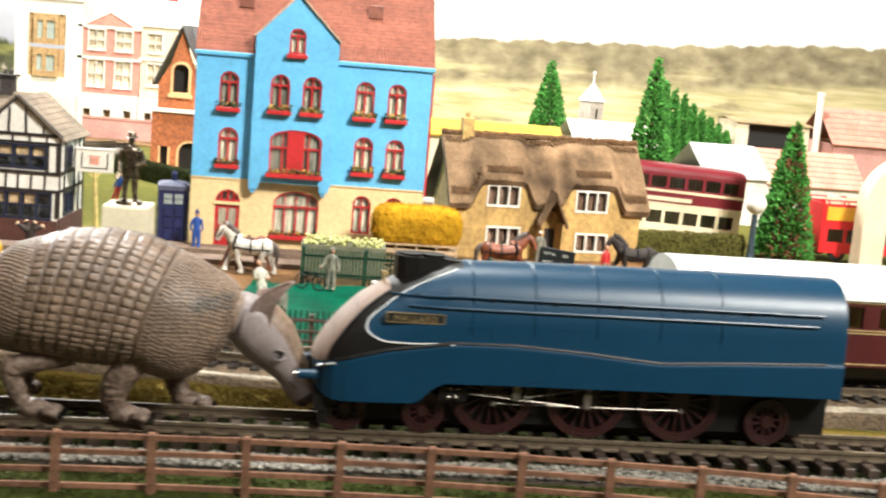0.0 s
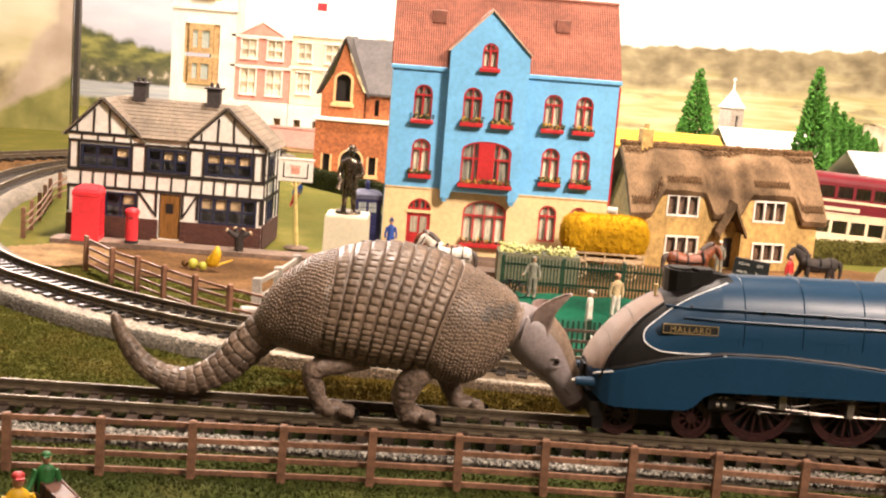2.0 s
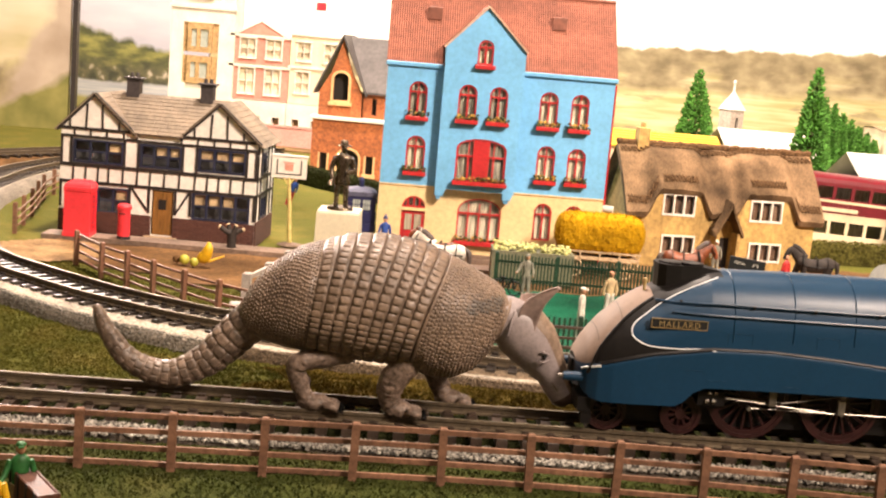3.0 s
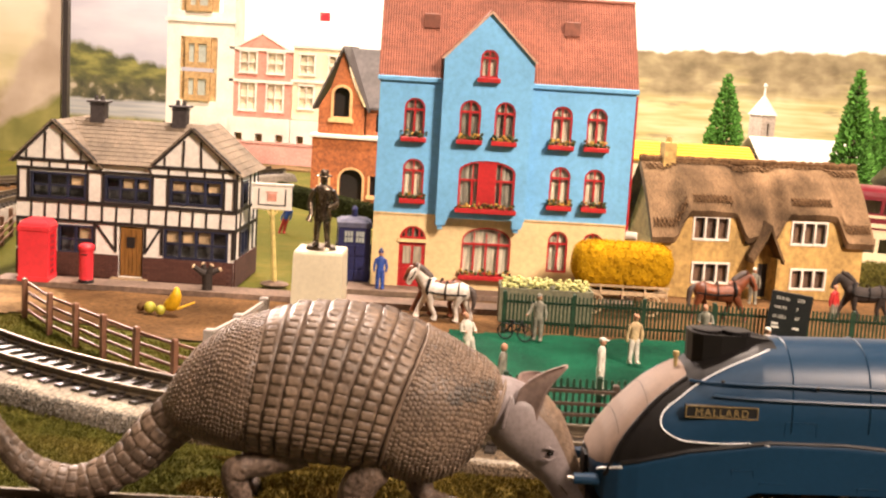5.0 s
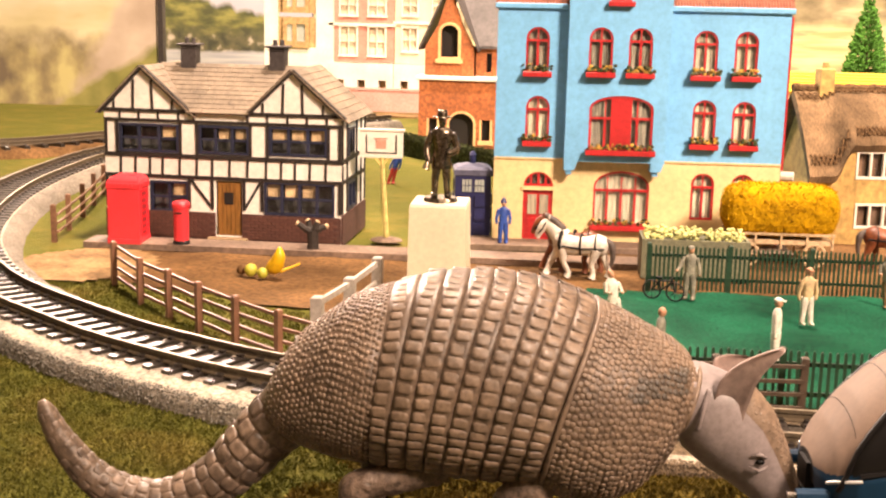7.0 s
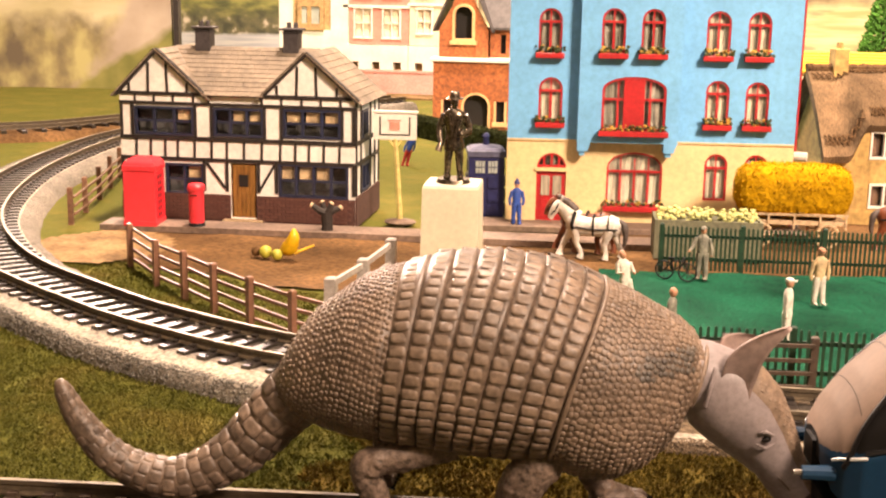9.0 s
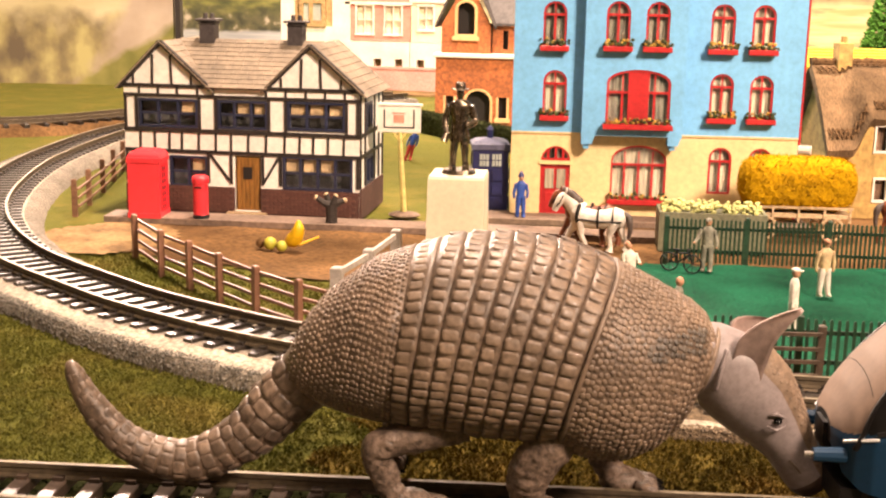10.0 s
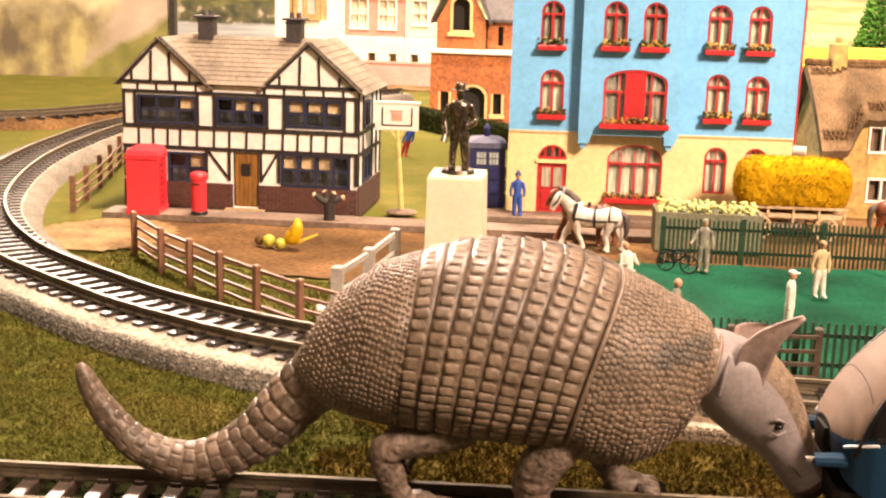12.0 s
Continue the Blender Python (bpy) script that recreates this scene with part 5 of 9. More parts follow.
            x, z = 0.0470 + s * (0.0003 + 0.0100 * t), 0.0375 - 0.0175 * t ** 0.9
            rings.append([(x, -0.0115, z), (x, 0.002, z), (x, 0.002, z + 0.0050 - 0.0010 * t), (x, -0.0115, z + 0.0032 - 0.0006 * t)])
        b.loft(rings)
        part("porch_roof", b, THATCH, c, "sloping thatched porch roof")
    b = Build()
    for x in (0.0385, 0.0535):
        b.box(x, x + 0.0020, -0.0100, 0.0, -0.001, 0.0225)
    part("porch_wall", b, STONE_OCHRE, c)
    b = Build()
    b.box(-0.0125, -0.0045, D / 2 - 0.004, D / 2 + 0.004, 0.066, 0.0800, bev=0.0004)
    b.tube([(-0.0085, D / 2, 0.0798), (-0.0085, D / 2, 0.0828)], [0.0022, 0.0018], 8)
    part("chimney", b, STONE_OCHRE, c, "short stone chimney with a pot")


def chapel():
    c = thing("brick_chapel", pose(-0.2425, 1.030, 0.0, 0, 0, 0), "orange brick chapel with a steep gable and dark slate roof", "chapel")
    b = Build()
    win = (0.0150, 0.0280, 0.0660, 0.0905)
    lows = [(0.0080, 0.0145, 0.006, 0.0215), (0.0480, 0.0545, 0.006, 0.0215)]
    arch = (0.0235, 0.0420, 0.000, 0.0260)
    b.wall(0.0030, 0.040, 0.0520, 0.0740, 0, 0.003, [win])
    b.prism([(0.0030, 0.0740), (win[0], 0.0740), (win[0], 0.0905), (0.0125, 0.0905)], 0, 0.003)
    b.prism([(win[1], 0.0740), (0.0400, 0.0740), (0.0310, 0.0905), (win[1], 0.0905)], 0, 0.003)
    b.prism([(0.0125, 0.0905), (0.0310, 0.0905), (0.0212, 0.1180)], 0, 0.003)
    spandrels(b, win[0], win[1], win[3], 0.0055, 0, 0.003)
    b.wall(0.0, 0.064, -0.002, 0.0500, -0.006, -0.003, lows + [arch])
    spandrels(b, arch[0], arch[1], arch[3], 0.008, -0.006, -0.003)
    b.box(0.0030, 0.006, 0.003, 0.060, 0.0, 0.0740)
    b.wall(0.040, 0.075, 0.0520, 0.0740, 0.010, 0.013, [(0.048, 0.052, 0.056, 0.070)])
    b.box(0.064, 0.068, -0.006, 0.05, -0.002, 0.05)
    part("wall", b, CHAPEL_BRICK, c, "orange brick wall")
    # added black sheets for the unlit inside of the chapel
    b = Build()
    b.box(0.004, 0.07, 0.016, 0.02, 0.0, 0.075)
    b.box(0.0135, 0.0295, 0.006, 0.009, 0.062, 0.0925)
    b.box(0.004, 0.06, -0.0008, -0.0002, 0.0, 0.048)
    part("unlit_core", b, DARK, c)
    b = Build()
    arch_frame(b, win[0] - 0.002, win[1] + 0.002, win[2] - 0.001, win[3] + 0.002, 0.0075, 0.0020, -0.0012, 0.0004)
    b.box(win[0] - 0.0035, win[1] + 0.0035, -0.003, 0.0, win[2] - 0.0035, win[2] - 0.0005)
    part("window_surround", b, STONE_TRIM, c, "sandstone window surround")
    for q in lows:
        b = Build()
        b.box(q[0] - 0.0015, q[0], -0.0072, -0.0058, q[2], q[3])
        b.box(q[1], q[1] + 0.0015, -0.0072, -0.0058, q[2], q[3])
        b.box(q[0] - 0.0025, q[1] + 0.0025, -0.0078, -0.0058, q[2] - 0.003, q[2])
        part("window_surround", b, STONE_TRIM, c, "sandstone window surround")
    b = Build()
    arch_frame(b, arch[0] - 0.0016, arch[1] + 0.0016, arch[2], arch[3] + 0.0016, 0.0096, 0.0016, -0.0072, -0.0058)
    part("arch_surround", b, STONE_TRIM, c)
    b = Build()
    b.box(-0.002, 0.069, -0.0085, 0.010, 0.0500, 0.0530, bev=0.0005)
    part("ledge", b, WHITE_PAINT, c, "white stone ledge")
    b = Build()
    for s, xe in ((-1, -0.0015), (1, 0.0435)):
        a = [(xe, -0.003, 0.0715), (0.0212, -0.003, 0.1205), (0.0212, 0.07, 0.1205), (xe, 0.07, 0.0715)]
        b.solid(a + [(x, y, z + 0.0025) for x, y, z in a], [(0, 3, 2, 1), (4, 5, 6, 7), (0, 1, 5, 4), (1, 2, 6, 5), (2, 3, 7, 6), (3, 0, 4, 7)])
    a = [(0.0212, 0.035, 0.1195), (0.090, 0.035, 0.1195), (0.090, 0.006, 0.0735), (0.0420, 0.006, 0.0735)]
    b.solid(a + [(x, y, z + 0.002) for x, y, z in a], [(0, 3, 2, 1), (4, 5, 6, 7), (0, 1, 5, 4), (1, 2, 6, 5), (2, 3, 7, 6), (3, 0, 4, 7)])
    part("roof", b, SLATE, c, "dark slate roof with overhanging eaves")


def low_relief(name, x0, x1, z1, y, wall_m, label, rows, win_m, plinth=0.0, trim=True, pediment=False, base=None):
    h = thing(name, pose(x0, y, 0, 0, 0, 0), label, "house")
    w = x1 - x0
    b = Build()
    holes = [r for r in rows]
    b.wall(0, w, plinth, z1, 0, 0.004, holes)
    b.box(0, 0.003, 0.004, 0.03, plinth, z1)
    b.box(w - 0.003, w, 0.004, 0.03, plinth, z1)
    b.box(0, w, 0.004, 0.03, z1 - 0.003, z1)
    part("wall", b, wall_m, h)
    for q in rows:
        b = Build()
        cx, cz = (q[0] + q[1]) / 2, (q[2] + q[3]) / 2
        b.wall(q[0] - 0.0016, q[1] + 0.0016, q[2], q[3], -0.0012, 0.001,
               [(xa, xb, za, zb) for xa, xb in ((q[0], cx - 0.0004), (cx + 0.0004, q[1])) for za, zb in ((q[2] + 0.0006, cz - 0.0004), (cz + 0.0004, q[3] - 0.0006))])
        win = part("window", b, WHITE_PAINT, h, "white sash window")
        for name_, za in (("window_head", q[3]), ("window_sill", q[2] - 0.0016)):
            b = Build()
            b.box(q[0] - 0.0022, q[1] + 0.0022, -0.0018, 0.001, za, za + 0.0016)
            part(name_, b, WHITE_PAINT, win)
        # pale panel behind the sashes, with the bright haze in its colour
        b = Build()
        b.box(q[0], q[1], 0.0022, 0.0026, q[2], q[3])
        part("lit_panel", b, win_m, win)
    if trim:
        b = Build()
        for z in (z1 - 0.003, (plinth + z1) / 2):
            b.box(-0.0015, w + 0.0015, -0.002, 0.0, z, z + 0.0026)
        part("cornice", b, WHITE_PAINT, h)
    if pediment:
        b = Build()
        b.prism([(0.008, z1), (w - 0.008, z1), (w / 2, z1 + 0.014)], -0.001, 0.004, 1)
        b.beam((0.006, z1 + 0.0006), (w / 2, z1 + 0.015), 0.0022, -0.002, 0.004, 0)
        b.beam((w / 2, z1 + 0.015), (w - 0.006, z1 + 0.0006), 0.0022, -0.002, 0.004, 0)
        part("pediment", b, (WHITE_PAINT, TERRACE_RED), h, "white triangular pediment")
    if base:
        b = Build()
        b.wall(0, w, -0.002, plinth - 0.0006, -0.004, 0.004, [(w * k / base - w / base * 0.68, w * k / base - w / base * 0.32, 0.0, plinth * 0.62) for k in range(1, base + 1)])
        b.box(0, w, 0.006, 0.008, 0, plinth, 1)
        part("ground_floor", b, (WHITE_PAINT, TAN_BRICK), h, "white rusticated ground floor with openings")
    return h


def terrace():
    # tall white house with tan bays
    h = thing("white_terrace_house", pose(-0.4595, 1.32, 0, 0, 0, 0), "tall white terraced house with tan stone bay windows", "house")
    b = Build()
    b.wall(0, 0.0715, 0.0, 0.205, 0, 0.004, [(0.014, 0.0535, 0.058, 0.124), (0.012, 0.058, 0.150, 0.19)])
    b.box(0, 0.003, 0.004, 0.04, 0, 0.205)
    b.box(0.0685, 0.0715, 0.004, 0.04, 0, 0.205)
    b.box(-0.002, 0.0735, -0.002, 0.004, 0.139, 0.143)
    part("wall", b, WHITE_PAINT, h, "white wall")
    for k, (z0, z1) in enumerate(((0.058, 0.088), (0.092, 0.124), (0.150, 0.19))):
        b = Build()
        b.prism([(0.014, z0), (0.0535, z0), (0.0535, z1), (0.014, z1)], 0.002, 0.004)
        b.box(0.020, 0.047, -0.003, 0.002, z0, z0 + 0.006)
        b.box(0.020, 0.047, -0.003, 0.002, z1 - 0.007, z1)
        for x in (0.020, 0.030, 0.043):
            b.box(x, x + 0.004, -0.003, 0.002, z0 + 0.006, z1 - 0.007)
        bay = part("bay_window", b, TAN_BRICK, h, "tan stone bay window")
        for xa, xb in ((0.024, 0.030), (0.034, 0.043)):
            b = Build()
            b.box(xa, xb, -0.001, 0.0, z0 + 0.006, z1 - 0.007)
            part("pane", b, PALE_BLUE_PANE, bay)
    b = Build()
    b.box(-0.004, 0.074, 0.004, 0.06, -0.002, 0.034)
    part("retaining_wall", b, TIMBER, h, "dark wall below the house")
    low_relief("red_terrace_house", -0.3915, -0.3265, 0.1165, 1.322, TERRACE_RED, "red Georgian terraced house with white sash windows and a pediment",
               [(0.0105, 0.0265, 0.052, 0.080), (0.0395, 0.0555, 0.052, 0.080), (0.0105, 0.0265, 0.091, 0.112), (0.0395, 0.0555, 0.091, 0.112)], PALE_BLOOM, plinth=0.045, pediment=True, base=3)
    low_relief("cream_terrace_house", -0.3258, -0.262, 0.122, 1.322, TERRACE_CREAM, "cream terraced house with pale windows",
               [(0.008, 0.022, 0.057, 0.080), (0.038, 0.052, 0.057, 0.080), (0.008, 0.022, 0.092, 0.112), (0.038, 0.052, 0.092, 0.112)], PALE_BLOOM, plinth=0.045, base=3)
    b = Build()
    b.wall(-0.375, -0.24, 0.0, 0.0205, 0, 0.004, [])
    b.box(-0.376, -0.239, -0.001, 0.005, 0.0205, 0.0225)
    single("garden_wall", b, PINK_BRICK, pose(0, 1.285, 0), "pink brick wall below the terrace", "wall")
    b = Build()
    b.box(-0.45, -0.20, 0, 0.03, -0.002, 0.0012)
    single("pavement", b, SAND, pose(0, 1.235, 0), "pale pavement below the terrace", "pavement", kind="structure")
    f = thing("flag", pose(-0.305, 1.345, 0.118), "small red flag on a thin white pole", "flag")
    b = Build()
    b.tube([(0, 0, 0), (0, 0, 0.040)], 0.0006, 6)
    part("pole", b, WHITE_PAINT, f)
    b = Build()
    b.loft([[(0.0006 + 0.0022 * k, 0.0006 * math.sin(k), z) for k in range(6)] for z in (0.030, 0.039)], 0, caps=False, closed=False)
    part("cloth", b, BOX_RED, f)


def plain_house(name, x0, x1, y0, y1, wall_h, ridge, wall_m, roof_m, label, rz=0.0, along="x", gap=None):
    h = thing(name, pose((x0 + x1) / 2, (y0 + y1) / 2, 0, 0, 0, rz), label, "house")
    w, d = (x1 - x0) / 2, (y1 - y0) / 2
    b = Build()
    b.wall(-w, w, -0.002, wall_h, -d, -d + 0.003, [gap] if gap else [])
    b.box(-w, -w + 0.003, -d + 0.003, d, -0.002, wall_h)
    b.box(w - 0.003, w, -d + 0.003, d, -0.002, wall_h)
    b.box(-w, w, d - 0.003, d, -0.002, wall_h)
    if along == "y":
        b.prism([(-w, wall_h), (w, wall_h), (0, ridge - 0.001)], -d, -d + 0.003)
    part("wall", b, wall_m, h)
    if gap:
        # black sheet gives the doorway its unlit depth by colour
        b = Build()
        b.box(gap[0] - 0.002, gap[1] + 0.002, -d + 0.012, -d + 0.014, gap[2], gap[3] + 0.002)
        part("dark_inside", b, DARK, h)
    b = Build()
    if along == "x":
        tile_slope(b, (-w - 0.003, -d - 0.003, wall_h - 0.001), (w + 0.003, -d - 0.003, wall_h - 0.001), (-w - 0.003, 0, ridge), (w + 0.003, 0, ridge), 7, thick=0.0012)
        b.face([(-w - 0.003, d + 0.003, wall_h), (-w - 0.003, 0, ridge), (w + 0.003, 0, ridge), (w + 0.003, d + 0.003, wall_h)])
    else:
        for s in (-1, 1):
            tile_slope(b, (s * (w + 0.003), -d - 0.003, wall_h - 0.001), (s * (w + 0.003), d + 0.003, wall_h - 0.001), (0, -d - 0.003, ridge), (0, d + 0.003, ridge), 7, thick=0.0012)
    part("roof", b, roof_m, h)
    return h


blue_house()
pub()
cottage()
chapel()
terrace()
plain_house("yellow_roofed_shed", -0.012, 0.088, 0.93, 1.00, 0.057, 0.067, TERRACE_CREAM, YELLOW_ROOF, "low cream building with a bright yellow roof", rz=3)
plain_house("white_station_building", 0.112, 0.190, 1.06, 1.14, 0.052, 0.069, WHITE_PAINT, WHITE_PAINT, "long white building with a white roof", rz=6)
plain_house("white_shed", 0.207, 0.259, 0.985, 1.06, 0.038, 0.0615, WHITE_PAINT, COACH_ROOF, "white shed with a rounded pale roof", rz=12)
plain_house("engine_shed", 0.300, 0.374, 1.25, 1.34, 0.0745, 0.0765, TERRACE_CREAM, PALE_WOOD, "pale flat shed with a wide dark doorway", gap=(-0.025, 0.029, 0.0, 0.0722))
plain_house("salmon_cottage", 0.268, 0.375, 1.08, 1.16, 0.028, 0.056, WHITE_PAINT, SALMON, "low white cottage with a salmon tiled roof", rz=4)
plain_house("salmon_gable_house", 0.405, 0.56, 1.28, 1.38, 0.058, 0.094, PINK_BRICK, SALMON, "pink brick house with a salmon gabled roof", rz=4)
b = Build()
b.tube([(0, 0, 0), (0, 0, 0.108)], [0.0046, 0.0036], 12)
b.tube([(0, 0, 0.106), (0, 0, 0.110)], [0.0046, 0.0046], 12)
single("factory_chimney", b, WHITE_PAINT, pose(0.397, 1.30, 0), "tall white factory chimney", "chimney", smooth=False)


def archway():
    c = thing("archway", pose(0.3154, 0.800, 0.0), "cream rounded archway beside the open-top red bus", "arch")
    b = Build()
    outer = [(-0.034, -0.002)] + [(-0.034 * math.cos(math.pi * k / 24), 0.042 + 0.034 * math.sin(math.pi * k / 24)) for k in range(25)] + [(0.034, -0.002)]
    inner = [(-0.019, -0.002)] + [(-0.019 * math.cos(math.pi * k / 24), 0.042 + 0.019 * math.sin(math.pi * k / 24)) for k in range(25)] + [(0.019, -0.002)]
    rings = [[(xo, 0.0, zo), (xo, 0.020, zo), (xi, 0.020, zi), (xi, 0.0, zi)] for (xo, zo), (xi, zi) in zip(outer, inner)]
    b.loft(rings)
    part("arch_ring", b, TERRACE_CREAM, c)


archway()


def church():
    c = thing("church", pose(0.171, 1.42, 0, 0, 0, 35) @ Matrix.Diagonal((0.78, 0.78, 0.98, 1.0)), "small grey stone church tower with a pale spire roof", "church")
    b = Build()
    b.wall(-0.0125, 0.0125, 0, 0.080, -0.0125, -0.0095, [(-0.0025, 0.0025, 0.056, 0.070)])
    b.box(-0.0125, -0.0095, -0.0095, 0.0125, 0, 0.080)
    b.box(0.0095, 0.0125, -0.0095, 0.0125, 0, 0.080)
    b.box(-0.0095, 0.0095, 0.0095, 0.0125, 0, 0.080)
    b.box(-0.0090, 0.0090, 0.0, 0.001, 0, 0.078, 1)
    part("tower", b, (mat("grey_stone", (0.52, 0.45, 0.39), 0.8), DARK), c, "grey stone tower")
    b = Build()
    b.solid([(-0.0142, -0.0142, 0.079), (0.0142, -0.0142, 0.079), (0.0142, 0.0142, 0.079), (-0.0142, 0.0142, 0.079), (0, 0, 0.102)], [(0, 3, 2, 1), (0, 1, 4), (1, 2, 4), (2, 3, 4), (3, 0, 4)])
    part("spire_roof", b, COACH_ROOF, c)
    b = Build()
    b.tube([(0, 0, 0.093), (0, 0, 0.113)], [0.0024, 0.0010], 8)
    b.ball((0, 0, 0.111), 0.0028, 8, 5)
    part("finial", b, COACH_ROOF, c)


church()

# ---- the toy armadillo on the front track ----
def nearer(eye, k, m):
    """Moves a placed thing towards a point, in proportion."""
    return Matrix.Translation(eye) @ Matrix.Scale(k, 4) @ Matrix.Translation(-Vector(eye)) @ m


def armadillo():
    def lean(z):
        return 0.12 * (z - 0.02) + 5.0 * max(0.0, z - 0.02) ** 2

    TOP = ([-0.0568, -0.0545, -0.0515, -0.0429, -0.0277, -0.0169, -0.0050, 0.0018, 0.0110, 0.0217, 0.0250, 0.0268],
           [0.0330, 0.0405, 0.0463, 0.0547, 0.0605, 0.0613, 0.0597, 0.0570, 0.0530, 0.0474, 0.0448, 0.0420])
    TOP = ([s + 0.18 * (z - 0.02) - lean(z) for s, z in zip(*TOP)], TOP[1])
    LOW = ([-0.0568, -0.0545, -0.0480, -0.0378, -0.0140, 0.0005, 0.0070, 0.0132, 0.0200, 0.0249, 0.0268],
           [0.0300, 0.0252, 0.0212, 0.0186, 0.0164, 0.0158, 0.0126, 0.0118, 0.0147, 0.0206, 0.0290])
    WID = ([-0.0568, -0.0545, -0.0515, -0.0430, -0.0280, -0.0100, 0.0050, 0.0150, 0.0230, 0.0268],
           [0.0030, 0.0075, 0.0108, 0.0162, 0.0205, 0.0218, 0.0210, 0.0185, 0.0135, 0.0085])
    root = thing("toy_armadillo", nearer((-0.0651, 0.1154, 0.1102), 0.952, pose(-0.0854, 0.3455, 0.0014, 0, 0, 6)),
                 "brown plastic toy armadillo standing on the front railway track", "toy")
    rng = random.Random(3)

    def upright(s):
        """How far the rows of plates stand upright rather than lean, along the back."""
        return lerp([-0.0568, -0.0318, 0.0004], [0.0, 0.66, 0.0], s)

    def body(s, a, out=0.0):
        """s along the back, a round it from the top; out: how far off the shell."""
        zt, zl = lerp(*TOP, s), lerp(*LOW, s)
        ca = math.cos(a)
        zc = zl + (zt - zl) * 0.42
        s = s - upright(s) * lean(zc + ((zt - zc) if ca > 0 else (zc - zl)) * ca)
        zt, zl, w = lerp(*TOP, s), lerp(*LOW, s), lerp(*WID, s)
        zc = zl + (zt - zl) * 0.42
        ca, sa = math.cos(a), math.sin(a)
        r = abs(sa) ** 0.86 * (1 if sa > 0 else -1)
        z = zc + (zt - zc + out) * ca if ca > 0 else zc + (zc - zl + out) * 0.98 * ca
        return Vector((-0.015 + 0.965 * (s + 0.015 + lean(z)), -(w + out) * r, 0.0402 + 0.875 * (z - 0.0402)))

    def normal(s, a):
        e = 0.0006
        du, dv = body(s + e, a) - body(s - e, a), body(s, a + 0.03) - body(s, a - 0.03)
        n = du.cross(dv).normalized()
        c = body(s, a) - Vector((s + 0.004, 0, 0.036))
        return n if n.dot(c) > 0 else -n

    def scute(b, c, n, along, lx, ly, h, m=0, sides=7, power=1.0, turn=0.0):
        """A domed plate; power under 1 squares its outline."""
        t = (along - n * along.dot(n)).normalized()
        q = n.cross(t)
        rings = [[], [], []]
        for k in range(sides):
            g = 2 * math.pi * (k + 0.5) / sides + turn
            x, y = (abs(f) ** power * (1 if f > 0 else -1) for f in (math.cos(g), math.sin(g)))
            for ring, (r, u) in zip(rings, ((1.0, -0.35), (0.90, 0.55), (0.62, 0.92))):
                ring.append(c + t * (x * lx * r) + q * (y * ly * r) + n * h * u)
        k0 = len(b.v)
        b.v += [tuple(v) for ring in rings for v in ring] + [tuple(c + n * h)]
        for k in range(sides):
            e = (k + 1) % sides
            for r in (0, sides):
                b.f.append((k0 + r + k, k0 + r + e, k0 + r + sides + e, k0 + r + sides + k))
            b.f.append((k0 + 2 * sides + k, k0 + 2 * sides + e, k0 + 3 * sides))
            b.m += [m, m, m]

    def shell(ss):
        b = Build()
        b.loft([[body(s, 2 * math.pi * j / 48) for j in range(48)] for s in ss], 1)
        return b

    def pebbles(b, sa, sb, step, lim, size, h):
        rows = int((sb - sa) / (step * 0.87))
        for i in range(rows + 1):
            s = sa + (sb - sa) * i / rows
            for side in (1, -1):
                a = 0.5 * (i % 2) * 0.05
                while a < lim:
                    da = 0.02
                    gap = (body(s, a + da) - body(s, a)).length / da
                    aa, ss = side * a + jitter(rng, 0.012), s + jitter(rng, 0.00018)
                    c, n = body(ss, aa, 0.0), normal(ss, aa)
                    r = size * (0.80 + 0.35 * rng.random())
                    scute(b, c, n, body(ss + 0.001, aa) - body(ss - 0.001, aa), r, r, h * (0.75 + 0.5 * rng.random()), 2 if smudge(c) else 0, 7, 1.0, rng.random())
                    a += step / max(gap, 0.002)

    def smudge(c):
        w = 0.0014 * noise.noise(c * 260)
        return c.y < 0 and 0.0150 + w < c.x < 0.0270 and abs(c.z - 0.0413 - 0.05 * (c.x - 0.02)) < 0.0021 * min(1.0, (c.x - 0.0138) / 0.005) + 0.35 * w

    mats = (SHELL, SHELL_DARK, SHELL_SMUDGE)
    S = [-0.0568, -0.0560, -0.0545, -0.053, -0.0515, -0.049, -0.046, -0.0429, -0.0395, -0.0360, -0.0316]
    b = shell(S)
    pebbles(b, -0.0556, -0.0322, 0.00128, 2.45, 0.00050, 0.00022)
    part("rear_shield", b, mats, root, "brown rear shield covered in small pebbles", smooth=True)
    b = shell([0.0006, 0.005, 0.010, 0.015, 0.019, 0.0225, 0.025, 0.0262, 0.0268])
    pebbles(b, 0.0022, 0.0264, 0.00128, 2.55, 0.00063, 0.00024)
    for s, o, r in ((0.0012, 0.0, 0.0005), (0.0266, 0.0001, 0.00045)):
        b.tube([body(s, 2.55 - 5.10 * j / 40, o) for j in range(41)], r, 7, 0)
    part("fore_shield", b, mats, root, "brown pebbled fore shield with a thick rim", smooth=True)
    # moving bands: rows of oblong plates, each band lapped over the next
    bands = 9
    BAND = ((-1.0, -0.00014), (-0.82, 0.00005), (-0.55, 0.00018), (0.0, 0.00022), (0.40, 0.00034), (0.70, 0.00036), (0.88, 0.00010), (1.0, -0.00014))
    s0, s1 = -0.0318, 0.0004
    for i in range(bands):
        sc = s0 + (s1 - s0) * (i + 0.5) / bands
        half = (s1 - s0) / bands / 2
        b = Build()
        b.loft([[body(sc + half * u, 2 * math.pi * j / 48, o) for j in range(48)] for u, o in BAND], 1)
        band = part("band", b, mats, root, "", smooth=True)
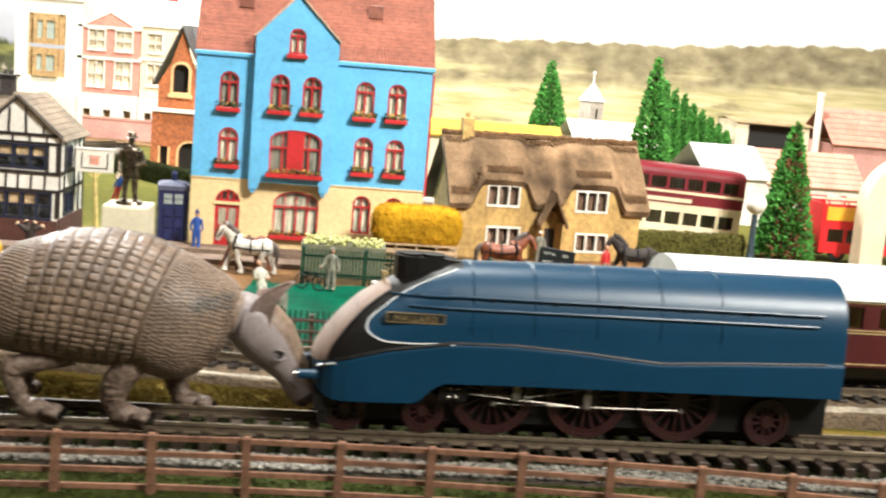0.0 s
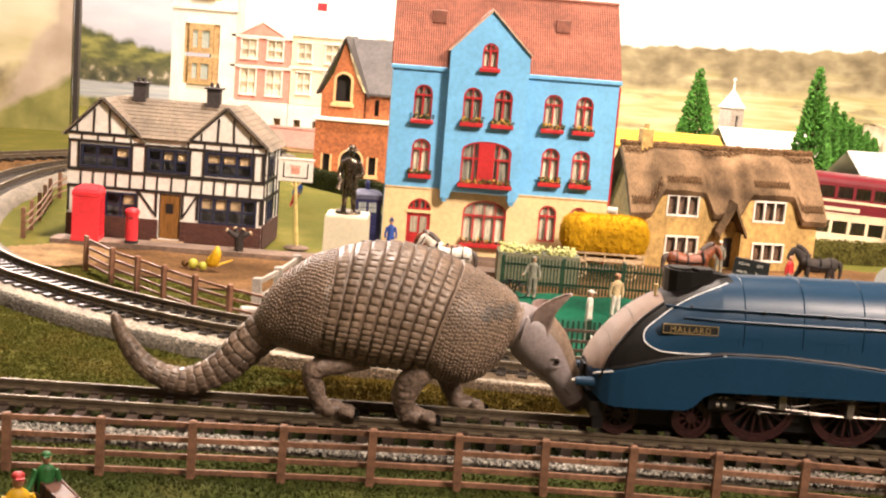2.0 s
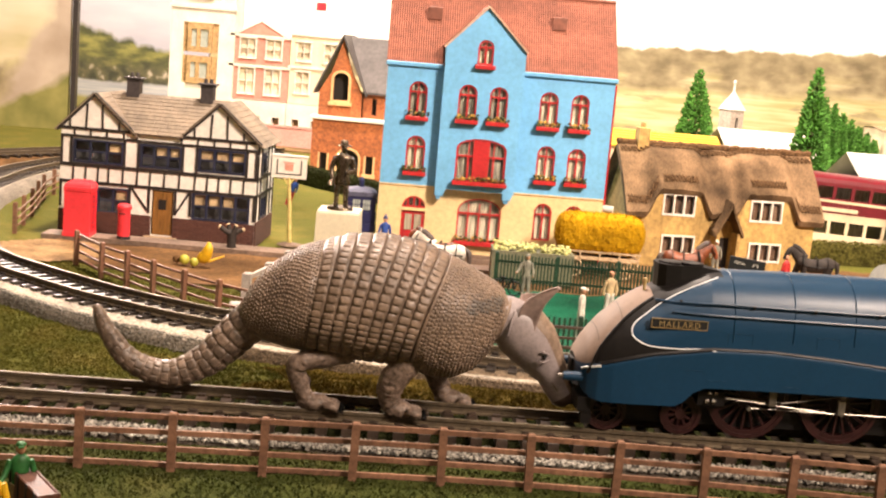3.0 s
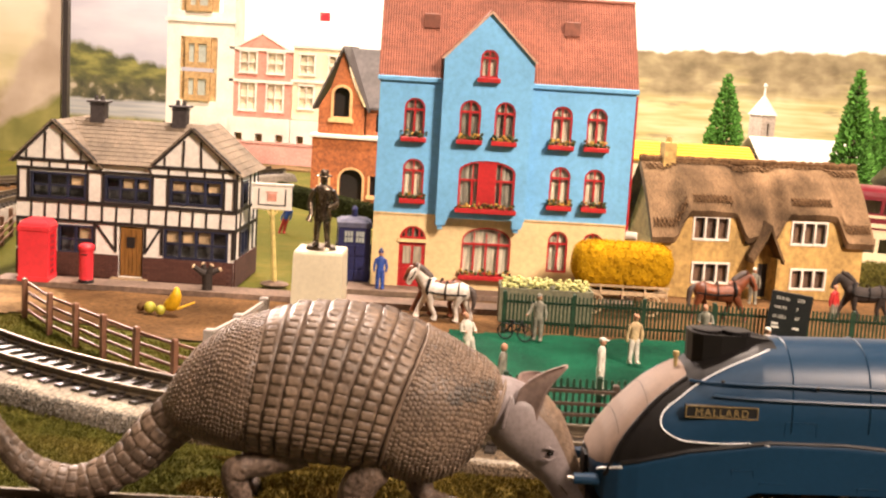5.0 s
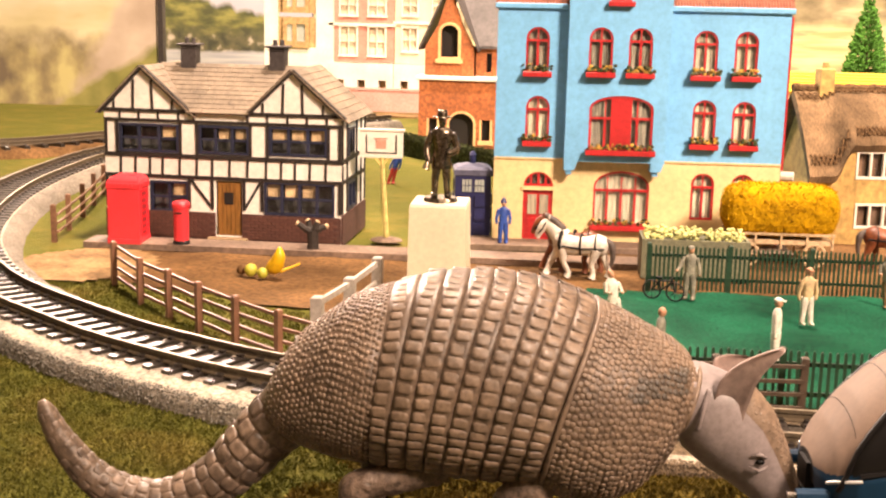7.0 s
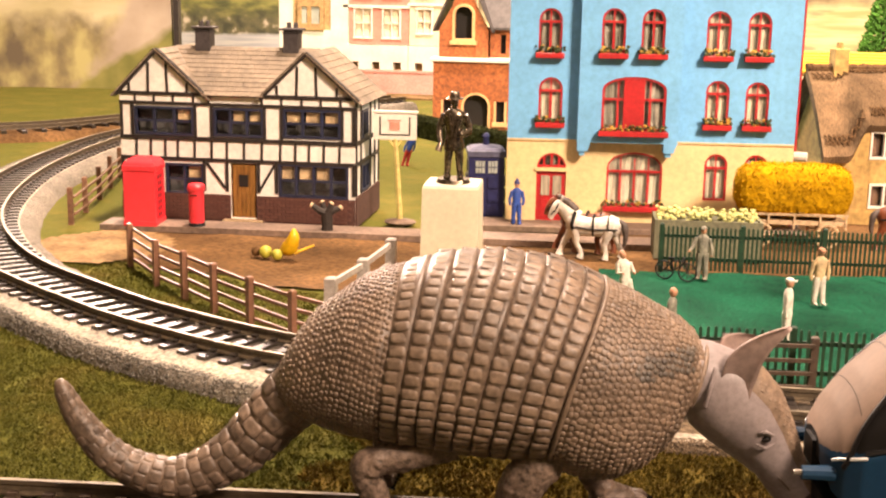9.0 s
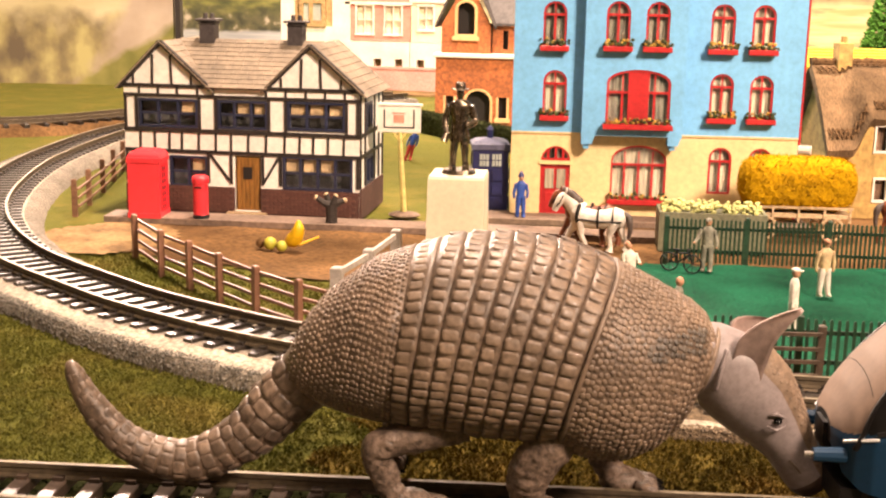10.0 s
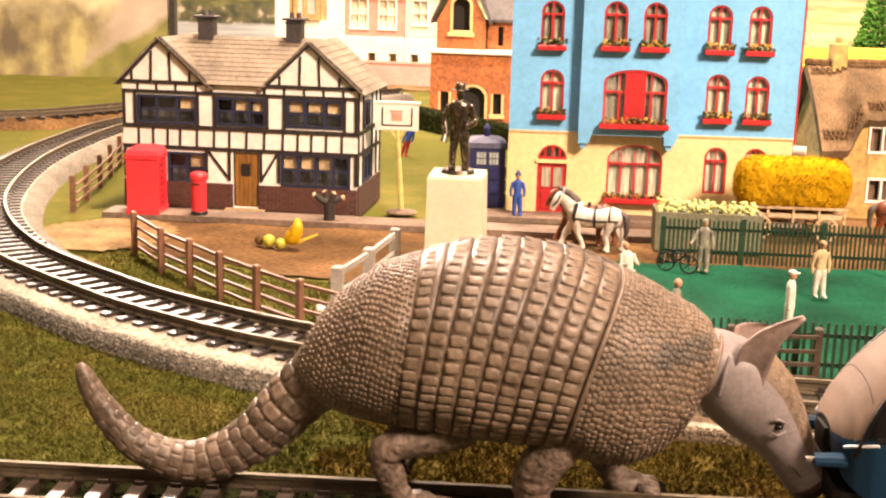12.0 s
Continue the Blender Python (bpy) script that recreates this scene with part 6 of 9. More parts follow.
        for side in (1, -1):
            count = 21
            for k in range(count):
                a = side * (0.04 + (2.42 - 0.04) * (k + 0.5) / count) + jitter(rng, 0.006)
                c, n = body(sc, a, 0.00026), normal(sc, a)
                along = body(sc + 0.001, a) - body(sc - 0.001, a)
                span = (body(sc, a + 0.0547) - body(sc, a - 0.0547)).length / 2
                grow = 0.88 + 0.16 * rng.random()
                tilt = (n + along.normalized() * (0.10 + jitter(rng, 0.10)) + Vector((0, 0, 0.05 + jitter(rng, 0.10)))).normalized()
                b = Build()
                scute(b, c + along.normalized() * jitter(rng, 0.00012), tilt, along, half * 0.93 * grow, span * 0.96 * grow, (0.00016 + 0.00026 * rng.random()) * min(1.0, 0.25 + 0.8 * abs(a)), 0, 12, 0.44)
                part("plate", b, SHELL, band, smooth=True)
    # head
    spine = [(0.0225, 0.0360, 0.0072, 0.0072), (0.0290, 0.0354, 0.0072, 0.0080), (0.0340, 0.0328, 0.0072, 0.0094), (0.0386, 0.0283, 0.0066, 0.0088), (0.0423, 0.0236, 0.0056, 0.0070),
             (0.0456, 0.0188, 0.0045, 0.0052), (0.0480, 0.0146, 0.0041, 0.0046), (0.0500, 0.0118, 0.0038, 0.0043), (0.0513, 0.0101, 0.0026, 0.0031)]
    fine = [[lerp(range(9), [p[q] for p in spine], i / 4) for q in range(4)] for i in range(33)]
    rings = []
    for i, (x, z, w, h) in enumerate(fine):
        xa, za = fine[max(i - 3, 0)][:2]
        xb, zb = fine[min(i + 3, 32)][:2]
        d = Vector((xb - xa, 0, zb - za)).normalized()
        up = Vector((-d.z, 0, d.x))
        up = up if up.z > 0 else -up
        ring = []
        for j in range(32):
            g = 2 * math.pi * j / 32
            cc = math.cos(g)
            wob = 1 + 0.035 * noise.noise((x * 220, cc * 2, math.sin(g) * 2)) + (0.045 if cc > 0.62 and 8 < i else 0)
            ring.append(Vector((x, 0, z)) + up * (h * cc * wob * (0.9 if cc > 0 else 1.0)) + Vector((0, -w * math.sin(g) * wob, 0)))
        rings.append(ring)
    b = Build()
    b.loft(rings, 2)
    for k in range(32 * 32):
        i, j = divmod(k, 32)
        if math.cos(2 * math.pi * (j + 0.5) / 32) > 0.50 and i >= 8:
            b.m[k] = 0
        elif i > 26:
            b.m[k] = 3
    for i in range(34):
        t = 0.26 + 0.62 * i / 33
        f = t * 32
        k = min(int(f), 31)
        x, z, w, h = (fine[k][q] + (fine[k + 1][q] - fine[k][q]) * (f - k) for q in range(4))
        d = (Vector((fine[min(k + 3, 32)][0], 0, fine[min(k + 3, 32)][1])) - Vector((fine[max(k - 3, 0)][0], 0, fine[max(k - 3, 0)][1]))).normalized()
        up = Vector((-d.z, 0, d.x))
        up = up if up.z > 0 else -up
        for q in range(-5, 6):
            g = (q + 0.5 * (i % 2) - 0.25) * 0.185
            if abs(g) > 0.80:
                continue
            n = (up * math.cos(g) + Vector((0, -math.sin(g), 0))).normalized()
            c = Vector((x, 0, z)) + up * (h * 0.9 * 1.045 * math.cos(g)) + Vector((0, -w * 1.045 * math.sin(g), 0))
            scute(b, c, n, d, 0.00048, 0.00054, 0.00007, 0, 6, 1.0, rng.random())
    for k in range(2):
        x0 = 0.0272 + 0.0026 * k
        b.tube(spline([(x0 + 0.0016, -0.0062, 0.0405 - 0.0012 * k), (x0 + 0.0004, -0.0078, 0.0362 - 0.0010 * k), (x0 - 0.0002, -0.0070, 0.0315)], 5), 0.0004, 8, 2)
    b.tube([(0.0399, -0.0064, 0.0265), (0.0413, -0.0066, 0.0271), (0.0430, -0.0060, 0.0262)], [0.0002, 0.00045, 0.0002], 8, 2)
    b.tube([(0.0397, -0.0064, 0.0245), (0.0415, -0.0066, 0.0238), (0.0432, -0.0059, 0.0246)], [0.0002, 0.00035, 0.0002], 8, 2)
    b.tube([(0.0484, -0.0034, 0.0128), (0.0466, -0.0041, 0.0152), (0.0448, -0.0046, 0.0172)], [0.0002, 0.00025, 0.0002], 5, 1)
    head = part("head", b, (SHELL, SHELL_DARK, SKIN, NOSE_DARK), root, "smooth grey head with a scaly brown brow", smooth=True)
    for s in (-1, 1):
        b = Build()
        b.ball((0.0417, 0.0059 * s, 0.0254), (0.0009, 0.0007, 0.0006), 12, 8)
        part("eye", b, EYE_BLACK, head, "small glossy black eye", smooth=True)
    # ears: slim curved leaves, hollow in front
    for side, r0, tip, bow in ((-1, (0.0350, -0.0052, 0.0318), (0.0440, -0.0074, 0.0480), 0.0030), (1, (0.0352, 0.0024, 0.0368), (0.0405, 0.0046, 0.0425), 0.0020)):
        r0, tip = Vector(r0), Vector(tip)
        axis = tip - r0
        acr = Vector((axis.z, 0, -axis.x)).normalized()
        deep = axis.cross(acr).normalized()
        rings = []
        for i in range(17):
            t = i / 16
            w = lerp([0, 0.15, 0.4, 0.65, 0.85, 1.0], [0.0014, 0.0031, 0.0032, 0.0022, 0.0013, 0.0004], t)
            mid = r0 + axis * t - acr * (bow * math.sin(math.pi * t))
            ring = []
            for j in range(9):
                q = -1 + 2 * j / 8
                ring.append(mid + acr * (w * q) + deep * (0.0013 * (1 - q * q) * (1 - 0.5 * t)))
            for j in range(8, -1, -1):
                q = -1 + 2 * j / 8
                ring.append(mid + acr * (w * q * 1.05) + deep * (0.0013 * (1 - q * q) * (1 - 0.5 * t) - 0.0009))
            rings.append(ring)
        b = Build()
        b.loft(rings, 0)
        part("ear", b, EAR_SKIN, head, "slim pointed pinkish-grey ear", smooth=True)

    # legs and feet
    def leg(pts, radii, foot, size=1.0):
        b = Build()
        pts = spline(pts, 12)
        rad = [lerp(range(len(radii)), radii, i / 12) * 0.82 for i in range(len(pts))]
        b.tube(pts, rad, 30)
        (x, y, z) = foot
        b.ball((x - 0.0008, y, z + 0.0020), (0.0046 * size, 0.0036, 0.0028), 26, 16)
        for v in range(len(b.v)):
            p = Vector(b.v[v])
            w = noise.noise_vector(p * 330) * 0.00030 + noise.noise_vector(p * 1000) * 0.00042 + noise.noise_vector(p * 2100) * 0.00026
            b.v[v] = tuple(p + w)
        ob = part("leg", b, LEG_SKIN, root, "wrinkled brown-grey leg and foot", smooth=True)
        for k in range(4):
            dy = -0.0027 + 0.0018 * k
            b = Build()
            b.tube([(x + 0.0016 * size, y + dy, z + 0.0020), (x + 0.0050 * size, y + dy * 1.25, z + 0.0015), (x + 0.0064 * size, y + dy * 1.3, z + 0.0007)], [0.0012, 0.0011, 0.0007], 8)
            part("toe", b, LEG_SKIN, ob, smooth=True)
            b = Build()
            b.tube([(x + 0.0060 * size, y + dy * 1.3, z + 0.0009), (x + 0.0070 * size, y + dy * 1.31, z + 0.0007), (x + 0.0080 * size, y + dy * 1.32, z + 0.0002)], [0.0008, 0.0006, 0.0002], 7)
            part("claw", b, EYE_BLACK, ob)

    leg([(-0.0170, -0.0105, 0.0235), (-0.0260, -0.0125, 0.0214), (-0.0335, -0.0128, 0.0192), (-0.0326, -0.0120, 0.0140), (-0.0310, -0.0112, 0.0095), (-0.0292, -0.0108, 0.0068)], [0.0036, 0.0034, 0.0037, 0.0032, 0.0031, 0.0033], (-0.0264, -0.0108, 0.0052))
    leg([(0.0010, -0.0115, 0.0255), (-0.0008, -0.0128, 0.0215), (-0.0038, -0.0127, 0.0172), (-0.0052, -0.0121, 0.0130), (-0.0046, -0.0116, 0.0090), (-0.0032, -0.0115, 0.0066)], [0.0056, 0.0052, 0.0051, 0.0047, 0.0037, 0.0034], (-0.0012, -0.0115, 0.0052))
    leg([(0.0075, 0.0095, 0.0245), (0.0085, 0.0095, 0.0175), (0.0100, 0.0092, 0.0118), (0.0122, 0.0088, 0.0076), (0.0135, 0.0086, 0.0056)], [0.0062, 0.0050, 0.0040, 0.0034, 0.0031], (0.0152, 0.0085, 0.0040))
    leg([(-0.0250, 0.0095, 0.0240), (-0.0315, 0.0105, 0.0190), (-0.0338, 0.0110, 0.0135), (-0.0342, 0.0112, 0.0092), (-0.0342, 0.0115, 0.0066)], [0.0034, 0.0028, 0.0025, 0.0024, 0.0024], (-0.0338, 0.0115, 0.0052), 0.4)
    # tail: tapering, with rings of plates
    tail = spline([(-0.0480, 0.0, 0.0300), (-0.0545, -0.0006, 0.0232), (-0.0625, -0.0015, 0.0152), (-0.0735, -0.0030, 0.0104), (-0.0848, -0.0045, 0.0142), (-0.0920, -0.0055, 0.0228), (-0.0958, -0.0060, 0.0312)], 6)
    RT = ([0, 0.15, 0.35, 0.55, 0.8, 0.95, 1], [0.0064, 0.0060, 0.0048, 0.0040, 0.0029, 0.0018, 0.0007])
    n = len(tail)
    b = Build()
    b.tube(tail, [lerp(*RT, i / (n - 1)) for i in range(n)], 16, 1)
    tail_core = part("tail", b, mats, root, "tapering tail ringed with oblong plates", smooth=True)
    pos = resample(tail, 0.0001)
    run, row = 0.004, 0
    while run < len(pos) * 0.0001 - 0.0015:
        k = int(run / 0.0001)
        r = lerp(*RT, k / len(pos))
        step = 0.0016 + 0.32 * r
        d = (pos[min(k + 6, len(pos) - 1)] - pos[max(k - 6, 0)]).normalized()
        sidev = Vector((0, 1, 0))
        up = d.cross(sidev).normalized()
        for q in range(9):
            g = 2 * math.pi * (q + 0.5 * (row % 2)) / 9
            nn = (sidev * math.cos(g) + up * math.sin(g)).normalized()
            b = Build()
            scute(b, pos[k] + nn * r * 0.96 + d * jitter(rng, 0.0003), (nn + d * jitter(rng, 0.12) + up * jitter(rng, 0.12)).normalized(), d, step * (0.43 + 0.08 * rng.random()), r * math.sin(math.pi / 9) * (0.90 + 0.12 * rng.random()), 0.00018 + 0.035 * r, 0, 12, 0.42 + 0.15 * rng.random())
            part("plate", b, TAIL_PLATE, tail_core, smooth=True)
        run += step
        row += 1


armadillo()


# ---- the blue streamlined locomotive ----
def locomotive():
    L = thing("steam_locomotive", nearer((-0.0533, -0.0181, 0.1175), 0.948, pose(0, 0.3450, 0.0, 0, 0, 8)), "glossy blue streamlined model steam locomotive with a black and silver nose", "locomotive")
    HW = 0.0155
    END = 0.128
    TOPU = [-0.0356, -0.0345, -0.0320, -0.0270, -0.0210, -0.0150, -0.0080, 0.0000, 0.0050, 0.0300, 0.0700, END]
    TOPZ = [0.0280, 0.0302, 0.0340, 0.0396, 0.0448, 0.0488, 0.0526, 0.0558, 0.0570, 0.0577, 0.0581, 0.0583]
    WU = [-0.0356, -0.0345, -0.0325, -0.0290, -0.0240, -0.0170, -0.0080, 0.02]
    WW = [0.0052, 0.0091, 0.0117, 0.0137, 0.0148, 0.0154, 0.0155, 0.0155]

    def low(u):
        return lerp([-0.0356, -0.0340, -0.0310, -0.0270, -0.0040, -0.0015, 0.0015, 0.0050, 0.02, 0.128], [0.0235, 0.0195, 0.0172, 0.0166, 0.0170, 0.0182, 0.0215, 0.0232, 0.0234, 0.0236], u)

    def wave(u):
        return lerp([-0.0356, -0.0250, -0.0120, 0.0070, 0.0250, 0.0450, 0.0700, 0.0950, END], [0.0258, 0.0288, 0.0322, 0.0350, 0.0352, 0.0340, 0.0318, 0.0330, 0.0340], u)

    def skin(u, t):
        """t from 0 at the lower near edge, over the top at 0.5, to 1 at the lower far edge."""
        zt, zb, w = lerp(TOPU, TOPZ, u), low(u), lerp(WU, WW, u)
        far = t > 0.5
        t = 1 - t if far else t
        r = min(0.018, (zt - zb) * 0.55)
        zs = zt - r
        k = 0.26
        if t < k:
            z = zb + (zs - zb) * t / k
            y = w
        else:
            a = (t - k) / (0.5 - k) * math.pi / 2
            y, z = w * math.cos(a) ** 0.82, zs + r * math.sin(a) ** 0.95
        ease = min(max((wave(u) + 0.0008 - z) / 0.0016, 0.0), 1.0)
        y += 0.0005 * ease * ease * (3 - 2 * ease) - 0.05 * max(0.0, min(z, zs) - wave(u))
        x = u if u > -0.019 else -0.019 + 0.86 * (u + 0.019)
        return Vector((x, HW - y if not far else HW + y, z))

    CU = [0.0080, -0.0005, -0.0089, -0.0143, -0.0177, -0.0187, -0.0177, -0.0143, -0.0105]
    CZ = [0.0560, 0.0528, 0.0484, 0.0442, 0.0413, 0.0388, 0.0369, 0.0352, 0.0348]

    def zone(u, y, z):
        if u > 0.0095:
            return 0
        d = abs(y - HW)
        if z < wave(u) + 0.0002:
            return 0
        edge = lerp(list(reversed(CZ)), list(reversed(CU)), z) if z > 0.0347 else -0.0105
        if u > edge and z > 0.0347:
            return 0
        if z < 0.0347 and u > 0.006:
            return 0
        strip = lerp([-0.0356, -0.030, -0.022, -0.012, -0.004, 0.004], [0.0130, 0.0122, 0.0105, 0.0082, 0.0060, 0.0040], u)
        zt = lerp(TOPU, TOPZ, u)
        if d < strip and zt - z < 0.011 and u < -0.0120:
            return 2
        return 1

    us = [-0.0356, -0.0352] + [-0.0345 + 0.00045 * i for i in range(92)]
    us += [us[-1] + (END - us[-1]) * i / 40 for i in range(1, 41)]
    ts = [i / 160 for i in range(161)]
    b = Build()
    grid = [[skin(u, t) for t in ts] for u in us]
    b.loft(grid, 0, caps=False, closed=False)
    for k, f in enumerate(b.f):
        c = sum((Vector(b.v[i]) for i in f), Vector()) / len(f)
        b.m[k] = zone(c.x, c.y, c.z)
    b.f.append(tuple(range(len(ts))))
    b.m.append(1)
    k = (len(us) - 1) * len(ts)
    b.f.append(tuple(k + i for i in reversed(range(len(ts)))))
    b.m.append(1)
    ob = part("casing", b, (LOCO_BLUE, LOCO_BLACK, LOCO_SILVER), L, "blue streamlined casing, black and pale silver nose", smooth=True)
    smooth_by_angle(ob, 32)
    # floor that closes the casing
    b = Build()
    b.box(-0.030, END - 0.001, 0.0035, 2 * HW - 0.0035, 0.0245, 0.0250)
    part("floor", b, LOCO_BLACK, L)

    def on_side(u, z, out=0.0002):
        zt, w = lerp(TOPU, TOPZ, u), lerp(WU, WW, u)
        best = min((skin(u, t) for t in [i / 1600 for i in range(801)]), key=lambda p: abs(p.z - z))
        q = best.copy()
        q.y -= out
        return q

    line = spline([(u, 0, z) for u, z in zip(CU, CZ)] + [(-0.004, 0, 0.0347), (0.0030, 0, 0.0351), (0.0072, 0, 0.0348)], 8)
    for side in (0, 1):
        b = Build()
        pts = [on_side(p.x, p.z, 0.0001) for p in line]
        if side:
            pts = [Vector((p.x, 2 * HW - p.y, p.z)) for p in pts]
        pts = [(pts[max(i - 2, 0)] + pts[max(i - 1, 0)] + pts[i] + pts[min(i + 1, len(pts) - 1)] + pts[min(i + 2, len(pts) - 1)]) / 5 for i in range(len(pts))]
        pts = [p + Vector((0, 0.00008 if side else -0.00008, 0)) for p in pts]
        b.tube(pts, [0.0002] * len(pts), 6)
        part("white_lining", b, WHITE_LINE, L, "thin white lining curve")
        b = Build()
        pts = [on_side(-0.0345 + 0.0005 * i, 0.0252 + 0.0024 * (i / 13) ** 0.6, 0.0001) for i in range(14)]
        pts = [(pts[max(i - 2, 0)] + pts[max(i - 1, 0)] + pts[i] + pts[min(i + 1, 13)] + pts[min(i + 2, 13)]) / 5 for i in range(14)]
        if side:
            pts = [Vector((p.x, 2 * HW - p.y, p.z)) for p in pts]
        b.tube(pts, [0.00032] * len(pts), 6)
        part("white_lining", b, WHITE_LINE, L)
    for side in (1, -1):
        b = Build()
        pts = []
        for i in range(40):
            u = -0.0325 + 0.0205 * i / 39
            d = lerp([-0.0356, -0.030, -0.022, -0.012], [0.0130, 0.0122, 0.0105, 0.0082], u)
            q = min((skin(u, 0.25 + 0.25 * k / 400) for k in range(401)), key=lambda p: abs(abs(p.y - HW) - d))
            pts.append(Vector((q.x, HW - side * (HW - q.y), q.z)))
        b.tube(pts, 0.00055, 6, flat=1.0)
        part("nose_edge", b, LOCO_BLACK, L)
    for u in (-0.0290, -0.0215):
        b = Build()
        b.tube([skin(u, 0.5 + 0.012 * (k - 10)) for k in range(21)], 0.00007, 5)
        part("nose_seam", b, LOCO_BLACK, L)
    # wave edge moulding
    for u0, u1, r, m in ((-0.0285, 0.0075, 0.00068, LOCO_BLACK), (0.0075, 0.122, 0.00050, LOCO_BLACK)):
        b = Build()
        us_ = [u0 + (u1 - u0) * i / 40 for i in range(41)]
        edge = [on_side(u, wave(u) + 0.0006, 0.0) for u in us_]
        b.tube([Vector((q.x, q.y, wave(u) + 0.0003)) for u, q in zip(us_, edge)], r, 6)
        part("valance_edge", b, m, L)
    # chimney and its fairing
    b = Build()
    rings = []
    for z, grow in ((0.0470, 0.0), (0.0530, 0.0), (0.0584, 0.0002)):
        ring = []
        for x, y in ((-0.0146, 0.0035), (-0.0150, 0.0), (-0.0146, -0.0035), (-0.0125, -0.0055), (-0.0080, -0.0060), (-0.0020, -0.0055), (0.0060, -0.0020), (0.0085, 0.0), (0.0060, 0.0020), (-0.0020, 0.0055), (-0.0080, 0.0060), (-0.0125, 0.0055)):
            zz = z - max(0, x + 0.002) * (0.18 if z > 0.058 else 0)
            ring.append((x + 0.0045 - grow, HW + y, zz))
        rings.append(ring)
    b.loft(rings, 0)
    ch = part("chimney", b, LOCO_BLACK, L, "low black chimney fairing")
    for x in (-0.0060, 0.0010):
        b = Build()
        b.tube([(x, HW, 0.0570), (x, HW, 0.0588 - max(0, x - 0.0025) * 0.1)], [0.0036, 0.0036], 14, 0)
        b.tube([(x, HW, 0.0587), (x, HW, 0.05885)], [0.0029, 0.0029], 14, 1)
        part("chimney_rim", b, (LOCO_BLACK, DARK), ch)
    b = Build()
    b.tube([(-0.0135, HW - 0.002, 0.0480), (-0.0135, HW - 0.002, 0.0527)], [0.0005, 0.0005], 8)
    b.tube([(-0.0135, HW - 0.002, 0.0521), (-0.0135, HW - 0.002, 0.0532)], [0.0008, 0.0008], 8)
    b.tube([(-0.0125, HW - 0.002, 0.0487), (-0.0110, HW - 0.0005, 0.0495)], [0.0011, 0.0010], 10)
    part("whistle", b, GOLD_LINE, L, "small brass whistle")
    # handrail and pipe
    b = Build()
    pts = [on_side(u, 0.0482 + 0.0008 * min(1, (u + 0.0117) / 0.02), 0.0010) for u in [-0.0117 + 0.004 * i for i in range(34)]]
    b.tube(pts, 0.00036, 6)
    hr = part("handrail", b, LOCO_BLUE, L, "thin blue handrail")
    for u in (-0.0045, 0.0175, 0.0365, 0.0565, 0.0765, 0.0965):
        p = on_side(u, 0.0487, 0.0004)
        b = Build()
        b.ball((p.x, p.y - 0.0005, p.z), 0.0006, 8, 5)
        part("handrail_knob", b, LOCO_BLACK, hr)
    b = Build()
    pts = [on_side(u, 0.0456 + 0.00001 * u, 0.0005) for u in [-0.0066 + 0.005 * i for i in range(26)]]
    b.tube(pts, 0.00042, 6)
    part("side_pipe", b, LOCO_BLUE, L)
    # panel seams and hatches
    for u in (0.0120, 0.0305, 0.0495, 0.0690, 0.0880):
        b = Build()
        pts = [skin(u, t) + Vector((0, -0.00008 if t < 0.3 else 0, 0.00008)) for t in [0.24 + 0.013 * i for i in range(41)]]
        b.tube(pts, 0.00022, 4)
        part("casing_band", b, LOCO_BLUE, L)
    for u0, u1, z0, z1 in ((0.0105, 0.0180, 0.0372, 0.0405), (0.0380, 0.0450, 0.0376, 0.0408), (-0.0015, 0.0038, 0.0272, 0.0285), (0.0055, 0.0115, 0.0250, 0.0257), (0.0290, 0.0340, 0.0246, 0.0252)):
        b = Build()
        b.tube([on_side(u, z, 0.0) for u, z in ((u0, z0), (u0, z1), ((u0 + u1) / 2, z1), (u1, z1), (u1, z0))], 0.00013, 5)
        part("hatch", b, LOCO_BLUE, L)
    # nameplate
    y = on_side(-0.005, 0.0420, 0.0).y
    b = Build()
    b.box(-0.0134, 0.0038, y - 0.0005, y + 0.0008, 0.0407, 0.0436, 0)
    plate = part("nameplate", b, BLACK, L, "black nameplate with gold border and letters")
    b = Build()
    for q in ((-0.0134, 0.0038, 0.0407, 0.0409), (-0.0134, 0.0038, 0.0434, 0.0436), (-0.0134, -0.0132, 0.0409, 0.0434), (0.0036, 0.0038, 0.0409, 0.0434)):
        b.box(q[0], q[1], y - 0.0007, y - 0.0005, q[2], q[3])
    part("border", b, PLATE_GOLD, plate)
    cu = bpy.data.curves.new("lettering", "FONT")
    cu.body, cu.size, cu.align_x, cu.extrude, cu.space_character = "MALLARD", 0.0025, "CENTER", 0.00008, 1.22
    cu.materials.append(PLATE_GOLD)
    letters = new("lettering", cu)
    letters.parent = plate
    letters.matrix_basis = pose(-0.0048, y - 0.0006, 0.0412, 90, 0, 0)
    # buffers, front coupling
    for y in (HW - 0.0100, HW + 0.0100):
        b = Build()
        b.tube([(-0.0315, y, 0.0228), (-0.0375, y, 0.0228)], [0.0015, 0.0013], 10, 0)
        b.tube([(-0.0374, y, 0.0228), (-0.0390, y, 0.0228)], [0.0006, 0.0006], 8, 1)
        part("buffer", b, (LOCO_BLUE, STEEL), L, "blue buffer with a steel shank")
    b = Build()
    b.box(-0.0340, -0.0310, HW - 0.003, HW + 0.003, 0.0215, 0.0265)
    b.box(-0.0325, -0.0285, HW - 0.012, HW + 0.012, 0.0125, 0.0170)
    b.box(-0.0310, -0.0280, HW - 0.0115, HW - 0.0085, 0.0085, 0.0130)
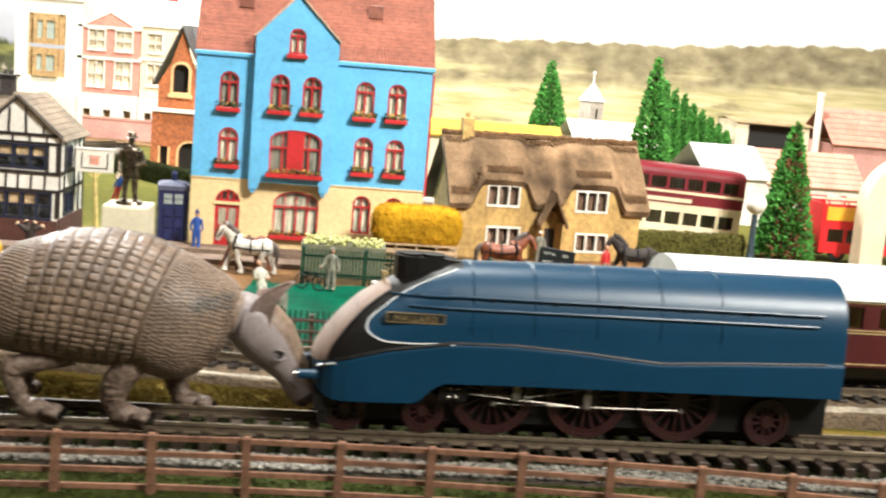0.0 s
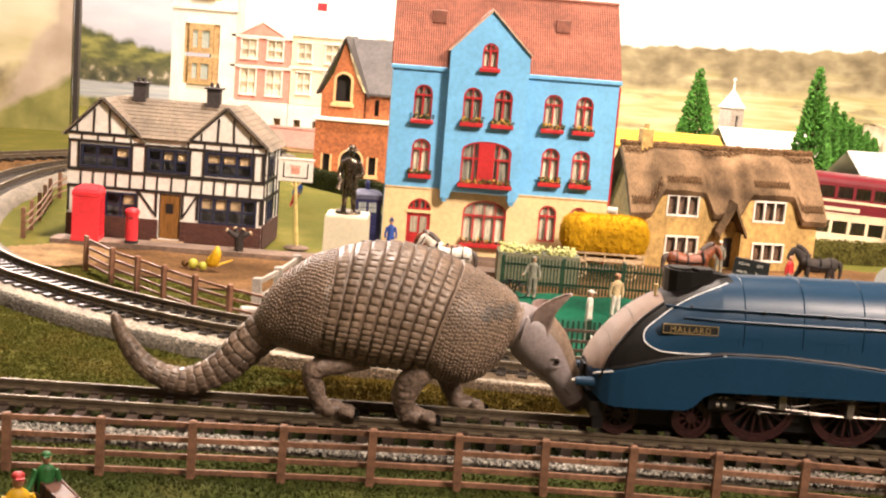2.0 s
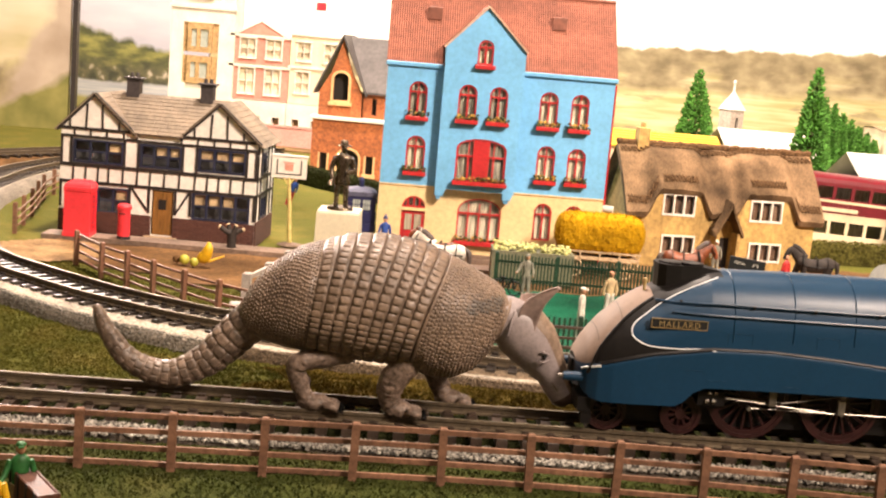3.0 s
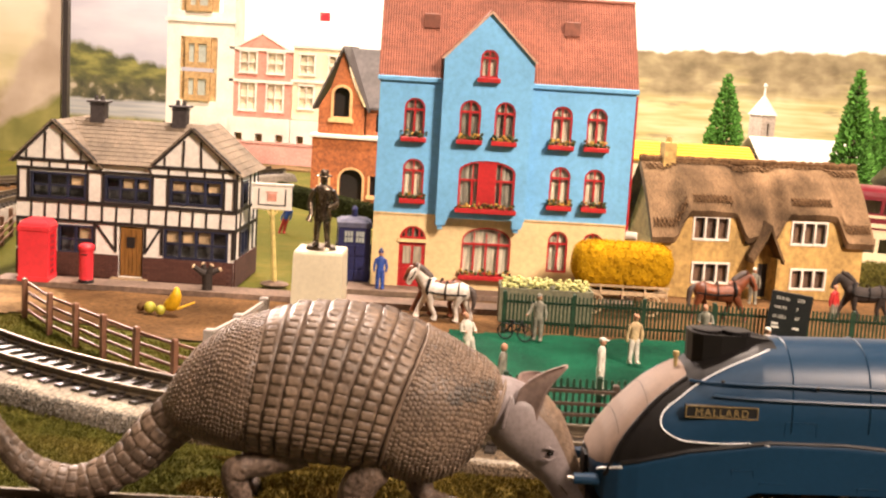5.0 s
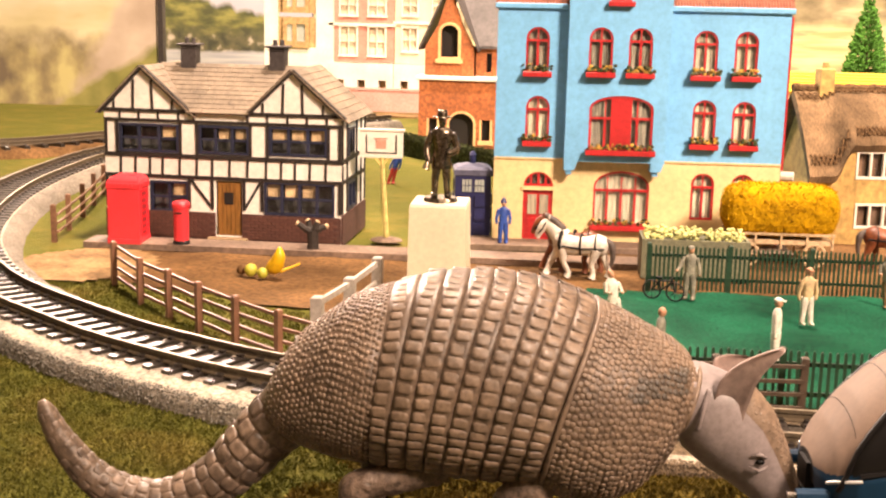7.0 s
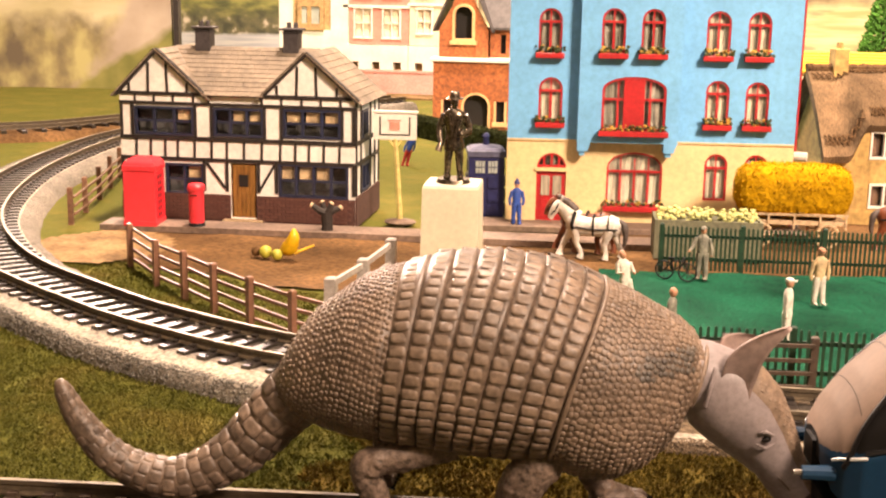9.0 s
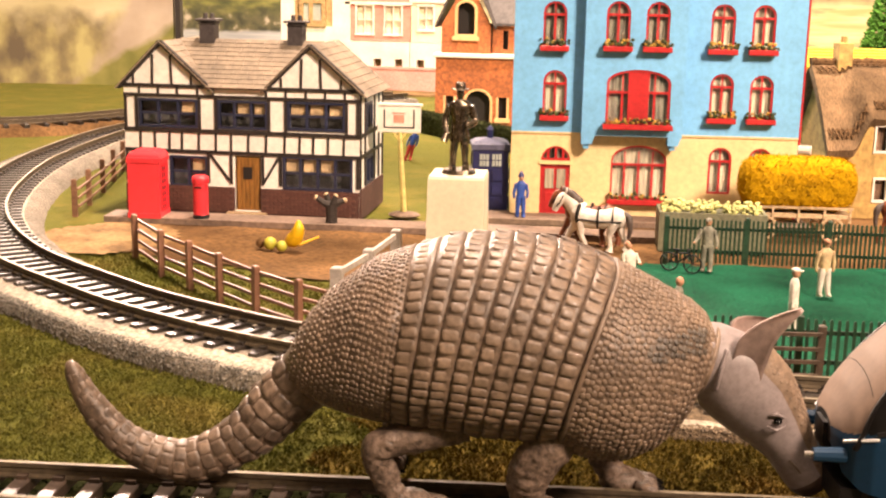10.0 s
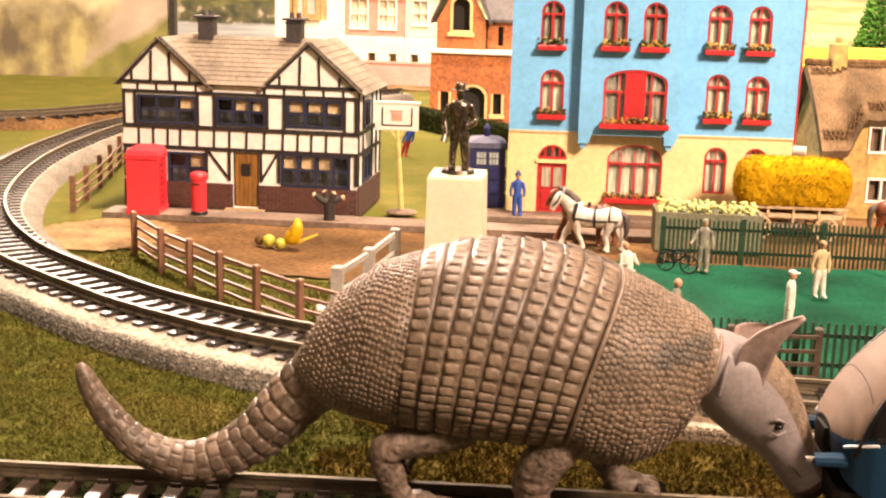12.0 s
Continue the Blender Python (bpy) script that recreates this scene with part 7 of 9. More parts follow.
    b.box(-0.0310, -0.0280, HW + 0.0085, HW + 0.0115, 0.0085, 0.0130)
    part("front_frame", b, LOCO_BLACK, L, "black front frame and guard irons")
    b = Build()
    b.box(-0.028, END, HW - 0.0075, HW + 0.0075, 0.0095, 0.0240)
    part("chassis", b, LOCO_BLACK, L, "dark chassis block")

    def wheel(u, r, spokes, y):
        b = Build()
        n = 36
        z = 0.0064 + r
        for (ra, rb, ya, yb, m) in ((r, r - 0.0012, y - 0.0008, y + 0.0016, 1), (r - 0.0011, r - 0.0026, y - 0.0004, y + 0.0012, 0)):
            rings = []
            for q in range(n + 1):
                g = 2 * math.pi * q / n
                c, s = math.cos(g), math.sin(g)
                rings.append([(u + ra * c, ya, z + ra * s), (u + ra * c, yb, z + ra * s), (u + rb * c, yb, z + rb * s), (u + rb * c, ya, z + rb * s)])
            b.loft(rings, m, caps=False)
        b.tube([(u, y - 0.0006, z), (u, y + 0.0012, z)], [r * 0.26, r * 0.26], 14, 0)
        ob = part("wheel", b, (WHEEL_RED, WHEEL_RED), L, "dark red spoked wheel")
        for q in range(spokes):
            g = 2 * math.pi * (q + 0.3) / spokes
            sp = Build()
            sp.tube([(u + r * 0.2 * math.cos(g), y + 0.0003, z + r * 0.2 * math.sin(g)), (u + (r - 0.002) * math.cos(g), y + 0.0003, z + (r - 0.002) * math.sin(g))], [0.00065, 0.0005], 5)
            part("spoke", sp, WHEEL_RED, ob)
        return z

    for side in (0, 1):
        y = 0.0065 if not side else 2 * HW - 0.0077
        for u in (-0.0232, 0.0002):
            wheel(u, 0.0064, 10, y)
        for u in (0.0208, 0.0500, 0.0792):
            zc = wheel(u, 0.0127, 18, y)
        wheel(0.108, 0.0072, 10, y)
    y = 0.0044
    zc = 0.0064 + 0.0127
    b = Build()
    b.tube([(0.0208, y, zc - 0.0026), (0.0500, y, zc - 0.0026), (0.0792, y, zc - 0.0026)], [0.00022] * 3, 6)
    for u in (0.0208, 0.0500, 0.0792):
        b.tube([(u, y - 0.0008, zc - 0.0026), (u, y + 0.0012, zc - 0.0026)], 0.0007, 12)
    part("coupling_rod", b, ROD_STEEL, L, "dull steel coupling rod")
    b = Build()
    b.tube([(0.0125, y - 0.0012, 0.0195), (0.0500, y - 0.0012, zc - 0.0026)], [0.00018, 0.00026], 6)
    b.tube([(0.0060, y - 0.0010, 0.0200), (0.0300, y - 0.0010, 0.0192)], 0.00018, 6)
    b.tube([(0.0300, y - 0.0020, 0.0192), (0.0490, y - 0.0020, 0.0226)], 0.0002, 6)
    part("connecting_rod", b, ROD_STEEL, L, "dull steel connecting rod")
    b = Build()
    b.box(0.0040, 0.0125, 0.0025, 0.0085, 0.0160, 0.0226, bev=0.0012)
    part("cylinder", b, LOCO_BLACK, L, "black cylinder block")
    b = Build()
    for u, z0, z1 in ((0.0262, 0.0180, 0.0238), (0.0480, 0.0165, 0.0215)):
        b.box(u, u + 0.0022, y - 0.0024, y - 0.0010, z0, z1, bev=0.0003)
        b.tube([(u + 0.001, y - 0.0017, z1), (u + 0.003, y - 0.0017, z1 + 0.0022)], 0.0005, 6)
    part("valve_gear", b, ROD_STEEL, L, "dark valve gear links")
    b = Build()
    for u in (0.0068, 0.0090):
        b.ball((u, 0.0024, 0.0185), 0.0009, 8, 5)
        b.ball((u + 0.0005, 0.0024, 0.0212), 0.0007, 8, 5)
    part("cylinder_cocks", b, STEEL, L)


locomotive()


# ---- the maroon carriage on the middle track ----
def coach():
    c = thing("railway_coach", pose(0.0840, 0.4143, 0.0, 0, 0, 8.6), "maroon panelled model railway coach with a white roof", "coach")
    ln, W = 0.21, 0.034
    wins = [(0.0075, 0.0150), (0.0205, 0.0405), (0.0455, 0.0545), (0.0600, 0.0680), (0.0740, 0.0940), (0.1000, 0.1080), (0.1140, 0.1340), (0.1400, 0.1600)]
    holes = [(a, b_, 0.0335, 0.0415) for a, b_ in wins]
    for y0 in (0.0, W - 0.0015):
        b = Build()
        b.wall(0, ln, 0.0195, 0.0440, y0, y0 + 0.0015, holes)
        part("side", b, COACH_MAROON, c, "maroon panelled side")
    b = Build()
    b.box(0, 0.0015, 0.0015, W - 0.0015, 0.0195, 0.046)
    b.box(ln - 0.0015, ln, 0.0015, W - 0.0015, 0.0195, 0.046)
    b.box(-0.0035, 0.0, 0.008, W - 0.008, 0.0195, 0.0440)
    b.box(0.002, ln - 0.002, 0.002, W - 0.002, 0.0190, 0.0200)
    part("end", b, BLACK, c, "black coach end with gangway")
    for a, q in wins:
        b = Build()
        b.box(a, q, 0.0006, 0.0008, 0.0335, 0.0415)
        part("pane", b, PANE, c).visible_shadow = False
    b = Build()
    b.box(0.004, ln - 0.004, 0.014, 0.016, 0.020, 0.043)
    part("compartment_wall", b, DOOR_WOOD, c)
    b = Build()
    rings = []
    for u in (-0.0015, ln + 0.0015):
        rings.append([(u, W / 2 - (W / 2 + 0.001) * math.cos(math.pi * j / 14), 0.0438 + 0.0100 * math.sin(math.pi * j / 14)) for j in range(15)])
    b.loft(rings, 0)
    part("roof", b, COACH_ROOF, c, "curved white roof", smooth=False)
    for z in (0.0205, 0.0318, 0.0328, 0.0428):
        b = Build()
        b.box(0.0005, ln - 0.0005, -0.0003, 0.0, z, z + 0.0004)
        part("lining", b, GOLD_LINE, c)
    for u in (0.033, ln - 0.033):
        b = Build()
        b.box(u - 0.020, u + 0.020, 0.006, W - 0.006, 0.0125, 0.0165, bev=0.001)
        bog = part("bogie", b, BLACK, c, "black bogie")
        for du in (-0.0125, 0.0125):
            for y in (0.0080, W - 0.0100):
                b = Build()
                b.tube([(u + du, y, 0.0165), (u + du, y + 0.0020, 0.0165)], [0.0062, 0.0062], 20)
                part("wheel", b, BLACK, bog)
    b = Build()
    b.box(0.06, ln - 0.06, 0.008, W - 0.008, 0.0125, 0.0190, bev=0.001)
    part("underframe", b, BLACK, c, "black underframe")
    b = Build()
    b.box(-0.006, 0.004, W / 2 - 0.0015, W / 2 + 0.0015, 0.014, 0.0165)
    part("coupling", b, BLACK, c)


coach()

# ---- fences ----
def bar(b, p, q, w, h, m=0):
    p, q = Vector(p), Vector(q)
    d = (q - p)
    s = Vector((-d.y, d.x, 0)).normalized() * (w / 2)
    u = Vector((0, 0, h / 2))
    b.solid([p - s - u, p + s - u, q + s - u, q - s - u, p - s + u, p + s + u, q + s + u, q - s + u],
            [(0, 1, 2, 3), (7, 6, 5, 4), (0, 4, 5, 1), (1, 5, 6, 2), (2, 6, 7, 3), (3, 7, 4, 0)], m)


def post_mesh(w, h, m, cap=0.0004):
    b = Build()
    b.loft([[(-w, -w, -0.001), (w, -w, -0.001), (w, w, -0.001), (-w, w, -0.001)], [(-w, -w, h - cap), (w, -w, h - cap), (w, w, h - cap), (-w, w, h - cap)],
            [(-w * 0.7, -w * 0.7, h), (w * 0.7, -w * 0.7, h), (w * 0.7, w * 0.7, h), (-w * 0.7, w * 0.7, h)]])
    return b.mesh("post", [m])


def rail_fence(name, pts, heights, top, material, label, w=0.0013, rail=(0.0009, 0.0019), seed=1, front=-0.0016):
    f = thing(name, Matrix(), label, "fence")
    me = post_mesh(w, top, material)
    rng = random.Random(seed)
    pts = [Vector((*p, 0)) for p in pts]
    for i, p in enumerate(pts):
        d = (pts[min(i + 1, len(pts) - 1)] - pts[max(i - 1, 0)])
        part("post", me, None, f, at=Matrix.Translation(p) @ Matrix.Rotation(math.atan2(d.y, d.x), 4, "Z") @ Matrix.Rotation(jitter(rng, 0.02), 4, "Y"))
    for p, q in zip(pts, pts[1:]):
        s = Vector((-(q - p).y, (q - p).x, 0)).normalized() * front
        for h in heights:
            b = Build()
            j0, j1 = jitter(rng, 0.00015), jitter(rng, 0.00015)
            bar(b, p - s * -1 + Vector((0, 0, h + j0)), q - s * -1 + Vector((0, 0, h + j1)), *rail)
            part("rail", b, material, f)
    return f


def picket_fence(name, p, q, top, label, pitch=0.0017, posts=0.031, bars=None):
    f = thing(name, Matrix(), label, "fence")
    p, q = Vector((*p, 0)), Vector((*q, 0))
    d = (q - p).normalized()
    rot = Matrix.Rotation(math.atan2(d.y, d.x), 4, "Z")
    ln = (q - p).length
    b = Build()
    w = 0.00042
    b.loft([[(-w, -w * 0.6, 0.0012), (w, -w * 0.6, 0.0012), (w, w * 0.6, 0.0012), (-w, w * 0.6, 0.0012)], [(-w, -w * 0.6, top - 0.0006), (w, -w * 0.6, top - 0.0006), (w, w * 0.6, top - 0.0006), (-w, w * 0.6, top - 0.0006)],
            [(-w * 0.2, -w * 0.5, top), (w * 0.2, -w * 0.5, top), (w * 0.2, w * 0.5, top), (-w * 0.2, w * 0.5, top)]])
    me = b.mesh("picket", [GREEN_FENCE])
    n = int(ln / pitch)
    rng = random.Random(5)
    for i in range(n):
        part("picket", me, None, f, at=Matrix.Translation(p + d * (pitch * (i + 0.5)) + Vector((0, -0.0006, jitter(rng, 0.00015)))) @ rot)
    pm = post_mesh(0.0009, top + 0.0009, GREEN_FENCE)
    k = 0
    while k * posts <= ln + 0.001:
        part("post", pm, None, f, at=Matrix.Translation(p + d * (k * posts)) @ rot)
        k += 1
    for h in (0.0055, top - 0.0040):
        b = Build()
        bar(b, p + Vector((0, 0.0004, h)), q + Vector((0, 0.0004, h)), 0.0008, 0.0012)
        part("rail", b, GREEN_FENCE, f)
    return f


NF = [(-0.1653 + 0.02385 * k, 0.2846 + 0.0042 * k - 0.00028 * max(0, k - 2) ** 2) for k in range(-4, 17)]
rail_fence("lineside_fence", NF, (0.0014, 0.0058, 0.0104, 0.0148), 0.0165, BROWN_FENCE, "brown four-rail post fence along the front of the railway", w=0.0011, front=0.0016, rail=(0.0009, 0.0014)).matrix_basis = nearer((-0.0553, -0.0210, 0.1178), 0.964, Matrix())
rail_fence("lineside_fence", [(-0.2668, 0.5480), (-0.2455, 0.5235), (-0.2284, 0.5085), (-0.2116, 0.4932), (-0.1940, 0.4788), (-0.1755, 0.4653), (-0.1560, 0.4545), (-0.1350, 0.4470), (-0.1130, 0.4435), (-0.0900, 0.4430)],
           (0.0030, 0.0068, 0.0108, 0.0148), 0.0172, BACK_FENCE, "brown four-rail fence curving along the grass bank", rail=(0.0010, 0.0010), seed=2, front=0.0012, w=0.0010)
rail_fence("lineside_fence", [(-0.3285, 0.620), (-0.3355, 0.648), (-0.3440, 0.680), (-0.3545, 0.714), (-0.3640, 0.746), (-0.3700, 0.778), (-0.3720, 0.81)],
           (0.0040, 0.0080, 0.0120), 0.0165, BROWN_FENCE, "dark brown fence beside the far curve of the railway", w=0.0011, rail=(0.0008, 0.0009), seed=3)
picket_fence("picket_fence", (-0.0660, 0.5925), (0.1480, 0.6120), 0.0185, "dark green picket fence behind the cricket field")
picket_fence("picket_fence", (-0.0900, 0.4505), (0.1150, 0.4660), 0.0180, "dark green picket fence along the front of the cricket field", pitch=0.0021)

rail_fence("field_fence", [(-0.0925 + 0.0231 * k, 0.4405 + 0.0029 * k) for k in range(4)], (0.0040, 0.0078, 0.0116, 0.0156), 0.0180, BROWN_DARK,
           "dark brown four-rail fence before the cricket field", w=0.0010, rail=(0.0008, 0.0010), seed=9)


def grey_gate():
    g = thing("level_crossing_fence", Matrix(), "pale grey wooden rail fence at the level crossing", "fence")
    pts = [Vector((-0.1678, 0.4816, 0)), Vector((-0.1645, 0.5101, 0)), Vector((-0.1629, 0.5444, 0))]
    me = post_mesh(0.0018, 0.0178, GREY_FENCE)
    for p in pts:
        part("post", me, None, g, at=Matrix.Translation(p))
    for p, q in zip(pts, pts[1:]):
        for h in (0.0085, 0.0155):
            b = Build()
            bar(b, p + Vector((0, 0, h)), q + Vector((0, 0, h)), 0.0012, 0.0020)
            part("rail", b, GREY_FENCE, g)
    b = Build()
    b.box(-0.004, 0.004, -0.003, 0.003, -0.001, 0.006, bev=0.0006)
    single("stone_block", b, GREY_FENCE, pose(-0.1690, 0.4760, 0, 0, 0, 20), "pale grey stone block beside the crossing fence", "block")


grey_gate()


# ---- figures: plain small shapes ----
def figure(name, x, y, h, rz, top, legs, head, label, hat=None, arms=0, group="", lean=0.0, z0=0.0016, skirt=False):
    k = h / 0.0225
    b = Build()
    if skirt:
        b.loft([[(r * math.cos(g), 0.8 * r * math.sin(g), z) for g in [2 * math.pi * j / 12 for j in range(12)]] for r, z in ((0.0036, 0.0), (0.0030, 0.005), (0.0022, 0.0105))], 1)
    else:
        b.tube([(-0.0015, 0.0004, 0.0), (-0.0014, 0, 0.005), (-0.0010, 0, 0.0110)], [0.0010, 0.0012, 0.0016], 8, 1)
        b.tube([(0.0017, -0.0006, 0.0), (0.0015, 0, 0.005), (0.0010, 0, 0.0110)], [0.0010, 0.0012, 0.0016], 8, 1)
        b.ball((-0.0015, -0.0008, 0.0006), (0.0009, 0.0016, 0.0007), 8, 4, 1)
        b.ball((0.0017, -0.0016, 0.0006), (0.0009, 0.0016, 0.0007), 8, 4, 1)
    b.loft([[(a * math.cos(g), c * math.sin(g), z) for g in [2 * math.pi * j / 12 for j in range(12)]]
            for a, c, z in ((0.0020, 0.0014, 0.0098), (0.0021, 0.0015, 0.0118), (0.0023, 0.0016, 0.0150), (0.0027, 0.0015, 0.0172), (0.0018, 0.0012, 0.0184), (0.0007, 0.0007, 0.0192))], 0)
    reach = {0: ((-0.0034, 0, 0.0100), (0.0034, 0, 0.0100)), 1: ((-0.0050, -0.0022, 0.0120), (0.0038, -0.0006, 0.0105)), 2: ((-0.0062, -0.001, 0.0185), (0.0052, 0.0004, 0.0130)), 3: ((-0.0022, -0.0030, 0.0140), (0.0024, -0.0030, 0.0140))}[arms]
    for s, hand in zip((-1, 1), reach):
        elbow = Vector((s * 0.0037, 0.0002, 0.0138)).lerp(Vector(hand), 0.25)
        b.tube([(s * 0.0025, 0, 0.0174), elbow, hand], [0.0009, 0.0008, 0.0006], 7, 0)
        b.ball(hand, 0.0006, 7, 4, 2)
    b.ball((0, -0.0002, 0.0207), (0.0013, 0.0014, 0.0017), 10, 7, 2)
    if hat == "cap":
        b.ball((0, 0, 0.0216), (0.0014, 0.0015, 0.0009), 10, 5, 3)
        b.box(-0.0008, 0.0008, -0.0024, -0.0010, 0.0213, 0.0216, 3)
    elif hat == "helmet":
        b.tube([(0, 0, 0.0212), (0, 0, 0.0224), (0, 0, 0.0240)], [0.0018, 0.0014, 0.0004], 10, 3)
    elif hat == "brim":
        b.tube([(0, 0, 0.0214), (0, 0, 0.0217)], [0.0027, 0.0027], 14, 3)
        b.tube([(0, 0, 0.0216), (0, 0, 0.0230)], [0.0014, 0.0012], 12, 3)
    b.v = [(p[0] * k + lean * p[2] * k, p[1] * k, p[2] * k) for p in b.v]
    ob = single(name, b, (top, legs, FIG_SKIN, head), pose(x, y, z0, 0, 0, rz), label, "figurine", group)
    return smooth_by_angle(ob, 60)


CRICKET = "cricketers on the green"
figure("cricketer_figurine", -0.0110, 0.5490, 0.0205, 20, FIG_CREAM, FIG_WHITE, FIG_SKIN, "small model man in cream clothes standing on the green", arms=0, group=CRICKET, hat="cap")
figure("cricketer_figurine", -0.0262, 0.4960, 0.0215, 80, FIG_WHITE, FIG_WHITE, FIG_WHITE, "small model man in whites and cap by the green fence", hat="cap", group=CRICKET)
figure("cricketer_figurine", 0.0117, 0.5052, 0.0215, 60, FIG_WHITE, FIG_GREY, FIG_WHITE, "small model umpire in a white coat and dark trousers", hat="cap", group=CRICKET, lean=-0.2)
figure("cricketer_figurine", 0.0404, 0.5436, 0.0205, 10, FIG_WHITE, FIG_WHITE, FIG_WHITE, "small model bowler in whites with an arm out", arms=2, hat="cap", group=CRICKET)
figure("cricketer_figurine", 0.0226, 0.5813, 0.0205, -20, FIG_GREY, FIG_BROWN, FIG_BROWN, "small model man in grey leaning at the fence", arms=3, group=CRICKET, lean=-0.12)
figure("cricketer_figurine", -0.0752, 0.5290, 0.0205, 30, FIG_WHITE, FIG_WHITE, FIG_WHITE, "small model batsman in cream whites bending on the green", arms=3, group=CRICKET, lean=-0.2)
figure("cricketer_figurine", -0.0613, 0.4790, 0.0205, 75, FIG_GREY, FIG_GREY, FIG_BROWN, "small model man in a grey jacket behind the green fence", group=CRICKET)
figure("cricketer_figurine", 0.098, 0.556, 0.0205, -10, FIG_GREY, FIG_GREY, FIG_BROWN, "small model man in grey at the end of the green", group=CRICKET)
figure("cyclist_figurine", -0.0505, 0.5770, 0.0205, -10, FIG_GREY, FIG_GREY, FIG_GREY, "small model man in grey-green overalls holding a bicycle", hat="cap", arms=1)
figure("policeman_figurine", -0.1314, 0.6585, 0.0195, 10, FIG_BLUE, FIG_BLUE, POLICE_BLUE, "small blue model policeman figurine beside the blue house", hat="helmet", z0=0.0028)


def statue():
    """A man in a hat and long coat, one plain mesh."""
    b = Build()

    def oval(rings, cx=0.0):
        b.loft([[(cx + a * math.cos(g), c * math.sin(g) + dy, z) for g in [2 * math.pi * k / 20 for k in range(20)]] for a, c, dy, z in rings])

    for sx in (-1, 1):
        b.tube(spline([(sx * 0.0026, 0.0002, 0.0), (sx * 0.0023, 0.0, 0.0032), (sx * 0.0021, -0.0003, 0.0062), (sx * 0.0015, 0.0, 0.0105)], 4), [lerp([0, 0.3, 0.6, 1], [0.0014, 0.0012, 0.0015, 0.0018], k / 12) for k in range(13)], 12)
        b.ball((sx * 0.0028, -0.0012, 0.0007), (0.0012, 0.0024, 0.0008), 12, 6)
    oval([(0.0038, 0.0024, 0, 0.0088), (0.0040, 0.0026, 0, 0.0100), (0.0032, 0.0022, 0, 0.0130), (0.0034, 0.0022, 0, 0.0160), (0.0043, 0.0023, 0, 0.0190), (0.0040, 0.0020, 0, 0.0204), (0.0018, 0.0014, 0, 0.0215)])
    for sx in (-1, 1):
        hand = (sx * 0.0046, -0.0024, 0.0112) if sx < 0 else (0.0030, -0.0036, 0.0140)
        b.tube(spline([(sx * 0.0038, 0, 0.0196), (sx * 0.0056, 0.0002, 0.0150), hand], 5), [lerp([0, 0.5, 1], [0.0015, 0.0013, 0.0009], k / 10) for k in range(11)], 10)
        b.ball(hand, 0.0010, 8, 6)
        b.beam((sx * 0.0004, 0.0130), (sx * 0.0018, 0.0200), 0.0008, -0.0030, -0.0018)
    b.tube([(-0.0050, -0.0028, 0.0112), (-0.0058, -0.0034, 0.0088)], [0.0008, 0.0014], 8)
    b.tube([(0, 0, 0.0208), (0, 0, 0.0222)], [0.0011, 0.0010], 10)
    b.ball((0, -0.0003, 0.0234), (0.0015, 0.0017, 0.0020), 14, 9)
    b.tube([(0, -0.0002, 0.0246), (0, -0.0002, 0.0249)], [0.0036, 0.0034], 20)
    b.tube([(0, 0, 0.0248), (0, 0, 0.0262), (0, 0, 0.0269)], [0.0020, 0.0019, 0.0014], 16)
    b.v = [tuple(Vector((p[0] * 0.93, p[1], p[2] * 1.14)) + noise.noise_vector(Vector(p) * 900) * 0.00022) for p in b.v]
    smooth_by_angle(single("statue", b, BRONZE, pose(-0.1395, 0.5405, 0.0417, 0, 0, 8), "shiny black bronze statue in a hat and coat on a plinth", "statue"), 55)


statue()
figure("walker_figurine", -0.2220, 0.8340, 0.0190, 30, FIG_BLUE, FIG_RED, FIG_BROWN, "tiny blue and red model figure bending on the lawn", z0=0.0, lean=0.3)
figure("groom_figurine", 0.0940, 0.6700, 0.0195, 40, FIG_RED, FIG_GREY, FIG_BROWN, "small model man in a red jacket by the fence", z0=0.001)
figure("porter_figurine", 0.0600, 0.7050, 0.0195, 0, FIG_GREY, FIG_GREY, FIG_WHITE, "small model figure with a white cap at the cottage door", hat="cap", z0=0.001)
figure("farmer_figurine", -0.1602, 0.2350, 0.0192, 25, FIG_GREEN, FIG_BROWN, FIG_GREEN, "small model farmer in a green coat on front grass", hat="cap", arms=1, z0=BANK)
figure("farmhand_figurine", -0.1570, 0.2120, 0.0228, 35, YELLOW_TOY, FIG_BROWN, FIG_RED, "small model farmhand in yellow jacket and red cap", hat="cap", arms=3, z0=BANK)

pl = thing("statue_plinth", pose(-0.1395, 0.5405, 0.001, 0, 0, 4), "tall cream stone plinth with a round black base on top", "plinth")
b = Build()
b.loft([[(-0.0105 * s, -0.0105 * s, z), (0.0105 * s, -0.0105 * s, z), (0.0105 * s, 0.0105 * s, z), (-0.0105 * s, 0.0105 * s, z)] for s, z in ((1.0, 0.0), (0.99, 0.004), (0.935, 0.0383), (0.90, 0.0393))])
part("block", b, PLINTH, pl, "smooth cream block")
b = Build()
b.tube([(0, 0, 0.0393), (0, 0, 0.0407)], [0.0062, 0.0056], 18)
part("base", b, BRONZE, pl, "round black base")


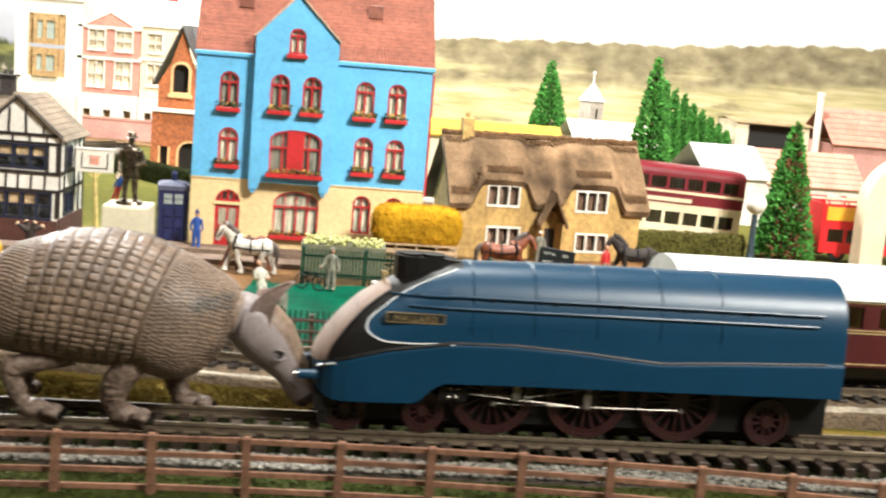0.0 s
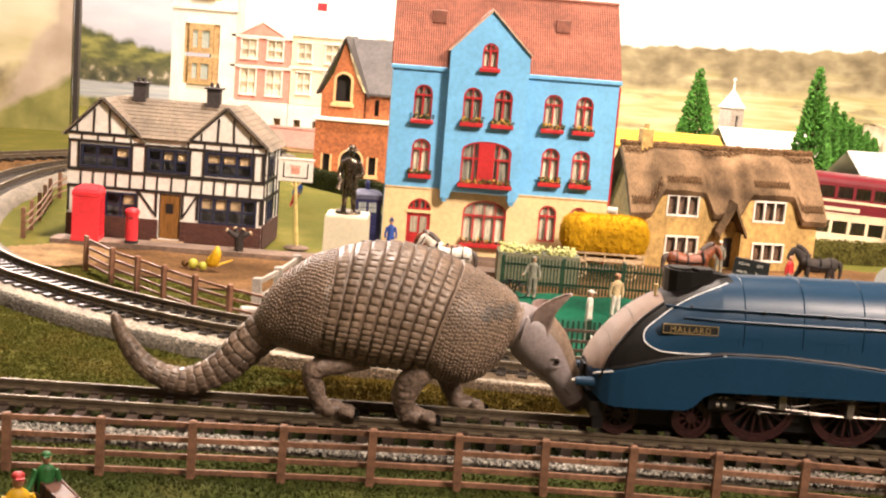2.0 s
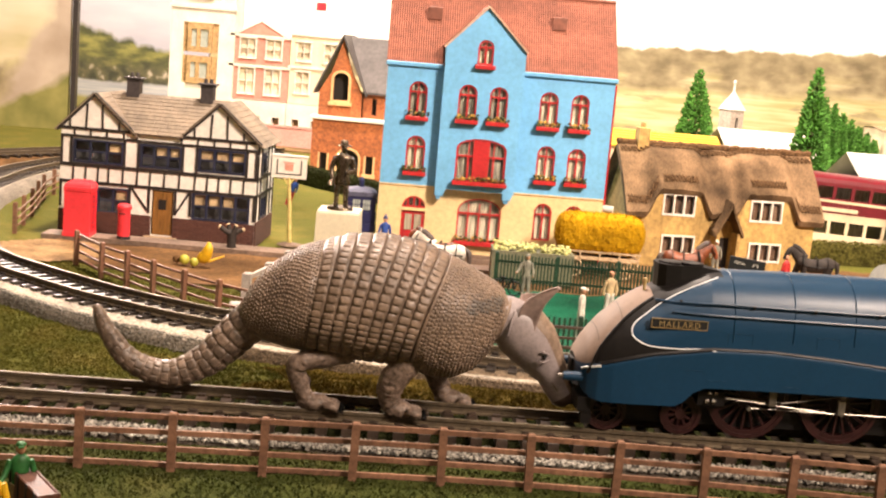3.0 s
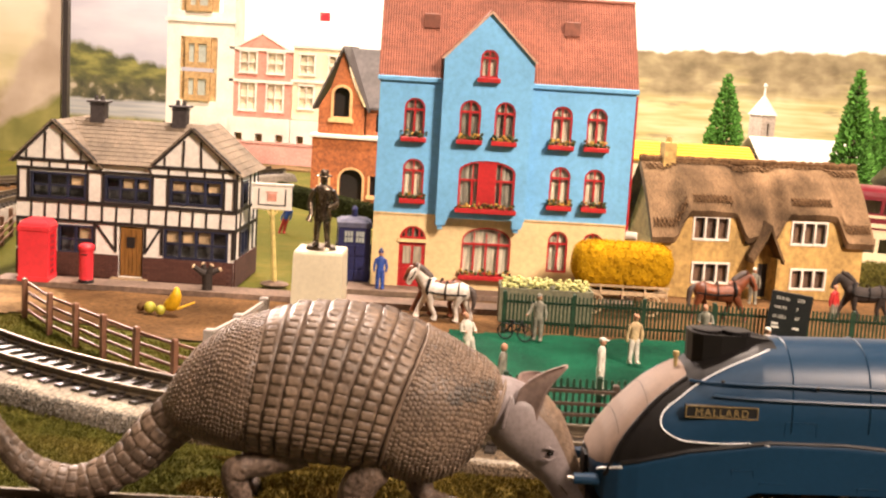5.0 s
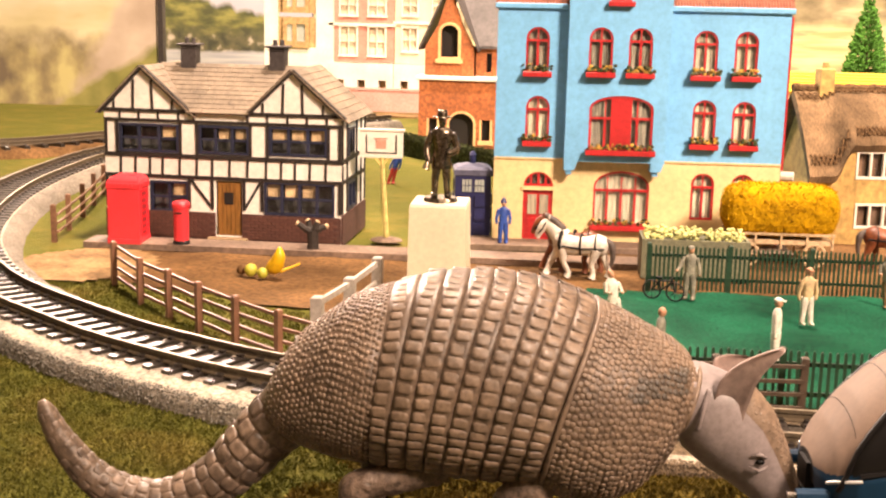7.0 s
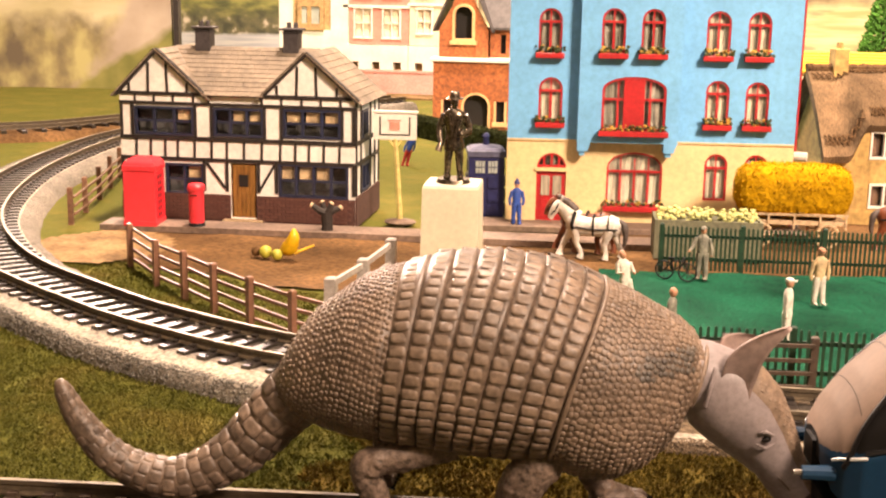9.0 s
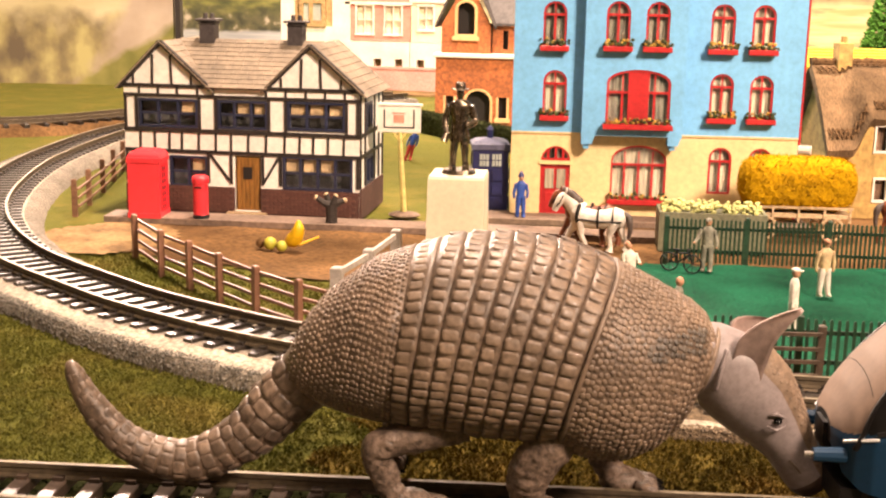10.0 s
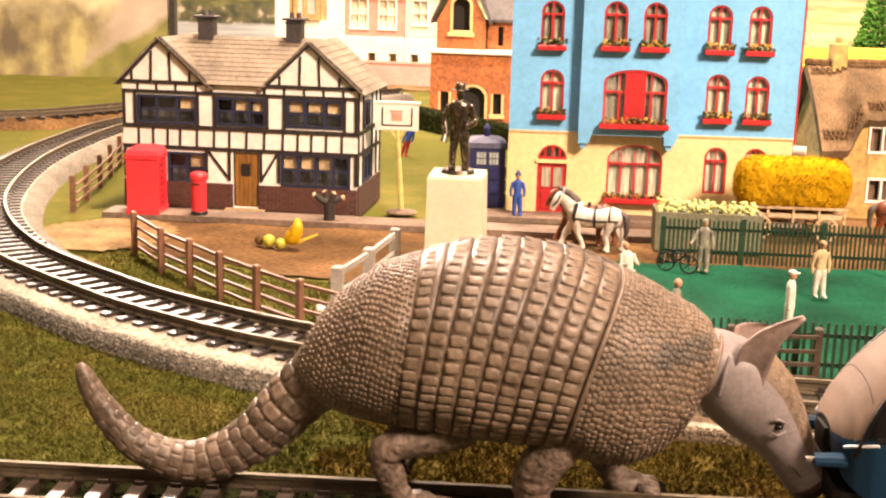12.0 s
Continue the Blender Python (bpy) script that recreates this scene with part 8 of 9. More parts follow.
def horse(name, x, y, rz, coat, mane, label, s=1.0, legs=None, z0=0.0012, neck=0, strap=3):
    b = Build()

    def trunk(rings, m):
        b.loft([[(px, w * math.cos(g), z + h * math.sin(g)) for g in [2 * math.pi * k / 16 for k in range(16)]] for px, z, w, h in rings], m)

    trunk([(-0.0128, 0.0140, 0.0012, 0.0016), (-0.0118, 0.0140, 0.0032, 0.0038), (-0.0085, 0.0142, 0.0043, 0.0047), (-0.0040, 0.0134, 0.0041, 0.0042), (0.0010, 0.0130, 0.0041, 0.0042),
           (0.0055, 0.0136, 0.0043, 0.0046), (0.0085, 0.0146, 0.0036, 0.0046), (0.0105, 0.0152, 0.0020, 0.0030)], 0)
    b.tube(spline([(0.0065, 0, 0.0160), (0.0095, 0, 0.0186), (0.0122, 0, 0.0210), (0.0136, 0, 0.0222)], 4), [lerp([0, 0.4, 0.8, 1], [0.0046, 0.0034, 0.0024, 0.0020], k / 12) for k in range(13)], 14, neck, flat=0.62)
    b.tube(spline([(0.0122, 0, 0.0226), (0.0146, 0, 0.0212), (0.0166, 0, 0.0180), (0.0176, 0, 0.0156)], 4), [lerp([0, 0.3, 0.7, 1], [0.0016, 0.0022, 0.0014, 0.0011], k / 12) for k in range(13)], 12, 0, flat=0.72)
    for sy in (-0.0010, 0.0010):
        b.tube([(0.0126, sy, 0.0238), (0.0126, sy * 1.4, 0.0258)], [0.0006, 0.0002], 6, 0)
    b.tube(spline([(0.0134, 0, 0.0246), (0.0108, 0, 0.0236), (0.0078, 0, 0.0212), (0.0056, 0, 0.0186)], 4), [lerp([0, 0.3, 0.8, 1], [0.0008, 0.0016, 0.0018, 0.0008], k / 12) for k in range(13)], 8, 1)
    b.tube(spline([(-0.0118, 0, 0.0166), (-0.0142, 0, 0.0146), (-0.0150, 0, 0.0100), (-0.0146, 0, 0.0056)], 4), [lerp([0, 0.4, 1], [0.0009, 0.0016, 0.0006], k / 12) for k in range(13)], 8, 1)
    for px, sy, knee, hoof in ((0.0076, -0.0022, 0.0034, 0.0052), (0.0064, 0.0022, -0.0010, -0.0030), (-0.0094, -0.0024, -0.0024, -0.0040), (-0.0082, 0.0024, 0.0018, 0.0010)):
        b.tube(spline([(px, sy, 0.0124), (px + knee * 0.6, sy, 0.0086), (px + knee, sy, 0.0060), (px + hoof, sy, 0.0022), (px + hoof + 0.0004, sy, 0.0)], 4),
               [lerp([0, 0.25, 0.5, 0.75, 1], [0.0025, 0.0017, 0.0012, 0.0011, 0.0017], k / 16) for k in range(17)], 9, 2)
    for sy in (-1, 1):
        b.tube(spline([(0.0066, sy * 0.0030, 0.0110), (0.0074, sy * 0.0046, 0.0146), (0.0064, sy * 0.0026, 0.0196)], 4), 0.0008, 7, strap)
        b.tube([(0.006, sy * 0.0047, 0.0136), (-0.002, sy * 0.0045, 0.0128), (-0.0118, sy * 0.0036, 0.0132)], [0.00042] * 3, 5, strap)
        for px in (-0.0015, -0.0078):
            b.tube(spline([(px, sy * 0.0030, 0.0100), (px, sy * 0.0046, 0.0134), (px, sy * 0.0026, 0.0176), (px, 0.0, 0.0184)], 3), 0.00042, 5, strap)
        b.tube([(0.0138, sy * 0.0014, 0.0226), (0.0152, sy * 0.0017, 0.0196), (0.0168, sy * 0.0012, 0.0176)], 0.0003, 5, strap)
    b.tube([(0.0160, -0.0014, 0.0190), (0.0164, 0, 0.0200), (0.0160, 0.0014, 0.0190)], 0.0003, 5, strap)
    b.v = [tuple((Vector(p) + noise.noise_vector(Vector(p) * 420) * 0.0002) * s) for p in b.v]
    ob = single(name, b, (coat, mane, legs or coat, LOCO_BLACK), pose(x, y, z0, 0, 0, rz), label, "figurine")
    return smooth_by_angle(ob, 60)


horse("horse_figurine", -0.0945, 0.6060, 176, HORSE_WHITE, HORSE_DARK, "white and grey model shire horse in black harness", 0.95)
horse("horse_figurine", -0.0978, 0.6165, 175, HORSE_BROWN, HORSE_DARK, "brown model shire horse beside the white one", 0.92)
horse("horse_figurine", 0.0360, 0.6560, 4, HORSE_BROWN, HORSE_DARK, "chestnut brown model horse in harness before the cottage", 0.98)
horse("horse_figurine", 0.1120, 0.6850, 184, STUMP_MAT, STUMP_MAT, "black model horse behind the green fence", 0.95)


def bicycle():
    c = thing("bicycle", pose(-0.0600, 0.5735, 0.0014, 0, 0, -18), "black model bicycle leaning beside a grey figurine", "bicycle")
    for x in (-0.0045, 0.0045):
        b = Build()
        pts = [(x + 0.0034 * math.cos(2 * math.pi * j / 20), 0, 0.0036 + 0.0034 * math.sin(2 * math.pi * j / 20)) for j in range(21)]
        b.tube(pts, 0.00035, 5)
        for j in range(4):
            g = math.pi * j / 4
            b.tube([(x + 0.0032 * math.cos(g), 0, 0.0036 + 0.0032 * math.sin(g)), (x - 0.0032 * math.cos(g), 0, 0.0036 - 0.0032 * math.sin(g))], 0.00012, 4)
        part("wheel", b, BLACK, c)
    b = Build()
    for p, q in (((-0.0045, 0.0036), (-0.0015, 0.0072)), ((-0.0015, 0.0072), (0.0030, 0.0075)), ((0.0030, 0.0085), (0.0045, 0.0036)), ((-0.0012, 0.0034), (0.0032, 0.0072)), ((-0.0012, 0.0034), (-0.0018, 0.0082)), ((-0.0045, 0.0036), (-0.0012, 0.0034))):
        b.tube([(p[0], 0, p[1]), (q[0], 0, q[1])], 0.00035, 5)
    part("frame", b, BLACK, c)
    b = Build()
    b.box(-0.0030, -0.0006, -0.0007, 0.0007, 0.0081, 0.0087)
    part("saddle", b, BLACK, c)
    b = Build()
    b.tube([(0.0026, -0.0018, 0.0088), (0.0030, 0, 0.0086), (0.0026, 0.0018, 0.0088)], 0.0003, 5)
    part("handlebar", b, BLACK, c)


bicycle()


# ---- street things ----
def phone_box():
    p = thing("telephone_box", pose(-0.2912, 0.6165, 0.0026, 0, 0, 6.5) @ Matrix.Diagonal((1.0, 1.0, 1.08, 1.0)), "bright red telephone box with a domed roof beside the pub", "telephone box")
    w = 0.0070
    b = Build()
    b.box(-w, w, -w, w, 0.0, 0.0225, bev=0.0004)
    b.box(-w - 0.0003, w + 0.0003, -w - 0.0003, w + 0.0003, 0.0, 0.0022, bev=0.0002)
    part("body", b, BOX_RED, p, "red cast body")
    b = Build()
    rings = []
    for i in range(7):
        t = i / 6
        q = w * math.sqrt(max(0.0, 1 - (t * 0.82) ** 2))
        rings.append([(-q, -q, 0.0248 + 0.0028 * t), (q, -q, 0.0248 + 0.0028 * t), (q, q, 0.0248 + 0.0028 * t), (-q, q, 0.0248 + 0.0028 * t)])
    b.box(-w - 0.0003, w + 0.0003, -w - 0.0003, w + 0.0003, 0.0222, 0.0249, bev=0.0003)
    b.loft(rings)
    part("roof", b, BOX_RED, p, "red domed roof")
    for side in range(4):
        m = Matrix.Rotation(side * math.pi / 2, 4, "Z")
        b = Build()
        b.box(-w * 0.62, w * 0.62, -w - 0.0006, -w - 0.0002, 0.0228, 0.0242, 0)
        sign = part("sign", b, BOX_RED, p, at=m)
        for r in range(7):
            for k in range(3):
                if side == 1 and k < 2:
                    b = Build()
                    x = -0.0032 + 0.0030 * k
                    b.box(x, x + 0.0022, -w - 0.0003, -w - 0.0001, 0.0036 + r * 0.0026, 0.0050 + r * 0.0026)
                    part("pane", b, WHEEL_RED, p, at=m)
        if side != 1:
            continue
        b = Build()
        for k in range(4):
            x = -0.0050 + 0.0030 * k
            b.box(x, x + 0.0006, -w - 0.0006, -w, 0.0030, 0.0220)
        part("glazing_bar", b, BOX_RED, p, at=m)


phone_box()
b = Build()
rings = []
for r, z in ((0.0036, 0.0), (0.0036, 0.0018), (0.0033, 0.0020), (0.0033, 0.0158), (0.0038, 0.0162), (0.0039, 0.0178), (0.0036, 0.0186), (0.0026, 0.0192), (0.0003, 0.0194)):
    rings.append([(r * math.cos(2 * math.pi * j / 24), r * math.sin(2 * math.pi * j / 24), z) for j in range(24)])
pb = thing("pillar_box", pose(-0.2668, 0.6160, 0.0026, 0, 0, 0), "red cylindrical pillar box with a black base", "post box")
b.loft(rings[2:])
part("body", b, BOX_RED, pb, "red cylindrical body")
b = Build()
b.loft(rings[:3])
part("base", b, BLACK, pb, "black base")
b = Build()
b.box(-0.0016, 0.0016, -0.0036, -0.0030, 0.0140, 0.0146)
part("slot", b, DARK, pb)


def inn_sign():
    s = thing("pub_sign", pose(-0.1860, 0.6560, 0.001, 0, 0, 6), "white hanging pub sign board on a cream post", "sign")
    b = Build()
    b.tube([(0.0015, 0, 0), (-0.0010, 0, 0.0385)], [0.0013, 0.0010], 8)
    b.beam((-0.0010, 0.0345), (-0.0040, 0.0385), 0.0009, -0.0006, 0.0006)
    b.beam((-0.0010, 0.0345), (0.0022, 0.0385), 0.0009, -0.0006, 0.0006)
    part("post", b, mat("cream_post", (0.70, 0.56, 0.20), 0.6), s, "cream yellow post")
    b = Build()
    b.box(-0.0110, 0.0085, -0.0008, 0.0008, 0.0380, 0.0505, bev=0.0003)
    part("board", b, WHITE_PAINT, s, "white board")
    b = Build()
    b.box(-0.0116, 0.0092, -0.0014, 0.0014, 0.0503, 0.0512)
    part("cap", b, WHITE_PAINT, s)
    b = Build()
    for q in ((-0.0082, -0.0076, 0.0402, 0.0486), (0.0052, 0.0058, 0.0402, 0.0486), (-0.0076, 0.0052, 0.0402, 0.0407)):
        b.box(q[0], q[1], -0.0011, -0.0008, q[2], q[3])
    part("border", b, BLACK, s, "thin black border line")
    b = Build()
    b.box(-0.0036, 0.0010, -0.0011, -0.0008, 0.0425, 0.0462)
    b.box(-0.0044, 0.0016, -0.0011, -0.0008, 0.0466, 0.0472)
    part("emblem", b, SALMON, s, "small red emblem patch")
    b = Build()
    b.ball((0.0015, 0, 0.0004), (0.0075, 0.0055, 0.0016), 14, 6)
    part("foot", b, PAVING, s, "grey mound at the post foot")


inn_sign()


def police_box():
    p = thing("police_box", pose(-0.1492, 0.6800, 0.001, 0, 0, 12), "dark blue police box with a roof lamp beside the house", "police box")
    w = 0.0082
    b = Build()
    b.box(-w, w, -w, w, 0.0, 0.0300, bev=0.0003)
    b.box(-w - 0.0008, w + 0.0008, -w - 0.0008, w + 0.0008, 0.0, 0.0014, bev=0.0002)
    part("body", b, POLICE_BLUE, p, "dark blue body")
    b = Build()
    b.box(-w - 0.0006, w + 0.0006, -w - 0.0006, w + 0.0006, 0.0295, 0.0325, bev=0.0003)
    b.loft([[(-q, -q, z), (q, -q, z), (q, q, z), (-q, q, z)] for q, z in ((w, 0.0323), (w * 0.86, 0.0334), (w * 0.3, 0.0345))])
    part("roof", b, mat("dusty_blue", (0.085, 0.090, 0.150), 0.6), p, "dusty stepped roof")
    b = Build()
    b.tube([(0, 0, 0.034), (0, 0, 0.0385)], [0.0016, 0.0014], 10)
    b.tube([(0, 0, 0.0383), (0, 0, 0.0400)], [0.0019, 0.0006], 10)
    part("lamp", b, POLICE_BLUE, p, "small roof lamp")
    b = Build()
    b.box(-w * 0.8, w * 0.8, -w - 0.0005, -w, 0.0302, 0.0318)
    part("sign", b, BLACK, p)
    for side in (0, 1, -1):
        m = Matrix.Rotation(side * math.pi / 2, 4, "Z")
        for x in (-0.0050, 0.0008):
            b = Build()
            b.box(x, x + 0.0042, -w - 0.0003, -w + 0.0002, 0.0222, 0.0278, 0)
            win = part("window", b, PALE_BLUE_PANE, p, "pale grey window", at=m)
            b = Build()
            b.box(x + 0.0013, x + 0.0016, -w - 0.0005, -w, 0.0222, 0.0278)
            b.box(x + 0.0026, x + 0.0029, -w - 0.0005, -w, 0.0222, 0.0278)
            b.box(x, x + 0.0042, -w - 0.0005, -w, 0.0248, 0.0252)
            part("glazing_bar", b, POLICE_BLUE, win)
            for z in (0.0025, 0.0090, 0.0155):
                b = Build()
                b.box(x, x + 0.0042, -w + 0.0001, -w + 0.0006, z, z + 0.0052)
                b.v = [(px, py - 0.0010, pz) for px, py, pz in b.v]
                part("panel", b, POLICE_BLUE, p, at=m)


police_box()


def stump():
    b = Build()
    b.tube([(0, 0, -0.001), (0.0002, 0, 0.004), (0, 0, 0.0100)], [0.0030, 0.0024, 0.0026], 10, 0)
    for tip in ((-0.0062, 0, 0.0128), (0.0058, 0.0005, 0.0118), (-0.0022, 0.001, 0.0142), (0.0022, -0.001, 0.0140)):
        b.tube([(0, 0, 0.0090), (tip[0] * 0.6, tip[1], 0.0110), tip], [0.0020, 0.0014, 0.0011], 8, 0)
        t = Vector(tip)
        b.tube([t, t + Vector((tip[0] * 0.14, 0, 0.0005))], [0.0012, 0.0010], 8, 1)
    single("tree_stump", b, (STUMP_MAT, PALE_WOOD), pose(-0.2094, 0.6215, 0.001, 0, 0, 10), "dark pollarded tree stump with pale cut branch ends", "tree stump")


stump()


def fruit():
    b = Build()
    pts = spline([(0, 0, 0.003), (0.0035, 0, 0.0045), (0.0060, 0, 0.0085), (0.0062, 0, 0.0125)], 5)
    b.tube(pts, [lerp([0, 0.3, 0.7, 1], [0.0018, 0.0033, 0.0024, 0.0006], i / (len(pts) - 1)) for i in range(len(pts))], 12)
    single("yellow_gourd", b, YELLOW_TOY, pose(-0.2135, 0.5735, 0.0012, 0, 0, -30), "yellow curved plastic gourd lying on the earth", "gourd", smooth=True)
    b = Build()
    b.tube([(0, 0, 0.0030), (0.0085, 0, 0.0042)], [0.0007, 0.0004], 6)
    single("yellow_stick", b, YELLOW_TOY, pose(-0.2080, 0.5720, 0.0006, 0, -12, 25), "thin yellow stick leaning on the gourd", "stick")
    for x, y, r, m in ((-0.2205, 0.5722, 0.0026, BALL_GREEN), (-0.2150, 0.5700, 0.0022, BALL_GREEN), (-0.2252, 0.5745, 0.0020, DIRT)):
        b = Build()
        b.ball((0, 0, r * 0.92), r, 14, 9)
        single("ball", b, m, pose(x, y, 0.0010), "small lime green ball lying on the earth" if m is BALL_GREEN else "small brown ball lying on the earth", "ball", "balls on the earth", smooth=True)


fruit()


def planter():
    p = thing("raised_planter", pose(-0.0690, 0.6110, 0.001, 0, 0, 5), "grey-green raised planter filled with pale cabbage leaves", "planter")
    b = Build()
    b.wall(0, 0.043, 0, 0.0160, 0, 0.0012, [])
    b.box(0, 0.0012, 0.0012, 0.018, 0, 0.0160)
    b.box(0.0418, 0.043, 0.0012, 0.018, 0, 0.0160)
    b.box(0, 0.043, 0.018, 0.0192, 0, 0.0160)
    b.box(0.0012, 0.0418, 0.0012, 0.018, 0.012, 0.0150)
    part("box", b, mat("planter_grey", (0.16, 0.16, 0.10), 0.7), p, "grey-green planter sides")
    rng = random.Random(12)
    b = Build()
    for k in range(230):
        x, y, z = 0.0015 + 0.040 * rng.random(), 0.0005 + 0.018 * rng.random(), 0.0155 + 0.0032 * rng.random()
        r = 0.0007 + 0.0007 * rng.random()
        b.ball((x, y, z), (r, r, r * 0.7), 6, 3)
    part("leaves", b, LEAF_PALE, p, "pale yellow-green leaf clumps")


planter()


def hay_wagon():
    h = thing("hay_wagon", pose(-0.0120, 0.6560, 0.001, 0, 0, 6), "pale wooden wagon piled with a rounded bright yellow hay load", "wagon")
    b = Build()
    b.box(-0.022, 0.022, -0.008, 0.008, 0.0098, 0.0116)
    part("deck", b, PALE_WOOD, h, "pale wagon deck")
    for y in (-0.0082, 0.0082):
        for x in (-0.0215, -0.0108, 0.0, 0.0108, 0.0215):
            b = Build()
            b.box(x - 0.0004, x + 0.0004, y - 0.0004, y + 0.0004, 0.0080, 0.0137)
            part("side_post", b, PALE_WOOD, h)
        b = Build()
        b.box(-0.0225, 0.0225, y - 0.0005, y + 0.0005, 0.0138, 0.0147)
        part("side_rail", b, PALE_WOOD, h, "pale wagon side rail")
    for x in (-0.014, 0.014):
        for y in (-0.0090, 0.0090):
            b = Build()
            pts = [(x + 0.0048 * math.cos(2 * math.pi * j / 20), y, 0.0054 + 0.0048 * math.sin(2 * math.pi * j / 20)) for j in range(21)]
            b.tube(pts, 0.0006, 5)
            for j in range(5):
                g = math.pi * j / 5
                b.tube([(x + 0.0046 * math.cos(g), y, 0.0054 + 0.0046 * math.sin(g)), (x - 0.0046 * math.cos(g), y, 0.0054 - 0.0046 * math.sin(g))], 0.0003, 4)
            part("wheel", b, PALE_WOOD, h)
    rings = []
    for i in range(27):
        t = -1 + 2 * i / 26
        k = (1 - abs(t) ** 6) ** 0.35 if abs(t) < 1 else 0.0
        k = max(k, 0.35)
        ring = []
        for j in range(28):
            g = 2 * math.pi * j / 28
            c, s = math.cos(g), math.sin(g)
            r = (abs(c) ** 3.2 + abs(s) ** 3.2) ** (-1 / 3.2)
            w = 1 + 0.05 * noise.noise((t * 6, c * 3, s * 3)) + 0.05 * noise.noise((t * 22, c * 9, s * 9))
            ring.append((t * 0.0248, 0.0100 * c * r * k * w, 0.0236 + 0.0112 * s * r * k * w))
        rings.append(ring)
    b = Build()
    b.loft(rings)
    rng = random.Random(4)
    for k in range(5200):
        i, j = rng.randrange(1, 26), rng.randrange(28)
        p = Vector(rings[i][j]).lerp(Vector(rings[i - 1][(j + 1) % 28]), rng.random())
        q = p + Vector((jitter(rng, 0.0010), jitter(rng, 0.0010) + (0.0005 if p.y > 0 else -0.0005), jitter(rng, 0.0010) + 0.0002))
        s = Vector((jitter(rng, 0.0004), jitter(rng, 0.0004), jitter(rng, 0.0004)))
        b.face([p - s, p + s, q])
    part("hay_load", b, HAY, h, "shaggy yellow hay load")


hay_wagon()


def scoreboard():
    s = thing("scoreboard", pose(0.0570, 0.5960, 0.0036, 0, 5, -6), "black cricket scoreboard with white lettering on two legs", "scoreboard")
    b = Build()
    b.box(-0.0088, 0.0088, -0.0008, 0.0008, 0.0040, 0.0237, bev=0.0002)
    part("board", b, BLACK, s, "black board")
    for x in (-0.0075, 0.0062):
        b = Build()
        b.box(x, x + 0.0014, 0.0008, 0.0022, -0.003, 0.0225)
        part("leg", b, BLACK, s)
    for z, word, count in ((0.0203, "TOTAL", "373"), (0.0162, "WKTS", "7"), (0.0121, "OVERS", "47")):
        for x, text in ((-0.0068, word), (0.0024, count)):
            cu = bpy.data.curves.new("lettering", "FONT")
            cu.body, cu.size, cu.extrude = text, 0.0019 if text is word else 0.0021, 0.00005
            cu.materials.append(WHITE_PAINT)
            letters = new("lettering", cu)
            letters.parent = s
            letters.matrix_basis = pose(x, -0.0009, z, 90, 0, 0)
    for x0, x1, z in ((-0.0068, -0.0040, 0.0090), (-0.0068, -0.0034, 0.0074), (0.0024, 0.0052, 0.0080)):
        b = Build()
        b.box(x0, x1, -0.0010, -0.0008, z, z + 0.0009)
        part("lettering_bar", b, WHITE_PAINT, s)


scoreboard()


# ---- trees and hedges ----
def conifer(name, x, y, h, r, label, seed, cones=False, lean=0.0):
    t = thing(name, pose(x, y, 0.0), label, "tree")
    b = Build()
    b.tube([(0, 0, -0.001), (lean * h * 0.5, 0, h * 0.5), (lean * h, 0, h * 0.96)], [r * 0.14, r * 0.09, r * 0.02], 8)
    for k in range(22):
        z = h * (0.08 + 0.8 * k / 22)
        g = k * 2.4
        q = r * (1 - z / h) * 0.8
        b.tube([(lean * z, 0, z), (lean * z + q * math.cos(g), q * math.sin(g), z + q * 0.15)], [r * 0.03, r * 0.012], 5)
    part("trunk", b, BARK, t)
    rng = random.Random(seed)
    b = Build()
    n = int(2600 * max(1.0, r / 0.02))
    for k in range(n):
        z = h * (0.03 + 0.97 * (1 - math.sqrt(rng.random())) ** 0.9)
        prof = r * (1 - (z / h)) ** 0.85 + 0.0012
        g = rng.random() * 2 * math.pi
        lump = 1 + 0.22 * noise.noise((math.cos(g) * 2.5, math.sin(g) * 2.5, z / h * 9 + seed))
        q = prof * lump * (0.72 + 0.28 * rng.random())
        c = Vector((lean * z + q * math.cos(g), q * math.sin(g), z))
        s = 0.0012 + 0.0014 * rng.random()
        out = Vector((math.cos(g), math.sin(g), 0.5 + jitter(rng, 0.5))).normalized()
        sid = out.cross(Vector((jitter(rng, 1), jitter(rng, 1), 1))).normalized()
        up = out.cross(sid)
        b.solid([c + out * s * 1.3, c + sid * s - out * s * 0.3, c - sid * s * 0.6 + up * s * 0.8 - out * s * 0.3, c - sid * s * 0.6 - up * s * 0.8 - out * s * 0.3],
                [(0, 1, 2), (0, 2, 3), (0, 3, 1), (1, 3, 2)], 1 if cones and rng.random() < 0.28 and -2.4 < g - 2 * math.pi < -0.6 else 0)
    part("crown", b, (CONIFER, CONIFER_RED), t, "dense bright green needle clumps")


conifer("conifer", 0.1010, 1.190, 0.120, 0.028, "slim bright green model conifer behind the cottage", 21)
conifer("conifer", 0.1625, 0.962, 0.128, 0.0225, "tall bright green model conifer beside the white roofs", 22)
for k in range(9):
    conifer("conifer", 0.2050 + 0.0125 * k, 1.150 + 0.016 * k, 0.1110 - 0.0067 * k, 0.0125, "shorter green conifer in a descending row", 23 + k)
conifer("conifer", 0.2335, 0.815, 0.092, 0.0195, "dark green model conifer with rusty brown cones", 26, cones=True)


